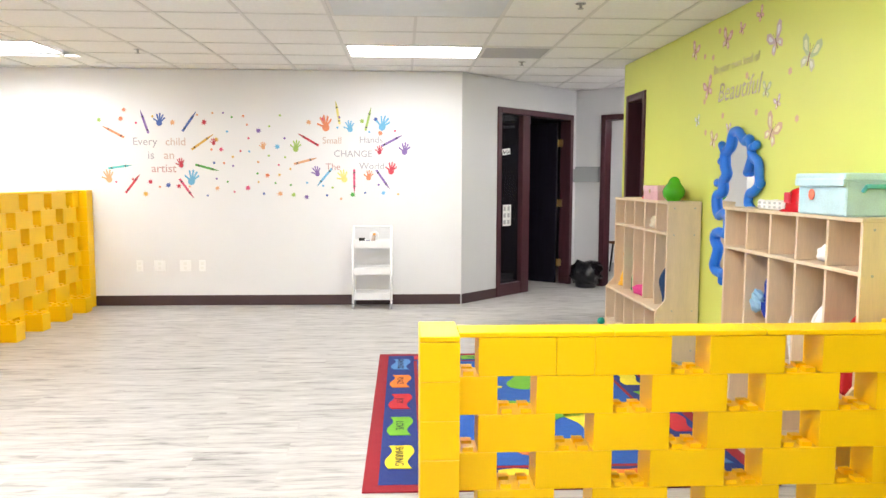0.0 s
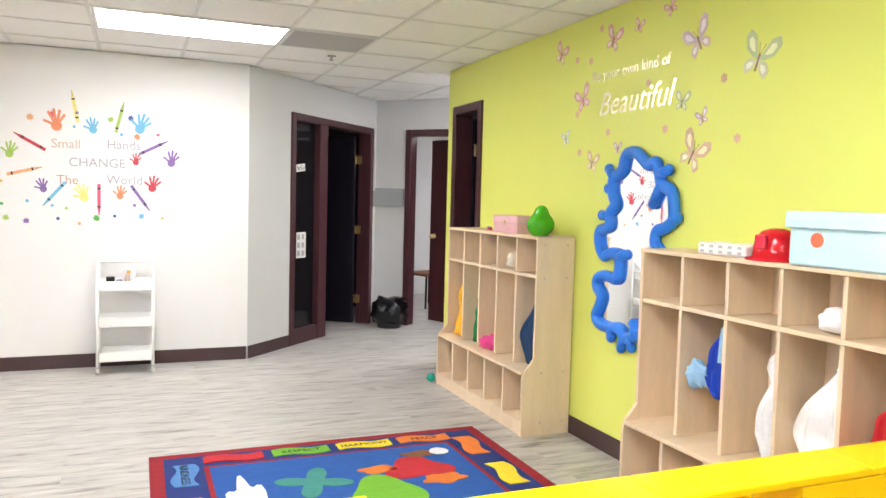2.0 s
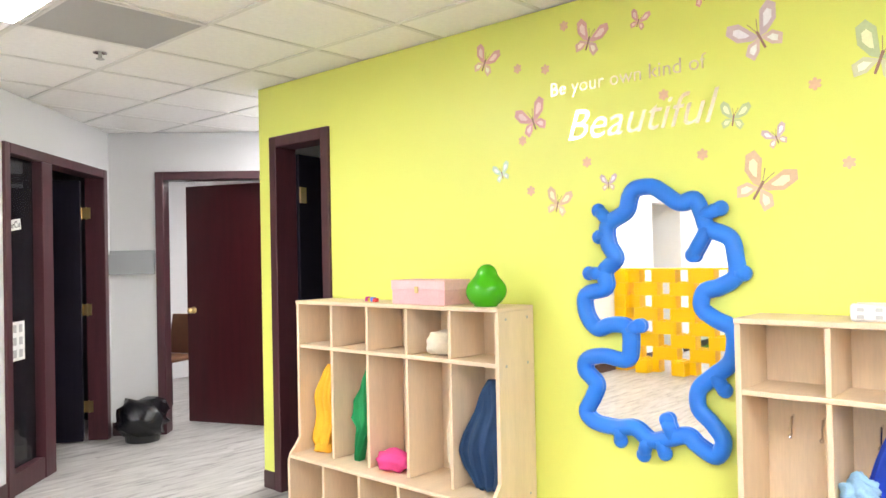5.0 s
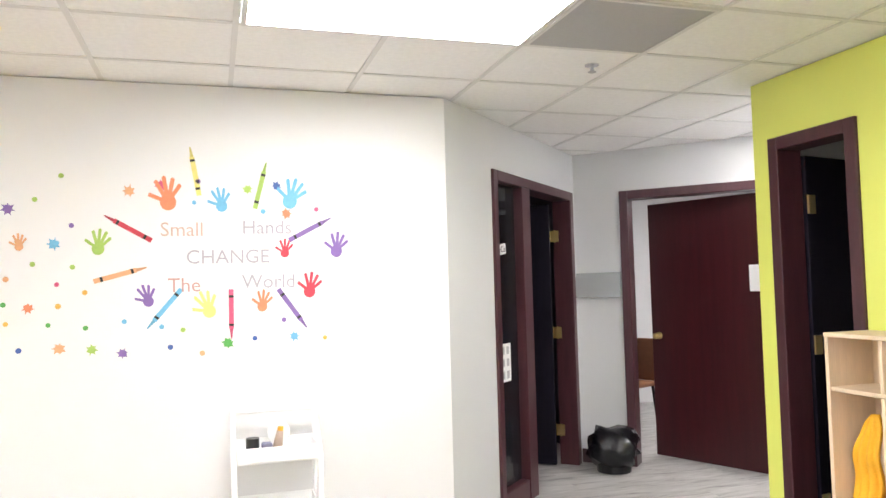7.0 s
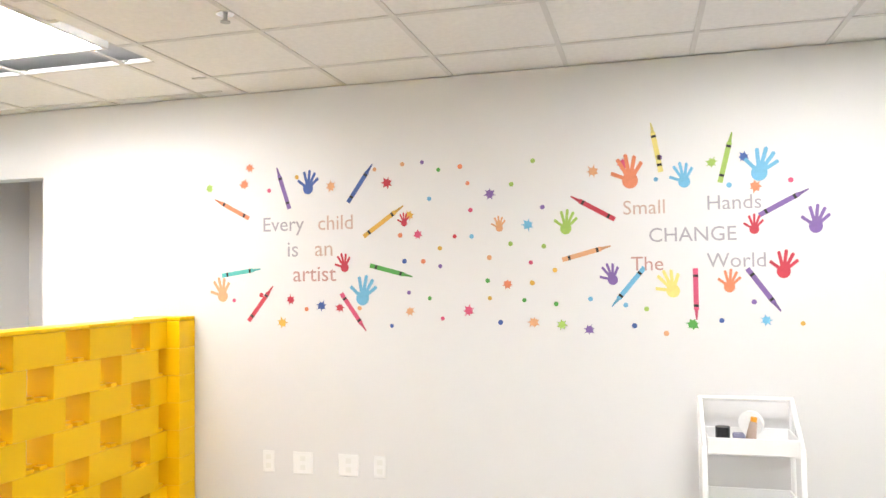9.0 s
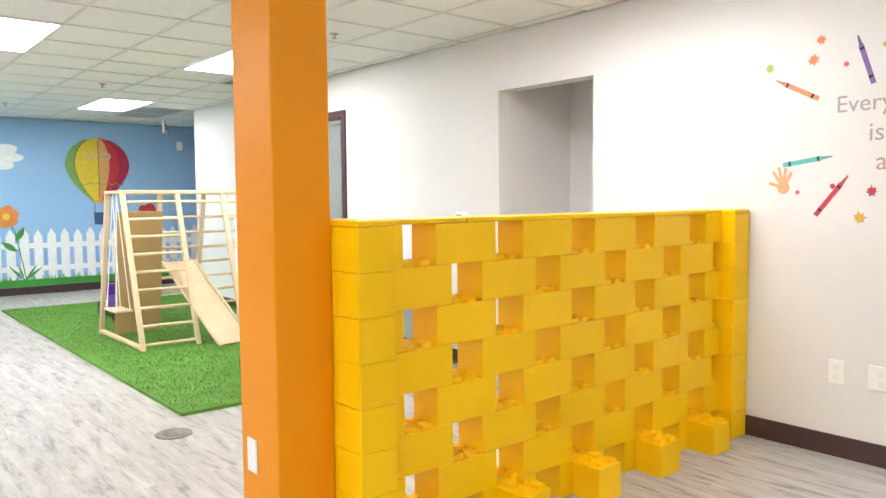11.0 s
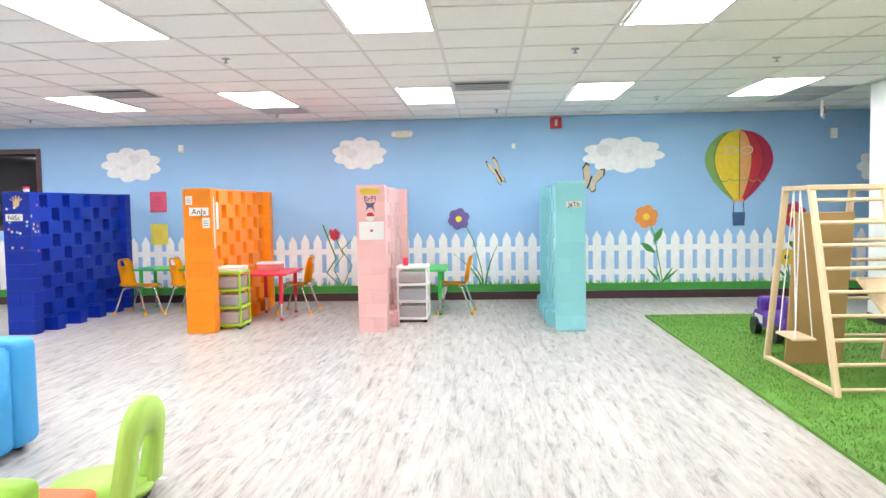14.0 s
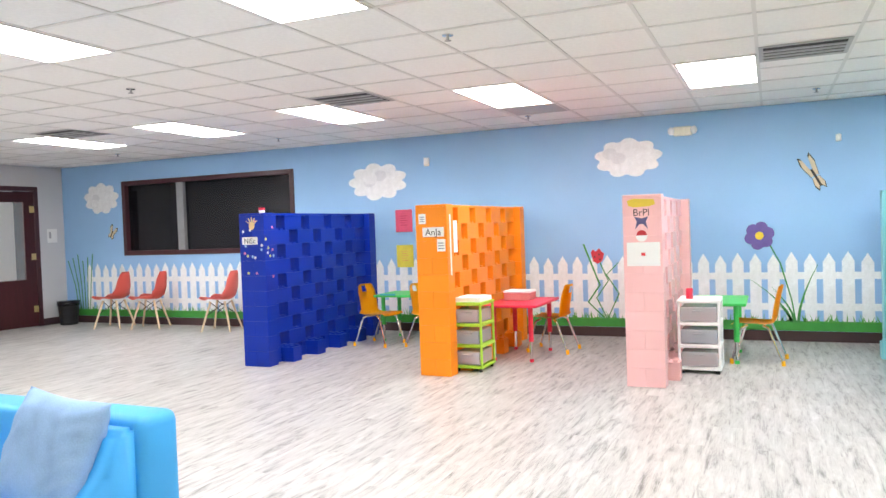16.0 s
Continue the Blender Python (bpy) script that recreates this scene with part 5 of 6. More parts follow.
def sticker(name, label, x, z, turn=0.0):
    e = thing(name, label, "wall sticker", name.replace("_", " ") + "s")
    e.matrix_basis = pose(x, -0.0005, z, 0, turn, 0)
    return e

SC = dict(red=(.55, .05, .08), blue=(.06, .12, .38), purple=(.22, .13, .38), gold=(.70, .42, .08), green=(.10, .38, .08), coral=(.74, .25, .13), sky=(.16, .45, .68), lime=(.35, .52, .12), pink=(.66, .10, .20), teal=(.1, .5, .48), yellow=(.78, .68, .22), peach=(.72, .38, .2))

def crayon(x, z, turn, c, L=0.25):
    """turn: degrees by which the tip leans to the right of straight up."""
    e = sticker("crayon_sticker", "%s crayon wall sticker" % {"sky": "sky-blue", "gold": "golden", "peach": "peach-orange"}.get(c, c), x, z, turn)
    w = 0.024
    col = SC[c]
    part("barrel", sheet([(-w / 2, -L / 2), (w / 2, -L / 2), (w / 2, L * .3), (-w / 2, L * .3)], 0.0010), paint(*col), e)
    part("tip", sheet([(-w * .36, L * .3), (w * .36, L * .3), (w * .13, L / 2), (-w * .13, L / 2)], 0.0010), paint(*[v * .8 for v in col]), e)
    for q in (-L * .38, L * .2):
        part("band", sheet([(-w / 2, q), (w / 2, q), (w / 2, q + .012), (-w / 2, q + .012)], 0.0016), "dark", e)

def hand_print(x, z, turn, c, s=1.0):
    e = sticker("handprint_sticker", "%s child's handprint wall sticker" % c, x, z, turn)
    mat = paint(*SC[c])
    part("palm", sheet([(0.034 * s * math.cos(t / 14 * 6.283), 0.036 * s * math.sin(t / 14 * 6.283)) for t in range(14)], 0.001), mat, e)
    for k, (a, L) in enumerate(((-62, .055), (-24, .075), (-4, .082), (16, .075), (38, .06))):
        a = math.radians(a)
        cx, cz = math.sin(a) * .03 * s, math.cos(a) * .03 * s
        ex, ez = math.sin(a) * (.03 + L) * s, math.cos(a) * (.03 + L) * s
        nx, nz = math.cos(a) * .0085 * s, -math.sin(a) * .0085 * s
        part("finger", sheet([(cx - nx, cz - nz), (cx + nx, cz + nz), (ex + nx, ez + nz), (ex, ez + .006 * s), (ex - nx, ez - nz)], 0.0012 + 0.0001 * k), mat, e)

def splat(x, z, r, c, seed):
    rng = random.Random(seed)
    e = sticker("paint_splat_sticker", "small %s paint splat wall sticker" % c, x, z, rng.uniform(0, 360))
    spiky = r > 0.02
    pts = []
    for i in range(28):
        q = r * ((1.35 if i % 4 == 0 else 0.85) * rng.uniform(.85, 1.15) if spiky else 1)
        pts.append((q * math.cos(i / 28 * 6.283), q * math.sin(i / 28 * 6.283)))
    part("splat", sheet(pts, 0.001), paint(*SC[c]), e)

def wx(px):
    return -3.571 + px * 0.002958

def wz(px, py):
    return 2.141 - px * 0.000062 - (py - 300) * 0.00304

for px, py, tr, c in ((70, 358, -18, "purple"), (227, 353, 35, "blue"), (272, 422, 55, "gold"), (286, 511, 105, "green"), (212, 585, 145, "pink"), (22, 573, 38 - 0, "red"), (-40, 395, -62, "coral"), (-20, 515, 82, "teal"),
                      (756, 307, -10, "yellow"), (866, 327, 14, "lime"), (951, 400, 62, "purple"), (650, 404, -60, "red"), (638, 479, 75, "peach"), (706, 535, -140, "sky"), (814, 545, 180, "pink"), (918, 537, 145, "purple")):
    crayon(wx(px), wz(px, py), tr, c, 0.25 if c not in ("gold",) else 0.28)
for px, py, tr, c, s in ((122, 360, 10, "blue", .9), (230, 560, 15, "sky", 1.1), (195, 505, -10, "red", .7), (713, 360, -5, "coral", 1.15), (800, 364, -8, "sky", .85), (916, 353, 20, "sky", 1.1), (604, 438, 10, "lime", .85), (997, 438, 10, "purple", .9),
                         (906, 442, 5, "red", .65), (948, 508, 12, "red", .9), (681, 523, -15, "purple", .75), (778, 540, -20, "yellow", .95), (866, 533, 10, "coral", .75), (488, 436, 0, "peach", .55), (-60, 560, -10, "peach", .95), (312, 426, 0, "red", .5)):
    hand_print(wx(px), wz(px, py), tr, c, s)
rng = random.Random(8)
names = ["red", "blue", "purple", "gold", "green", "coral", "sky", "pink", "peach", "lime"]
done = []
tries = 0
while len(done) < 78 and tries < 6000:
    tries += 1
    px, py = rng.uniform(300, 600), rng.uniform(318, 610)
    if rng.random() < 0.35:
        px = rng.choice((rng.uniform(-90, 300), rng.uniform(600, 980)))
        py = rng.choice((rng.uniform(318, 375), rng.uniform(545, 610)))
    if all((px - a) ** 2 + (py - b) ** 2 > 30 ** 2 for a, b in done):
        done.append((px, py))
        splat(wx(px), wz(px, py), rng.choice((0.011, 0.012, 0.013, 0.012, 0.024, 0.021)), rng.choice(names), len(done))

def lettering(label, lines, mat, m):
    e = thing("wall_lettering", label, "wall lettering")
    e.matrix_basis = m
    for body, size, x, z, mt, sh in lines:
        text_part(body, size, mt, e, (x, -0.0008, z), 0.001, shear=sh)
    return e

GREY, PEACH, ROSE = paint(.40, .38, .42), paint(.58, .42, .36), paint(.52, .30, .28)
X1, Z1, X2, Z2 = wx(120), wz(120, 478), wx(810), wz(810, 460)
lettering("pastel lettering reading Every child is an artist", [("Every", .115, X1 - .15, Z1 + .125, GREY, 0), ("child", .115, X1 + .17, Z1 + .125, PEACH, 0), ("is", .125, X1 - .09, Z1 - .02, GREY, 0), ("an", .125, X1 + .1, Z1 - .02, PEACH, 0), ("artist", .125, X1 + .04, Z1 - .16, ROSE, 0)], None, pose(0, -0.0005, 0))
lettering("pastel lettering reading Small Hands CHANGE The World", [("Small", .10, wx(735), Z2 + .14, PEACH, 0), ("Hands", .10, wx(876), Z2 + .15, GREY, 0), ("CHANGE", .10, X2, Z2 + .0, GREY, 0), ("The", .10, wx(738), Z2 - .14, ROSE, 0), ("World", .10, wx(878), Z2 - .13, GREY, 0)], None, pose(0, -0.0005, 0))

# ---------------------------------------------------------------- stickers on the green wall
m_g = pose(1.6, 0, 0, 0, 0, -90)          # own x is minus world y

GOLDL = material("gold_foil", (0.86, 0.78, 0.58), 0.22, 1.0, vary=0.12, scale=9, fine=80)
lettering("gold lettering reading Be your own kind of Beautiful", [("Be your own kind of", .084, 3.12, 2.125, GOLDL, 0), ("Beautiful", .185, 3.17, 1.92, GOLDL, 0.32)], None, m_g @ pose(0, -0.0005, 0))

def wall_butterfly(s, z, turn, size, c1, c2):
    e = thing("butterfly_sticker", "%s butterfly wall sticker" % c1[0], "wall sticker", "butterfly stickers")
    e.matrix_basis = m_g @ pose(s, -0.0005, z, 0, turn, 0)
    pale = lambda c: tuple(0.62 * v + 0.38 * w for v, w in zip(c, (.80, .72, .52)))
    c1, c2 = (c1[0], pale(c1[1])), pale(c2)
    for sd in (-1, 1):
        part("antenna", sheet([(0, .1 * size), (sd * .012 * size, .1 * size), (sd * .10 * size, .34 * size), (sd * .085 * size, .34 * size)], 0.0009), paint(.40, .28, .18), e)
        up = [(0, 0), (sd * .22, .46), (sd * .42, .55), (sd * .52, .40), (sd * .40, .14), (sd * .15, .0)]
        lo = [(0, -.01), (sd * .25, -.02), (sd * .38, -.18), (sd * .28, -.36), (sd * .12, -.25)]
        for k, (pts, c) in enumerate(((up, c1[1]), (lo, c2))):
            part("wing", sheet([(x * size, q * size) for x, q in pts], 0.001 + 0.0002 * k), paint(*c), e)
            cx, cz = sum(p[0] for p in pts) / len(pts), sum(p[1] for p in pts) / len(pts)
            part("wing_spot", sheet([((cx + (x - cx) * .5) * size, (cz + (q - cz) * .5) * size) for x, q in pts], 0.0018 + 0.0002 * k), paint(*[min(.9, v * 1.5 + .1) for v in c]), e)
    part("body", sheet([(-.02 * size, -.25 * size), (.02 * size, -.25 * size), (.025 * size, .12 * size), (-.025 * size, .12 * size)], 0.0024), paint(.35, .2, .15), e)

PK, LV, GR, AQ, BR = ("rose-pink", (.66, .22, .30)), ("lilac", (.55, .38, .55)), ("green", (.35, .55, .22)), ("pale aqua", (.42, .72, .62)), ("tan", (.62, .36, .2))
for s, z, tr, sz, c, c2 in ((2.41, 2.34, 25, .17, PK, (.7, .45, .3)), (2.68, 2.03, -20, .19, PK, (.7, .25, .35)), (2.97, 2.33, 20, .18, PK, (.6, .3, .3)), (2.50, 1.81, -15, .11, AQ, (.5, .75, .6)), (2.80, 1.65, 15, .15, BR, (.75, .55, .3)),
                             (3.57, 1.92, 10, .13, GR, (.4, .6, .2)), (3.66, 1.66, 30, .23, BR, (.7, .45, .3)), (3.67, 2.20, -25, .22, LV, (.65, .45, .5)), (3.20, 2.36, 20, .10, PK, (.6, .2, .2)), (4.05, 2.05, 20, .24, GR, (.55, .62, .4)), (3.05, 1.72, 0, .09, LV, (.6, .4, .3)),
                             (3.72, 1.83 + .0, -20, .10, LV, (.6, .4, .4)), (3.46, 2.40, -30, .11, PK, (.7, .2, .25))):
    wall_butterfly(s, z, tr, sz * 0.86, c, c2)
for k, (s, z) in enumerate(((2.60, 2.28), (2.75, 2.25), (3.30, 2.05), (3.45, 1.80), (2.62, 1.95), (2.66, 1.72), (2.95, 1.82), (3.85, 2.0), (2.85, 2.42), (3.95, 1.72))):
    e = thing("flower_sticker", "tiny pale pink flower wall sticker", "wall sticker", "flower stickers")
    e.matrix_basis = m_g @ pose(s, -0.0005, z)
    part("bloom", sheet(outline_blob(6, .02, .02, 30, .25), 0.001), paint(.74, .5, .32), e)

# ---------------------------------------------------------------- climbing frame
def climber():
    e = thing("climbing_frame", "pale wooden climbing frame with slide, swing and rope net", "climbing frame")
    X0, X1, T0, T1, HT = -9.66, -8.43, -9.30, -8.86, 1.40
    YA, YB, YC, YD = -1.79, -1.30, -0.86, -0.36
    def leg(y, x0, x1):
        part("upright", beam((x0, y, 0.022), (x1, y, HT), 0.045, 0.035), "wood", e)
    for y in (YA, YB, YC, YD):
        leg(y, X1, T1)
        leg(y, X0, T0)
    for x in (T0, T1):
        part("top_rail", beam((x, YA - 0.02, HT), (x, YD + 0.02, HT), 0.06, 0.035), "wood", e)
    for y in (YA, YD):
        part("end_rail", beam((T0, y, HT), (T1, y, HT), 0.06, 0.03), "wood", e)
        part("foot_rail", beam((X0, y, 0.045), (X1, y, 0.045), 0.045, 0.03), "wood", e)
    for y in (YB, YC):
        part("top_rung", rod((T0, y, HT - 0.01), (T1, y, HT - 0.01), 0.015), "wood", e)
    def at(x0, x1, z):
        return x0 + (x1 - x0) * (z / HT)
    for k in range(9):
        z = 0.07 + k * 0.155
        part("rung", rod((at(X1, T1, z), YA, z), (at(X1, T1, z), YB, z), 0.014), "wood", e)
        if k:
            part("rung", rod((at(X0, T0, z), YB, z), (at(X0, T0, z), YC, z), 0.014), "wood", e)
            part("rung", rod((at(X0, T0, z), YC, z), (at(X0, T0, z), YD, z), 0.014), "wood", e)
    part("rung", rod((at(X1, T1, 1.31), YB, 1.31), (at(X1, T1, 1.31), YC, 1.31), 0.014), "wood", e)
    for z in (0.09, 0.32, 0.87, 1.15, 1.31):
        part("rung", rod((at(X1, T1, z), YC, z), (at(X1, T1, z), YD, z), 0.016), "wood", e)
    # slide
    s = thing("slide_board", "smooth pale wooden slide hooked on the climbing frame", "slide")
    bm = beam((-8.98, -1.26, 0.74), (-8.22, -1.05, 0.032), 0.34, 0.018)
    part("board", bm, "wood", s)
    for dy in (-0.16, 0.16):
        part("side_rail", beam((-8.97, -1.26 + dy, 0.752), (-8.22, -1.05 + dy, 0.046), 0.014, 0.02), "wood", s)
    # leaning tan panel
    p = thing("ramp_panel", "tan plywood ramp panel standing inside the frame", "panel")
    part("board", beam((-9.48, -1.5, 0.024), (-9.30, -1.5, 1.22), 0.44, 0.02), "tan", p)
    # swing
    w = thing("swing", "small wooden swing seat on white ropes", "swing")
    part("seat", box((-9.30, -1.86, 0.30), (-8.95, -1.70, 0.32), 0.006), "wood", w)
    for x in (-9.27, -8.98):
        for y in (-1.84, -1.72):
            part("rope", rod((x, y, 0.32), (-9.12 + (x + 9.12) * 0.4, -1.78, HT - 0.02), 0.005, n=6), "white_p", w)
    # rope net
    n = thing("rope_net", "white knotted rope climbing net", "rope net")
    for i in range(4):
        y0 = YC + 0.06 + i * 0.125
        pts = [(at(X1, T1, z) + 0.01, y0 + 0.03 * math.sin(7 * z + i * 2), z) for z in (0.10, 0.28, 0.45, 0.62, 0.80, 0.98, 1.14)]
        part("rope", tube(pts, 0.007, n=6), "white_p", n)
    for k in range(6):
        z = 0.16 + k * 0.165
        pts = [(at(X1, T1, z) + 0.012, YC + 0.01 + j * 0.095, z + 0.03 * math.sin(j * 1.9 + k)) for j in range(6)]
        part("rope", tube(pts, 0.007, n=6), "white_p", n)
    for j, (y, z) in enumerate(((YD - 0.05, 0.15), (YD - 0.02, 0.20), (YD - 0.08, 0.12), (YD - 0.03, 0.98), (YD - 0.03, 0.80))):
        part("knot", ball((at(X1, T1, z) + 0.012, y, z), 0.022, seg=8), "white_p", n)

climber()

def toy_truck():
    e = thing("purple_ride_on", "purple plastic ride-on toy with white stickers", "ride-on toy", at=(-10.72, -1.28, 0.022))
    P = plastic("purple_plastic", (0.09, 0.03, 0.30), 0.35, 0)
    part("body", box((-0.30, -0.16, 0.07), (0.55, 0.16, 0.24), 0.05, 2), P, e)
    part("seat_back", box((0.40, -0.14, 0.22), (0.56, 0.14, 0.42), 0.04, 2), P, e)
    part("console", box((-0.28, -0.13, 0.22), (-0.08, 0.13, 0.36), 0.04, 2), P, e)
    part("sticker", box((-0.2, -0.164, 0.12), (0.0, -0.1605, 0.2)), "paper", e)
    for x in (-0.15, 0.38):
        for y in (-0.17, 0.17):
            w = part("wheel", rod((x, y - 0.03, 0.085), (x, y + 0.03, 0.085), 0.085, n=20), "black", e)
toy_truck()


def tricycle():
    e = thing("tricycle", "blue plastic tricycle with orange seat and black wheels", "tricycle", at=(TRIKE[0], TRIKE[1], 0.022), turn=TRIKE[2])
    B = plastic("trike_blue", (0.012, 0.10, 0.60), 0.3, 0)
    LB = plastic("trike_light_blue", (0.05, 0.36, 0.66), 0.3, 0)
    def wheel(x, y, r, w, spokes=False):
        bm = rod((x - w / 2, y, r), (x + w / 2, y, r), r, n=32)
        bmesh.ops.bevel(bm, geom=[ed for ed in bm.edges if ed.is_manifold and ed.calc_face_angle(0) > 1], offset=0.014, segments=3, affect="EDGES")
        o = part("wheel", bm, "black", e)
        for k in range(20):
            a = k / 20 * 6.283
            part("tread", put(box((x - w / 2 + .004, -0.007, r - 0.004), (x + w / 2 - .004, 0.007, r + 0.004), 0.002), Matrix.Translation((0, y, r)) @ pose(0, 0, 0, math.degrees(a))), "black", o)
        for s in (-1, 1):
            if spokes:
                for k in range(3):
                    bm = ball((0, 0, r * 0.52), 1.0, scale=(0.006, r * 0.30, r * 0.13), seg=14)
                    bm.transform(Matrix.Translation((x + s * w / 2, y, r)) @ pose(0, 0, 0, k * 120 + 20))
                    smooth(part("spoke_inset", bm, "amber", o, "yellow spoke inset"))
            else:
                part("hub", rod((x + s * w / 2, y, r), (x + s * (w / 2 + 0.008), y, r), r * 0.58, n=20), LB, o, "light blue hub")
            part("hub_cap", rod((x + s * (w / 2 + .006), y, r), (x + s * (w / 2 + 0.02), y, r), r * 0.18, n=14), "red", o, "red hub cap")
    wheel(-0.20, 0, 0.10, 0.08)
    wheel(0.20, 0, 0.10, 0.08)
    wheel(0, 0.50, 0.155, 0.06, True)
    # rear axle deck, dished in the middle and rising over the wheels
    bm = bmesh.new()
    rows = []
    for i in range(17):
        u = i / 16 * 2 - 1
        x, z = 0.165 * u, 0.10 + 0.085 * abs(u) ** 2.2
        rows.append([bm.verts.new((x, y, q)) for y, q in ((-0.11, z), (-0.095, z + 0.045), (0.0, z + 0.05), (0.10, z + 0.04), (0.12, z), (0.0, z - 0.03))])
    for ra, rb in zip(rows, rows[1:]):
        for j in range(6):
            bm.faces.new((ra[j], ra[(j + 1) % 6], rb[(j + 1) % 6], rb[j]))
    bm.faces.new(rows[0])
    bm.faces.new(rows[-1][::-1])
    bmesh.ops.recalc_face_normals(bm, faces=bm.faces)
    smooth(part("rear_deck", bm, B, e))
    smooth(part("keel", beam((0, 0.0, 0.13), (0, 0.24, 0.16), 0.12, 0.07, bevel=0.025), B, e))
    smooth(part("frame", beam((0, 0.19, 0.15), (0, 0.42, 0.44), 0.10, 0.10, bevel=0.03), B, e))
    # moulded seat: flat pan that sweeps up into a back
    bm = bmesh.new()
    rows = []
    for y, z, h in ((0.30, 0.29, 0.05), (0.26, 0.285, 0.08), (0.15, 0.265, 0.10), (0.06, 0.27, 0.105), (0.02, 0.31, 0.105), (-0.005, 0.37, 0.105), (-0.03, 0.42, 0.10), (-0.055, 0.43, 0.07)):
        rows.append([bm.verts.new((h * t, y, z + 0.012 * t * t)) for t in (-1, -.6, 0, .6, 1)])
    for ra, rb in zip(rows, rows[1:]):
        for j in range(4):
            bm.faces.new((ra[j], ra[j + 1], rb[j + 1], rb[j]))
    bmesh.ops.solidify(bm, geom=bm.faces[:], thickness=0.045)
    bmesh.ops.recalc_face_normals(bm, faces=bm.faces)
    smooth(part("seat", bm, "amber", e, "orange seat"))
    part("seat_post", beam((0, 0.12, 0.15), (0, 0.12, 0.262), 0.10, 0.12, bevel=0.02), "amber", e)
    part("seat_sticker", put(box((-0.075, -0.004, -0.022), (0.075, 0.0, 0.022)), pose(0, -0.052, 0.375, -20)), "paper", e, "white sticker")
    for s in (-1, 1):
        part("fork", beam((s * 0.052, 0.41, 0.42), (s * 0.052, 0.50, 0.155), 0.035, 0.06, bevel=0.01), LB, e)
        part("pedal", box((s * 0.07, 0.46, 0.09), (s * 0.15, 0.54, 0.112), 0.006), "red", e)
        part("grip", rod((s * 0.10, 0.38, 0.545), (s * 0.23, 0.33, 0.56), 0.019, n=12), LB, e)
    smooth(part("handlebar", box((-0.13, 0.33, 0.45), (0.13, 0.50, 0.57), 0.05, 3), LB, e))
    for k, c in enumerate(((.7, .3, .02), (.75, .7, .1), (.7, .7, .7), (.65, .35, .1))):
        for x0 in (-0.0535, 0.0505):
            part("decal", put(box((x0, -0.028, 0.06 + k * 0.07), (x0 + 0.003, 0.028, 0.115 + k * 0.07)), Matrix.Translation((0, 0.19, 0.15)) @ pose(0, 0, 0, -38.4)), paint(*c, 0.4), e)
    for x in (-0.05, 0.05):
        part("dial", rod((x, 0.322, 0.51), (x, 0.332, 0.51), 0.028, n=16), "red", e)

TRIKE = (-6.83, -1.43, 2)
tricycle()

def toy_cart():
    e = thing("toy_cart", "green plastic toy cart with a blue bin", "toy cart", at=(-7.05, -0.30, 0.022))
    LB = plastic("bin_blue", (0.02, 0.30, 0.60), 0.35, 0)
    part("post", box((0.20, -0.06, 0.0), (0.26, 0.06, 0.78), 0.015, 2), "lime", e)
    part("top", box((0.10, -0.10, 0.72), (0.30, 0.10, 0.80), 0.03, 2), LB, e)
    bm = rod((0, 0, 0.28), (0, 0, 0.48), 0.17, n=24, r2=0.21)
    part("bin", bm, LB, e)
    part("rim", rod((0, 0, 0.475), (0, 0, 0.50), 0.22, n=24), LB, e)
    for a in range(4):
        part("leg", rod((0.13 * math.cos(a * 1.57 + .8), 0.13 * math.sin(a * 1.57 + .8), 0), (0.12 * math.cos(a * 1.57 + .8), 0.12 * math.sin(a * 1.57 + .8), 0.29), 0.018), "green", e)

toy_cart()

# ---------------------------------------------------------------- booths: tables, chairs, drawers
def activity_table(label, at, mat, w, d, turn=0.0, h=0.56):
    e = thing("activity_table", label, "table", "activity tables", at, turn)
    bm = box((-w / 2, -d / 2, h - 0.028), (w / 2, d / 2, h), 0.012, 2)
    part("tabletop", bm, mat, e)
    for sx in (-1, 1):
        for sy in (-1, 1):
            x, y = sx * (w / 2 - 0.09), sy * (d / 2 - 0.09)
            g = part("leg", rod((x, y, 0.20), (x, y, h - 0.028), 0.024, n=14), mat, e)
            part("leg_tube", rod((x, y, 0.03), (x, y, 0.20), 0.016, n=12), "chrome", g, "chrome lower leg")
            part("foot", rod((x, y, 0), (x, y, 0.03), 0.02, n=12), mat, g)
    return e

activity_table("red plastic activity table with chrome-ended legs", (-12.45, -6.66, 0), "red", 0.85, 0.56)
activity_table("green plastic activity table beside the pink partition", (-12.75, -4.78, 0), "green", 0.80, 0.5)
activity_table("green plastic activity table beside the blue partition", (-13.25, -8.20, 0), "green", 0.6, 0.95)


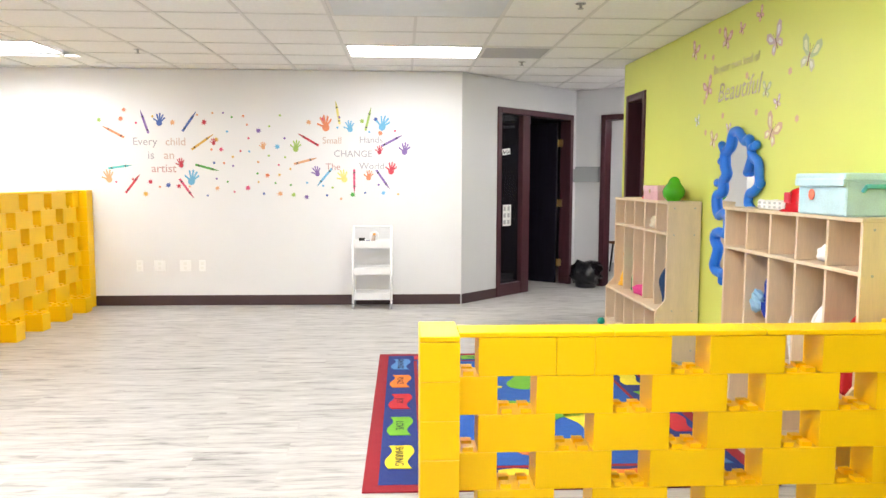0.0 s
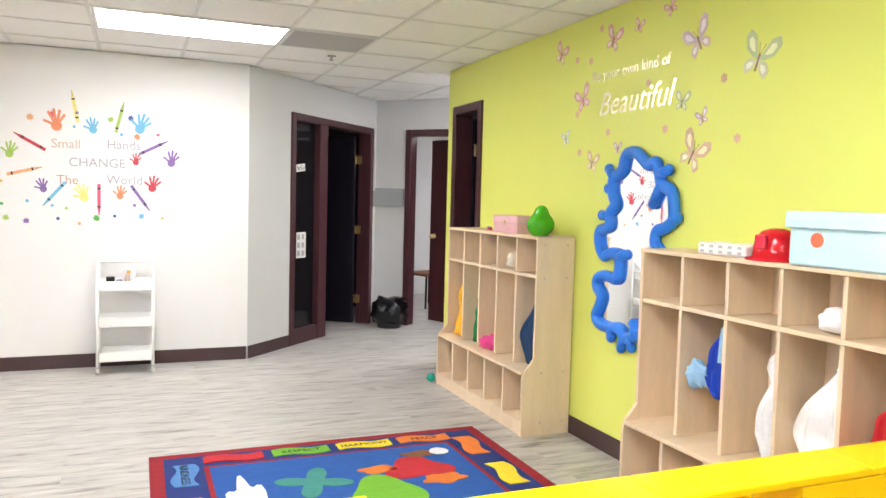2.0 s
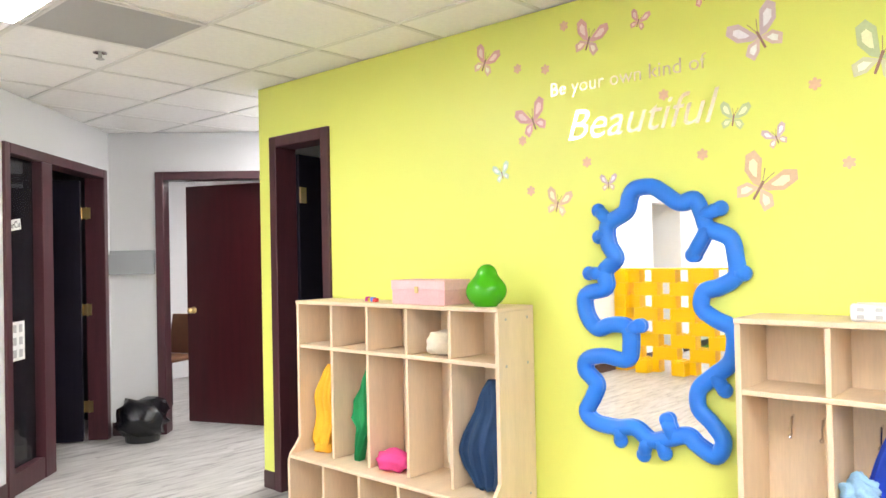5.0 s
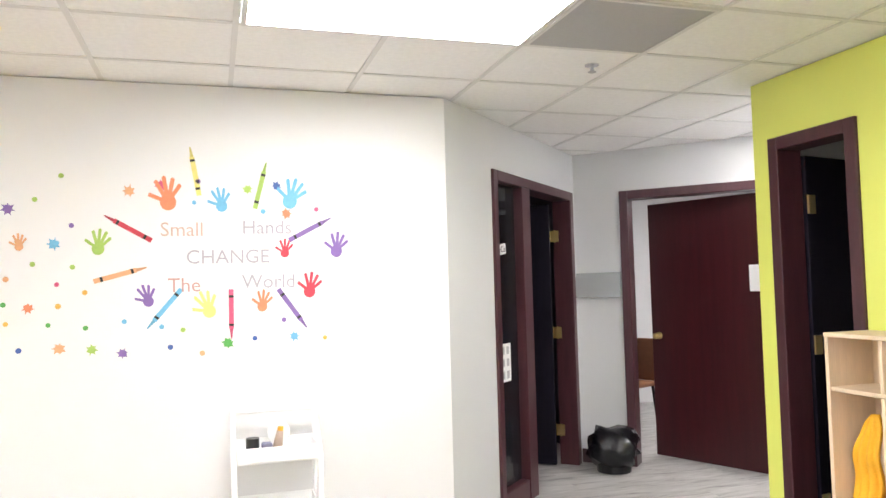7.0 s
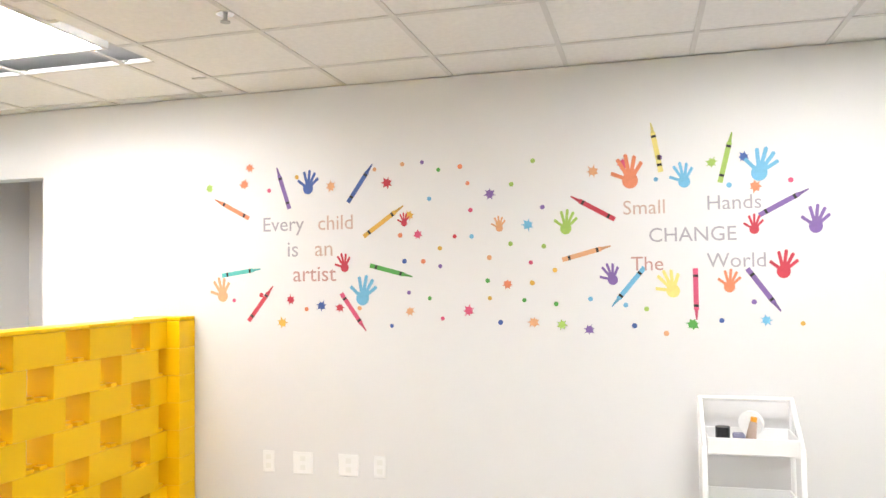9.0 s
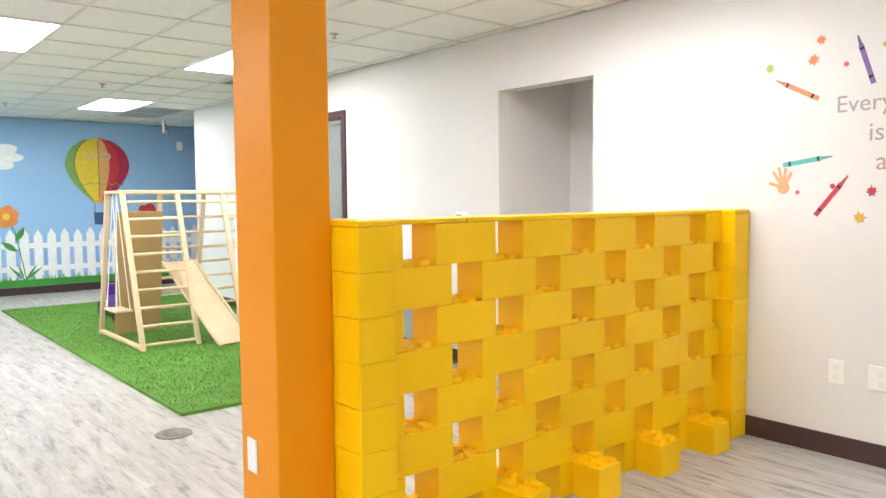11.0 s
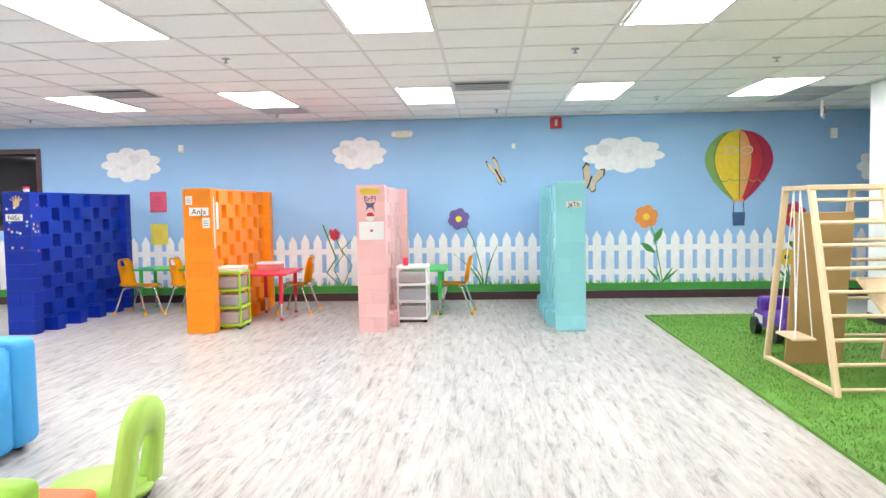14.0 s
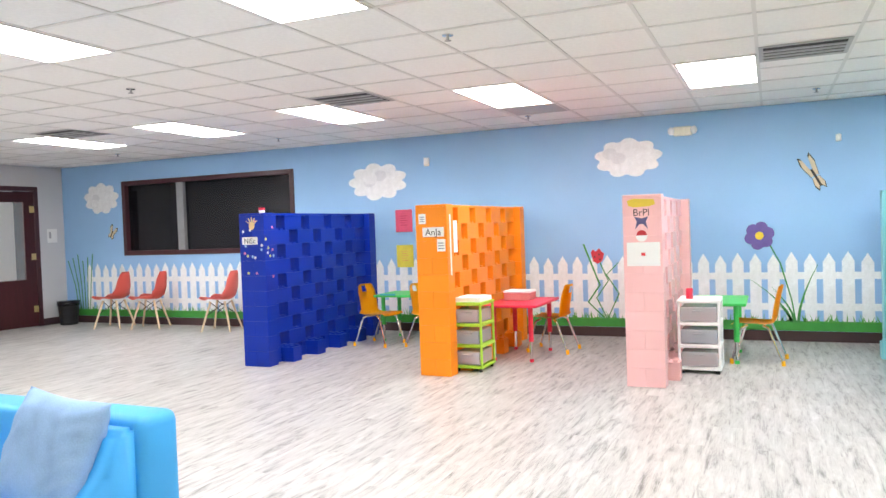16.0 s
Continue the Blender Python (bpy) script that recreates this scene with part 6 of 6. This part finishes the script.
def school_chair():
    """Faces its own +x: a moulded seat and back on splayed chrome legs."""
    e = thing("school_chair", "amber yellow plastic child's chair with chrome legs", "chair", "amber chairs")
    bm = bmesh.new()
    rows = []
    prof = [(0.17, 0.305), (0.15, 0.322), (0.05, 0.318), (-0.08, 0.312), (-0.14, 0.325), (-0.165, 0.37), (-0.175, 0.44), (-0.195, 0.54), (-0.21, 0.60), (-0.215, 0.62)]
    for i, (x, z) in enumerate(prof):
        half = 0.165 if i < 5 else (0.14 if i < 8 else 0.12 - 0.03 * (i - 8))
        row = []
        for j in range(9):
            t = j / 8 * 2 - 1
            bow = 0.02 * t * t
            row.append(bm.verts.new((x + (bow * 1.6 if i >= 5 else 0), half * t, z + (bow * 0.5 if i < 5 else 0))))
        rows.append(row)
    for i in range(len(rows) - 1):
        for j in range(8):
            if i == 7 and 2 < j < 5:
                continue
            bm.faces.new((rows[i][j], rows[i][j + 1], rows[i + 1][j + 1], rows[i + 1][j]))
    g = bmesh.ops.solidify(bm, geom=bm.faces[:], thickness=0.009)
    bmesh.ops.recalc_face_normals(bm, faces=bm.faces)
    smooth(part("shell", bm, "amber", e))
    for sx in (-1, 1):
        for sy in (-1, 1):
            foot = (sx * 0.19 - 0.02, sy * 0.165, 0.015)
            l = part("leg", tube([(sx * 0.06 - 0.01, sy * 0.12, 0.305), (sx * 0.10 - 0.01, sy * 0.145, 0.285), foot], 0.010, n=8), "chrome", e)
            part("foot_cap", rod((foot[0] - .004, foot[1], 0), (foot[0], foot[1], 0.04), 0.015, n=10), "amber", l)
    part("stretcher", tube([(-0.07, -0.12, 0.30), (-0.07, 0.12, 0.30)], 0.009), "chrome", e)
    return e

c0 = school_chair()
c0.matrix_basis = pose(-12.80, -6.46, 0, 0, 0, -95) @ Matrix.Scale(1.14, 4)
for x, y, r in ((-12.62, -4.46, -95), (-12.80, -8.50, 82), (-12.85, -7.86, 82)):
    copy_thing(c0, pose(x, y, 0, 0, 0, r))

CLEAR = glass("frosted_drawer", (0.62, 0.64, 0.66), 0.25, 0.55)

def drawer_tower(label, at, mat, w=0.33, d=0.36, h=0.64, wheels=False):
    e = thing("drawer_tower", label, "storage drawers", at=at)
    t = 0.022
    for sx in (-1, 1):
        for sy in (-1, 1):
            part("post", box((sx * (d / 2) - t / 2, sy * (w / 2) - t / 2, 0.03), (sx * (d / 2) + t / 2, sy * (w / 2) + t / 2, h), 0.006), mat, e)
    for k in range(4):
        z = 0.03 + k * (h - 0.06) / 3
        part("shelf", box((-d / 2 - t / 2, -w / 2 - t / 2 - 0.003, z), (d / 2 + t / 2, w / 2 + t / 2 + 0.003, z + 0.03), 0.006), mat, e)
    rng = random.Random(4)
    for k in range(3):
        z = 0.065 + k * (h - 0.06) / 3
        dr = part("drawer", box((-d / 2 + 0.01, -w / 2 + 0.014, z), (d / 2 + 0.012, w / 2 - 0.014, z + 0.125), 0.008), CLEAR, e, "translucent drawer")
        part("drawer_handle", box((d / 2 + 0.012, -0.05, z + 0.085), (d / 2 + 0.026, 0.05, z + 0.10), 0.004), CLEAR, dr)
        part("contents", box((-d / 2 + 0.03, -w / 2 + 0.03, z + 0.008), (d / 2 - 0.02, w / 2 - 0.03, z + 0.05 + 0.03 * (k % 2)), 0.01), paint(*rng.choice(((.5, .1, .12), (.12, .2, .4), (.4, .4, .35)))), dr)
    for sx in (-1, 1):
        for sy in (-1, 1):
            part("foot", rod((sx * (d / 2 - .02), sy * (w / 2 - .02), 0), (sx * (d / 2 - .02), sy * (w / 2 - .02), 0.032), 0.018, n=10), "black", e)
    return e

drawer_tower("lime green three-drawer storage tower with clear drawers", (-11.68, -6.89, 0), "lime", w=0.26, d=0.33)
drawer_tower("white three-drawer storage tower with clear drawers", (-12.08, -4.90, 0), "white_p")
e = thing("paper_box", "flat white box on the lime drawer tower", "box", at=(-11.68, -6.89, 0.64))
part("body", box((-0.15, -0.12, 0), (0.15, 0.13, 0.045), 0.004), "paper", e)
e = thing("pencil_box", "clear pink-tinted pencil box on the red table", "box", at=(-12.58, -6.72, 0.56))
part("body", box((-0.11, -0.14, 0), (0.11, 0.14, 0.08), 0.008), paint(.62, .25, .24), e)
part("lid", box((-0.115, -0.145, 0.078), (0.115, 0.145, 0.10), 0.006), "white_p", e)
e = thing("red_bottle", "red plastic bottle by the pink partition", "bottle", at=(-11.95, -5.06, 0.64))
e.location = (-12.0, -4.98, 0.64)
smooth(part("body", rod((0, 0, 0), (0, 0, 0.09), 0.03, n=14), "red", e))
e = thing("table_toys", "teal marker lying on the green table", "marker", at=(-12.9, -8.45, 0.56))
part("barrel", rod((0, -0.1, 0.012), (0, 0.1, 0.012), 0.012, n=10), paint(.05, .4, .42), e)

# red shell chairs with wooden dowel legs, along the mural wall
def shell_chair():
    e = thing("shell_chair", "coral red moulded shell chair with beech dowel legs", "chair", "red shell chairs")
    bm = bmesh.new()
    rows = []
    prof = [(0.22, 0.40), (0.18, 0.42), (0.02, 0.405), (-0.12, 0.41), (-0.19, 0.46), (-0.22, 0.56), (-0.24, 0.68), (-0.25, 0.76), (-0.25, 0.79)]
    for i, (x, z) in enumerate(prof):
        half = (0.19, 0.215, 0.225, 0.22, 0.21, 0.19, 0.155, 0.10, 0.05)[i]
        row = []
        for j in range(11):
            t = j / 10 * 2 - 1
            row.append(bm.verts.new((x + (0.07 * t * t if i >= 4 else 0), half * t, z + (0.05 * t * t if i < 5 else 0))))
        rows.append(row)
    for a, b in zip(rows, rows[1:]):
        for j in range(10):
            bm.faces.new((a[j], a[j + 1], b[j + 1], b[j]))
    bmesh.ops.solidify(bm, geom=bm.faces[:], thickness=0.012)
    bmesh.ops.recalc_face_normals(bm, faces=bm.faces)
    smooth(part("shell", bm, "coral", e))
    for sx in (-1, 1):
        for sy in (-1, 1):
            part("leg", rod((sx * 0.10, sy * 0.10, 0.39), (sx * 0.20, sy * 0.19, 0), 0.016, n=10, r2=0.012), "wood", e)
            part("brace", rod((sx * 0.15, sy * 0.145, 0.20), (-sx * 0.10, sy * 0.10, 0.38), 0.005, n=6), "black", e)
    return e

s0 = shell_chair()
s0.matrix_basis = pose(-13.46, -13.42, 0, 0, 0, -75) @ Matrix.Scale(1.06, 4)
for x, y, r in ((-13.50, -12.74, -68), (-13.50, -11.42, -75)):
    copy_thing(s0, pose(x, y, 0, 0, 0, r))
e = thing("waste_bin", "black plastic waste bin in the corner", "waste bin", at=(-13.64, -14.60, 0))
part("body", rod((0, 0, 0), (0, 0, 0.36), 0.13, n=20, r2=0.16), "black", e)
smooth(part("liner", rod((0, 0, 0.30), (0, 0, 0.375), 0.165, n=20, r2=0.168), "bag", e))

# brown chair glimpsed in the lit office
e = thing("office_chair", "brown wooden chair in the lit office", "chair", at=(2.70, 2.70, 0), turn=200)
smooth(part("seat", box((-0.22, -0.22, 0.42), (0.22, 0.22, 0.46), 0.015, 2), paint(.20, .08, .035), e))
smooth(part("backrest", put(box((-0.02, -0.2, 0), (0.015, 0.2, 0.42), 0.012, 2), pose(-0.22, 0, 0.46, 0, -10)), paint(.20, .08, .035), e))
for sx in (-1, 1):
    for sy in (-1, 1):
        part("leg", rod((sx * 0.17, sy * 0.17, 0.42), (sx * 0.20, sy * 0.20, 0), 0.014, n=8), "black", e)

# ---------------------------------------------------------------- sofa and floor chairs
def sofa():
    e = thing("child_sofa", "bright blue upholstered child's sofa", "sofa")
    S = material("blue_vinyl", (0.035, 0.33, 0.72), 0.5, vary=0.06, scale=3, fine=200, bump=0.08)
    y1, y0 = -6.60, -8.08
    smooth(part("back", put(box((-7.56, y0, 0.03), (-7.33, y1, 0.63), 0.05, 3), Matrix()), S, e))
    smooth(part("seat", box((-7.34, y0 + 0.02, 0.03), (-6.84, y1 - 0.01, 0.32), 0.045, 3), S, e))
    bm = bmesh.new()
    pr = [(-7.335, 0.05), (-7.335, 0.605), (-7.25, 0.59), (-7.18, 0.45), (-7.08, 0.35), (-6.86, 0.33), (-6.84, 0.05)]
    a = [bm.verts.new((x, y1 - 0.012, z)) for x, z in pr]
    b = [bm.verts.new((x, y1 - 0.17, z)) for x, z in pr]
    bm.faces.new(a)
    bm.faces.new(b[::-1])
    for i in range(len(a)):
        j = (i + 1) % len(a)
        bm.faces.new((a[i], b[i], b[j], a[j]))
    bmesh.ops.recalc_face_normals(bm, faces=bm.faces)
    bmesh.ops.bevel(bm, geom=[ed for ed in bm.edges], offset=0.02, segments=2, affect="EDGES")
    smooth(part("arm", bm, S, e))
    for x in (-7.48, -6.92):
        for y in (y0 + .1, y1 - .1):
            part("foot", rod((x, y, 0), (x, y, 0.035), 0.025, n=12), "black", e)
    p = thing("cushion", "pale blue wrinkled cotton cushion on the sofa", "cushion")
    bm = bmesh.new()
    N = 30
    grid = {}
    for side in (-1, 1):
        for i in range(N + 1):
            for j in range(N + 1):
                u, v = i / N * 2 - 1, j / N * 2 - 1
                edge = max(abs(u), abs(v))
                if edge > 0.999 and side == 1:
                    grid[side, i, j] = grid[-1, i, j]
                    continue
                th = 0.085 * (1 - u ** 4) ** 0.6 * (1 - v ** 4) ** 0.6
                pin = 1 - 0.07 * (1 - (u * v) ** 2) * edge ** 3
                wr = 0.007 * math.sin(16 * v + 6 * u * v + 3 * math.sin(5 * u)) * (abs(u) ** 1.5) + 0.005 * math.sin(13 * u + 4 * v)
                grid[side, i, j] = bm.verts.new((u * 0.20 * pin, side * (th + wr * (th / 0.085)), v * 0.20 * pin))
        for i in range(N):
            for j in range(N):
                q = [grid[side, i, j], grid[side, i + 1, j], grid[side, i + 1, j + 1], grid[side, i, j + 1]]
                bm.faces.new(q if side < 0 else q[::-1])
    bmesh.ops.recalc_face_normals(bm, faces=bm.faces)
    bm.transform(pose(-7.18, -6.90, 0.52, -20, 6, 90) @ Matrix.Scale(1.12, 4) )
    smooth(part("cover", bm, cloth(.24, .38, .60), p))

sofa()

def floor_chair():
    e = thing("floor_chair", "lime green padded floor chair with an arched back", "floor chair", at=(-6.75, -5.68, 0), turn=-10)
    e.scale = (0.86, 0.86, 0.86)
    S = material("lime_vinyl", (0.45, 0.72, 0.14), 0.5, vary=0.05, scale=3, fine=200, bump=0.06)
    bm = rod((0, -0.20, 0.012), (0, -0.20, 0.10), 0.27, n=40)
    bmesh.ops.bevel(bm, geom=[ed for ed in bm.edges if ed.calc_face_angle(0) > 1], offset=0.03, segments=3, affect="EDGES")
    smooth(part("seat", bm, S, e))
    part("base", rod((0, -0.20, 0), (0, -0.20, 0.014), 0.25, n=32), "black", e)
    outer, inner = [], []
    for i in range(25):
        a = math.pi * i / 24
        outer.append((0.19 * math.cos(a), 0.30 + 0.20 * math.sin(a)))
        inner.append((0.085 * math.cos(a), 0.22 + 0.085 * math.sin(a)))
    out = [(0.22, 0.0)] + outer + [(-0.22, 0.0)]
    inn = [(0.085, 0.0)] + inner + [(-0.085, 0.0)]
    bm = bmesh.new()
    fr, bk = [], []
    for y, store in ((-0.045, fr), (0.045, bk)):
        store.append([bm.verts.new((x, y, z)) for x, z in out])
        store.append([bm.verts.new((x, y, z)) for x, z in inn])
    for (o, i_), flip in ((fr, 0), (bk, 1)):
        for k in range(len(o) - 1):
            q = (o[k], o[k + 1], i_[k + 1], i_[k])
            bm.faces.new(q[::-1] if flip else q)
    for s in (0, 1):
        for k in range(len(fr[s]) - 1):
            bm.faces.new((fr[s][k], fr[s][k + 1], bk[s][k + 1], bk[s][k]))
    bmesh.ops.recalc_face_normals(bm, faces=bm.faces)
    sharp = [ed for ed in bm.edges if len(ed.link_faces) == 2 and ed.calc_face_angle(0) > 1]
    bmesh.ops.bevel(bm, geom=sharp, offset=0.02, segments=3, affect="EDGES")
    bm.transform(pose(0.0, 0.02, 0.07, -8, 0, 8))
    smooth(part("backrest", bm, S, e))
    part("label_tag", box((-0.26, -0.02, 0.03), (-0.22, 0.03, 0.034)), "paper", e, "white label tag")

floor_chair()
e = thing("cube_chair", "lime and orange foam cube chair", "foam chair", at=(-6.02, -5.55, 0))
OV = material("orange_vinyl", (0.72, 0.16, 0.04), 0.5, vary=0.05, scale=3, fine=200, bump=0.06)
LV2 = material("leaf_vinyl", (0.30, 0.58, 0.05), 0.5, vary=0.05, scale=3, fine=200, bump=0.06)
smooth(part("seat", box((-0.20, -0.45, 0), (0.20, 0.0, 0.27), 0.03, 3), OV, e))
smooth(part("backrest", box((0.205, -0.45, 0), (0.33, 0.03, 0.46), 0.03, 3), LV2, e))

# ---------------------------------------------------------------- labels and stickers on the partitions
def card(name, label, x, y, z, w, h, mat="paper", words="", size=0.05, face="front", bars=0):
    """A flat card on a partition's end (facing +x) or flank (facing +y)."""
    e = thing(name, label, "sticker")
    e.matrix_basis = pose(x, y, z, 0, 0, 90 if face == "front" else 180)
    part("card", sheet([(-w / 2, -h / 2), (w / 2, -h / 2), (w / 2, h / 2), (-w / 2, h / 2)], 0.0012), mat, e)
    if words:
        text_part(words, size, "black", e, (0, -0.0022, -size * 0.35))
    for k in range(bars):
        part("bar", sheet([(-w * .35, h * (-.3 + .22 * k)), (w * .3, h * (-.3 + .22 * k)), (w * .3, h * (-.22 + .22 * k)), (-w * .35, h * (-.22 + .22 * k))], 0.002), paint(.2, .2, .25), e)
    return e

FX = -11.254
card("name_label", "white name label on the aqua partition", FX, -3.15, 1.31, 0.155, 0.062, words="JaTh", size=0.068)
card("name_label", "white name label on the orange partition", FX, -7.085, 1.30, 0.21, 0.085, words="AnJa", size=0.085)
card("picture_card", "small black and white picture card", FX, -7.19, 1.42, 0.07, 0.09, bars=3)
card("picture_card", "small black and white picture card", FX, -7.01, 1.18, 0.08, 0.11, bars=3)
card("name_label", "white name label on the blue partition", FX, -9.11, 1.27, 0.19, 0.075, words="NiSc", size=0.075)
card("name_label", "pink name label on the pink partition", FX, -5.26, 1.405, 0.17, 0.07, mat="pink_b", words="BrPl", size=0.078)
card("drawing_sheet", "white drawing sheet with a small red mark", FX, -5.25, 1.07, 0.26, 0.19)
e = card("sticker_dot", "small red mark on a drawing", FX + 0.0015, -5.25, 1.07, 0.03, 0.025, mat=paint(.6, .03, .03))
e = thing("cartoon_sticker", "plain yellow and dark sticker shapes", "sticker")
e.matrix_basis = pose(FX, -5.26, 1.48, 0, 0, 90)
part("banner", sheet([(-.10, -.02), (-.06, -.035), (.06, -.03), (.11, -.015), (.10, .025), (.02, .03), (-.06, .035), (-.11, .02)], 0.0012), paint(.70, .52, .05), e)
part("shape", sheet([(-.05, -.21), (-.015, -.17), (.015, -.17), (.05, -.21), (.035, -.15), (.055, -.11), (.0, -.125), (-.055, -.11), (-.035, -.15)], 0.0012), paint(.10, .09, .2), e)
part("disc", sheet([(.045 * math.cos(t / 20 * 6.283), -.265 + .045 * math.sin(t / 20 * 6.283)) for t in range(20)], 0.0012), "paper", e)
part("disc_top", sheet([(.042 * math.cos(t / 10 * 3.1416), -.26 + .042 * math.sin(t / 10 * 3.1416)) for t in range(11)], 0.002), paint(.6, .03, .04), e)
for k, (x, z, w, h) in enumerate(((-11.33, 1.18, 0.03, 0.55), (-11.62, 1.25, 0.10, 0.30))):
    card("paper_strip", "white paper strip on the orange partition", x, -6.951 if k == 0 else -7.027, z, w, h, face="flank")
rng = random.Random(12)
for k in range(22):
    z, y = rng.uniform(0.9, 1.48), rng.uniform(-9.21, -8.96)
    c = rng.choice(((.75, .75, .8), (.3, .5, .75), (.65, .2, .35), (.7, .7, .2)))
    e = thing("star_sticker", "tiny bright sticker on the blue partition", "sticker", "tiny stickers")
    flank = k % 3 == 0
    e.matrix_basis = pose(FX, y, z, 0, rng.uniform(0, 90), 90) if not flank else pose(rng.uniform(-11.40, -11.27), -8.932, z, 0, rng.uniform(0, 90), 180)
    part("shape", sheet(outline_blob(5, .014, .014, 20, .25), 0.0012), paint(*c), e)
for y, z, s in ((-9.08, 1.42, 1.0),):
    e = thing("handprint_sticker", "tan paper handprint on the blue partition", "sticker")
    e.matrix_basis = pose(FX, y, z, 0, 8, 90)
    part("palm", sheet([(0.035 * math.cos(t / 14 * 6.283), 0.04 * math.sin(t / 14 * 6.283)) for t in range(14)], 0.0012), paint(.7, .5, .25), e)
    for k in range(5):
        a = math.radians(-60 + 26 * k)
        part("finger", sheet([(math.sin(a) * .03 - .008, math.cos(a) * .03), (math.sin(a) * .03 + .008, math.cos(a) * .03), (math.sin(a) * .085 + .006, math.cos(a) * .085), (math.sin(a) * .085 - .006, math.cos(a) * .085)], 0.0016), paint(.7, .5, .25), e)
e = thing("cap_toy", "small red and white pot on the blue partition", "pot", at=(-11.35, -9.02, 10 * U + 0.022))
part("pot", rod((0, 0, 0), (0, 0, 0.03), 0.03, n=14), "white_p", e)
part("lid", rod((0, 0, 0.03), (0, 0, 0.055), 0.032, n=14), "red", e)
e = thing("wall_notice", "white notice with grey bars by the far door", "notice")
e.matrix_basis = pose(-13.655, YS + 0.001, 1.42, 0, 0, 180)
part("sheet", sheet([(-.09, -.11), (.09, -.11), (.09, .11), (-.09, .11)], 0.002), "paper", e)
part("bar", sheet([(-.06, -.04), (-.02, -.04), (-.02, .06), (-.06, .06)], 0.0028), "vent", e)
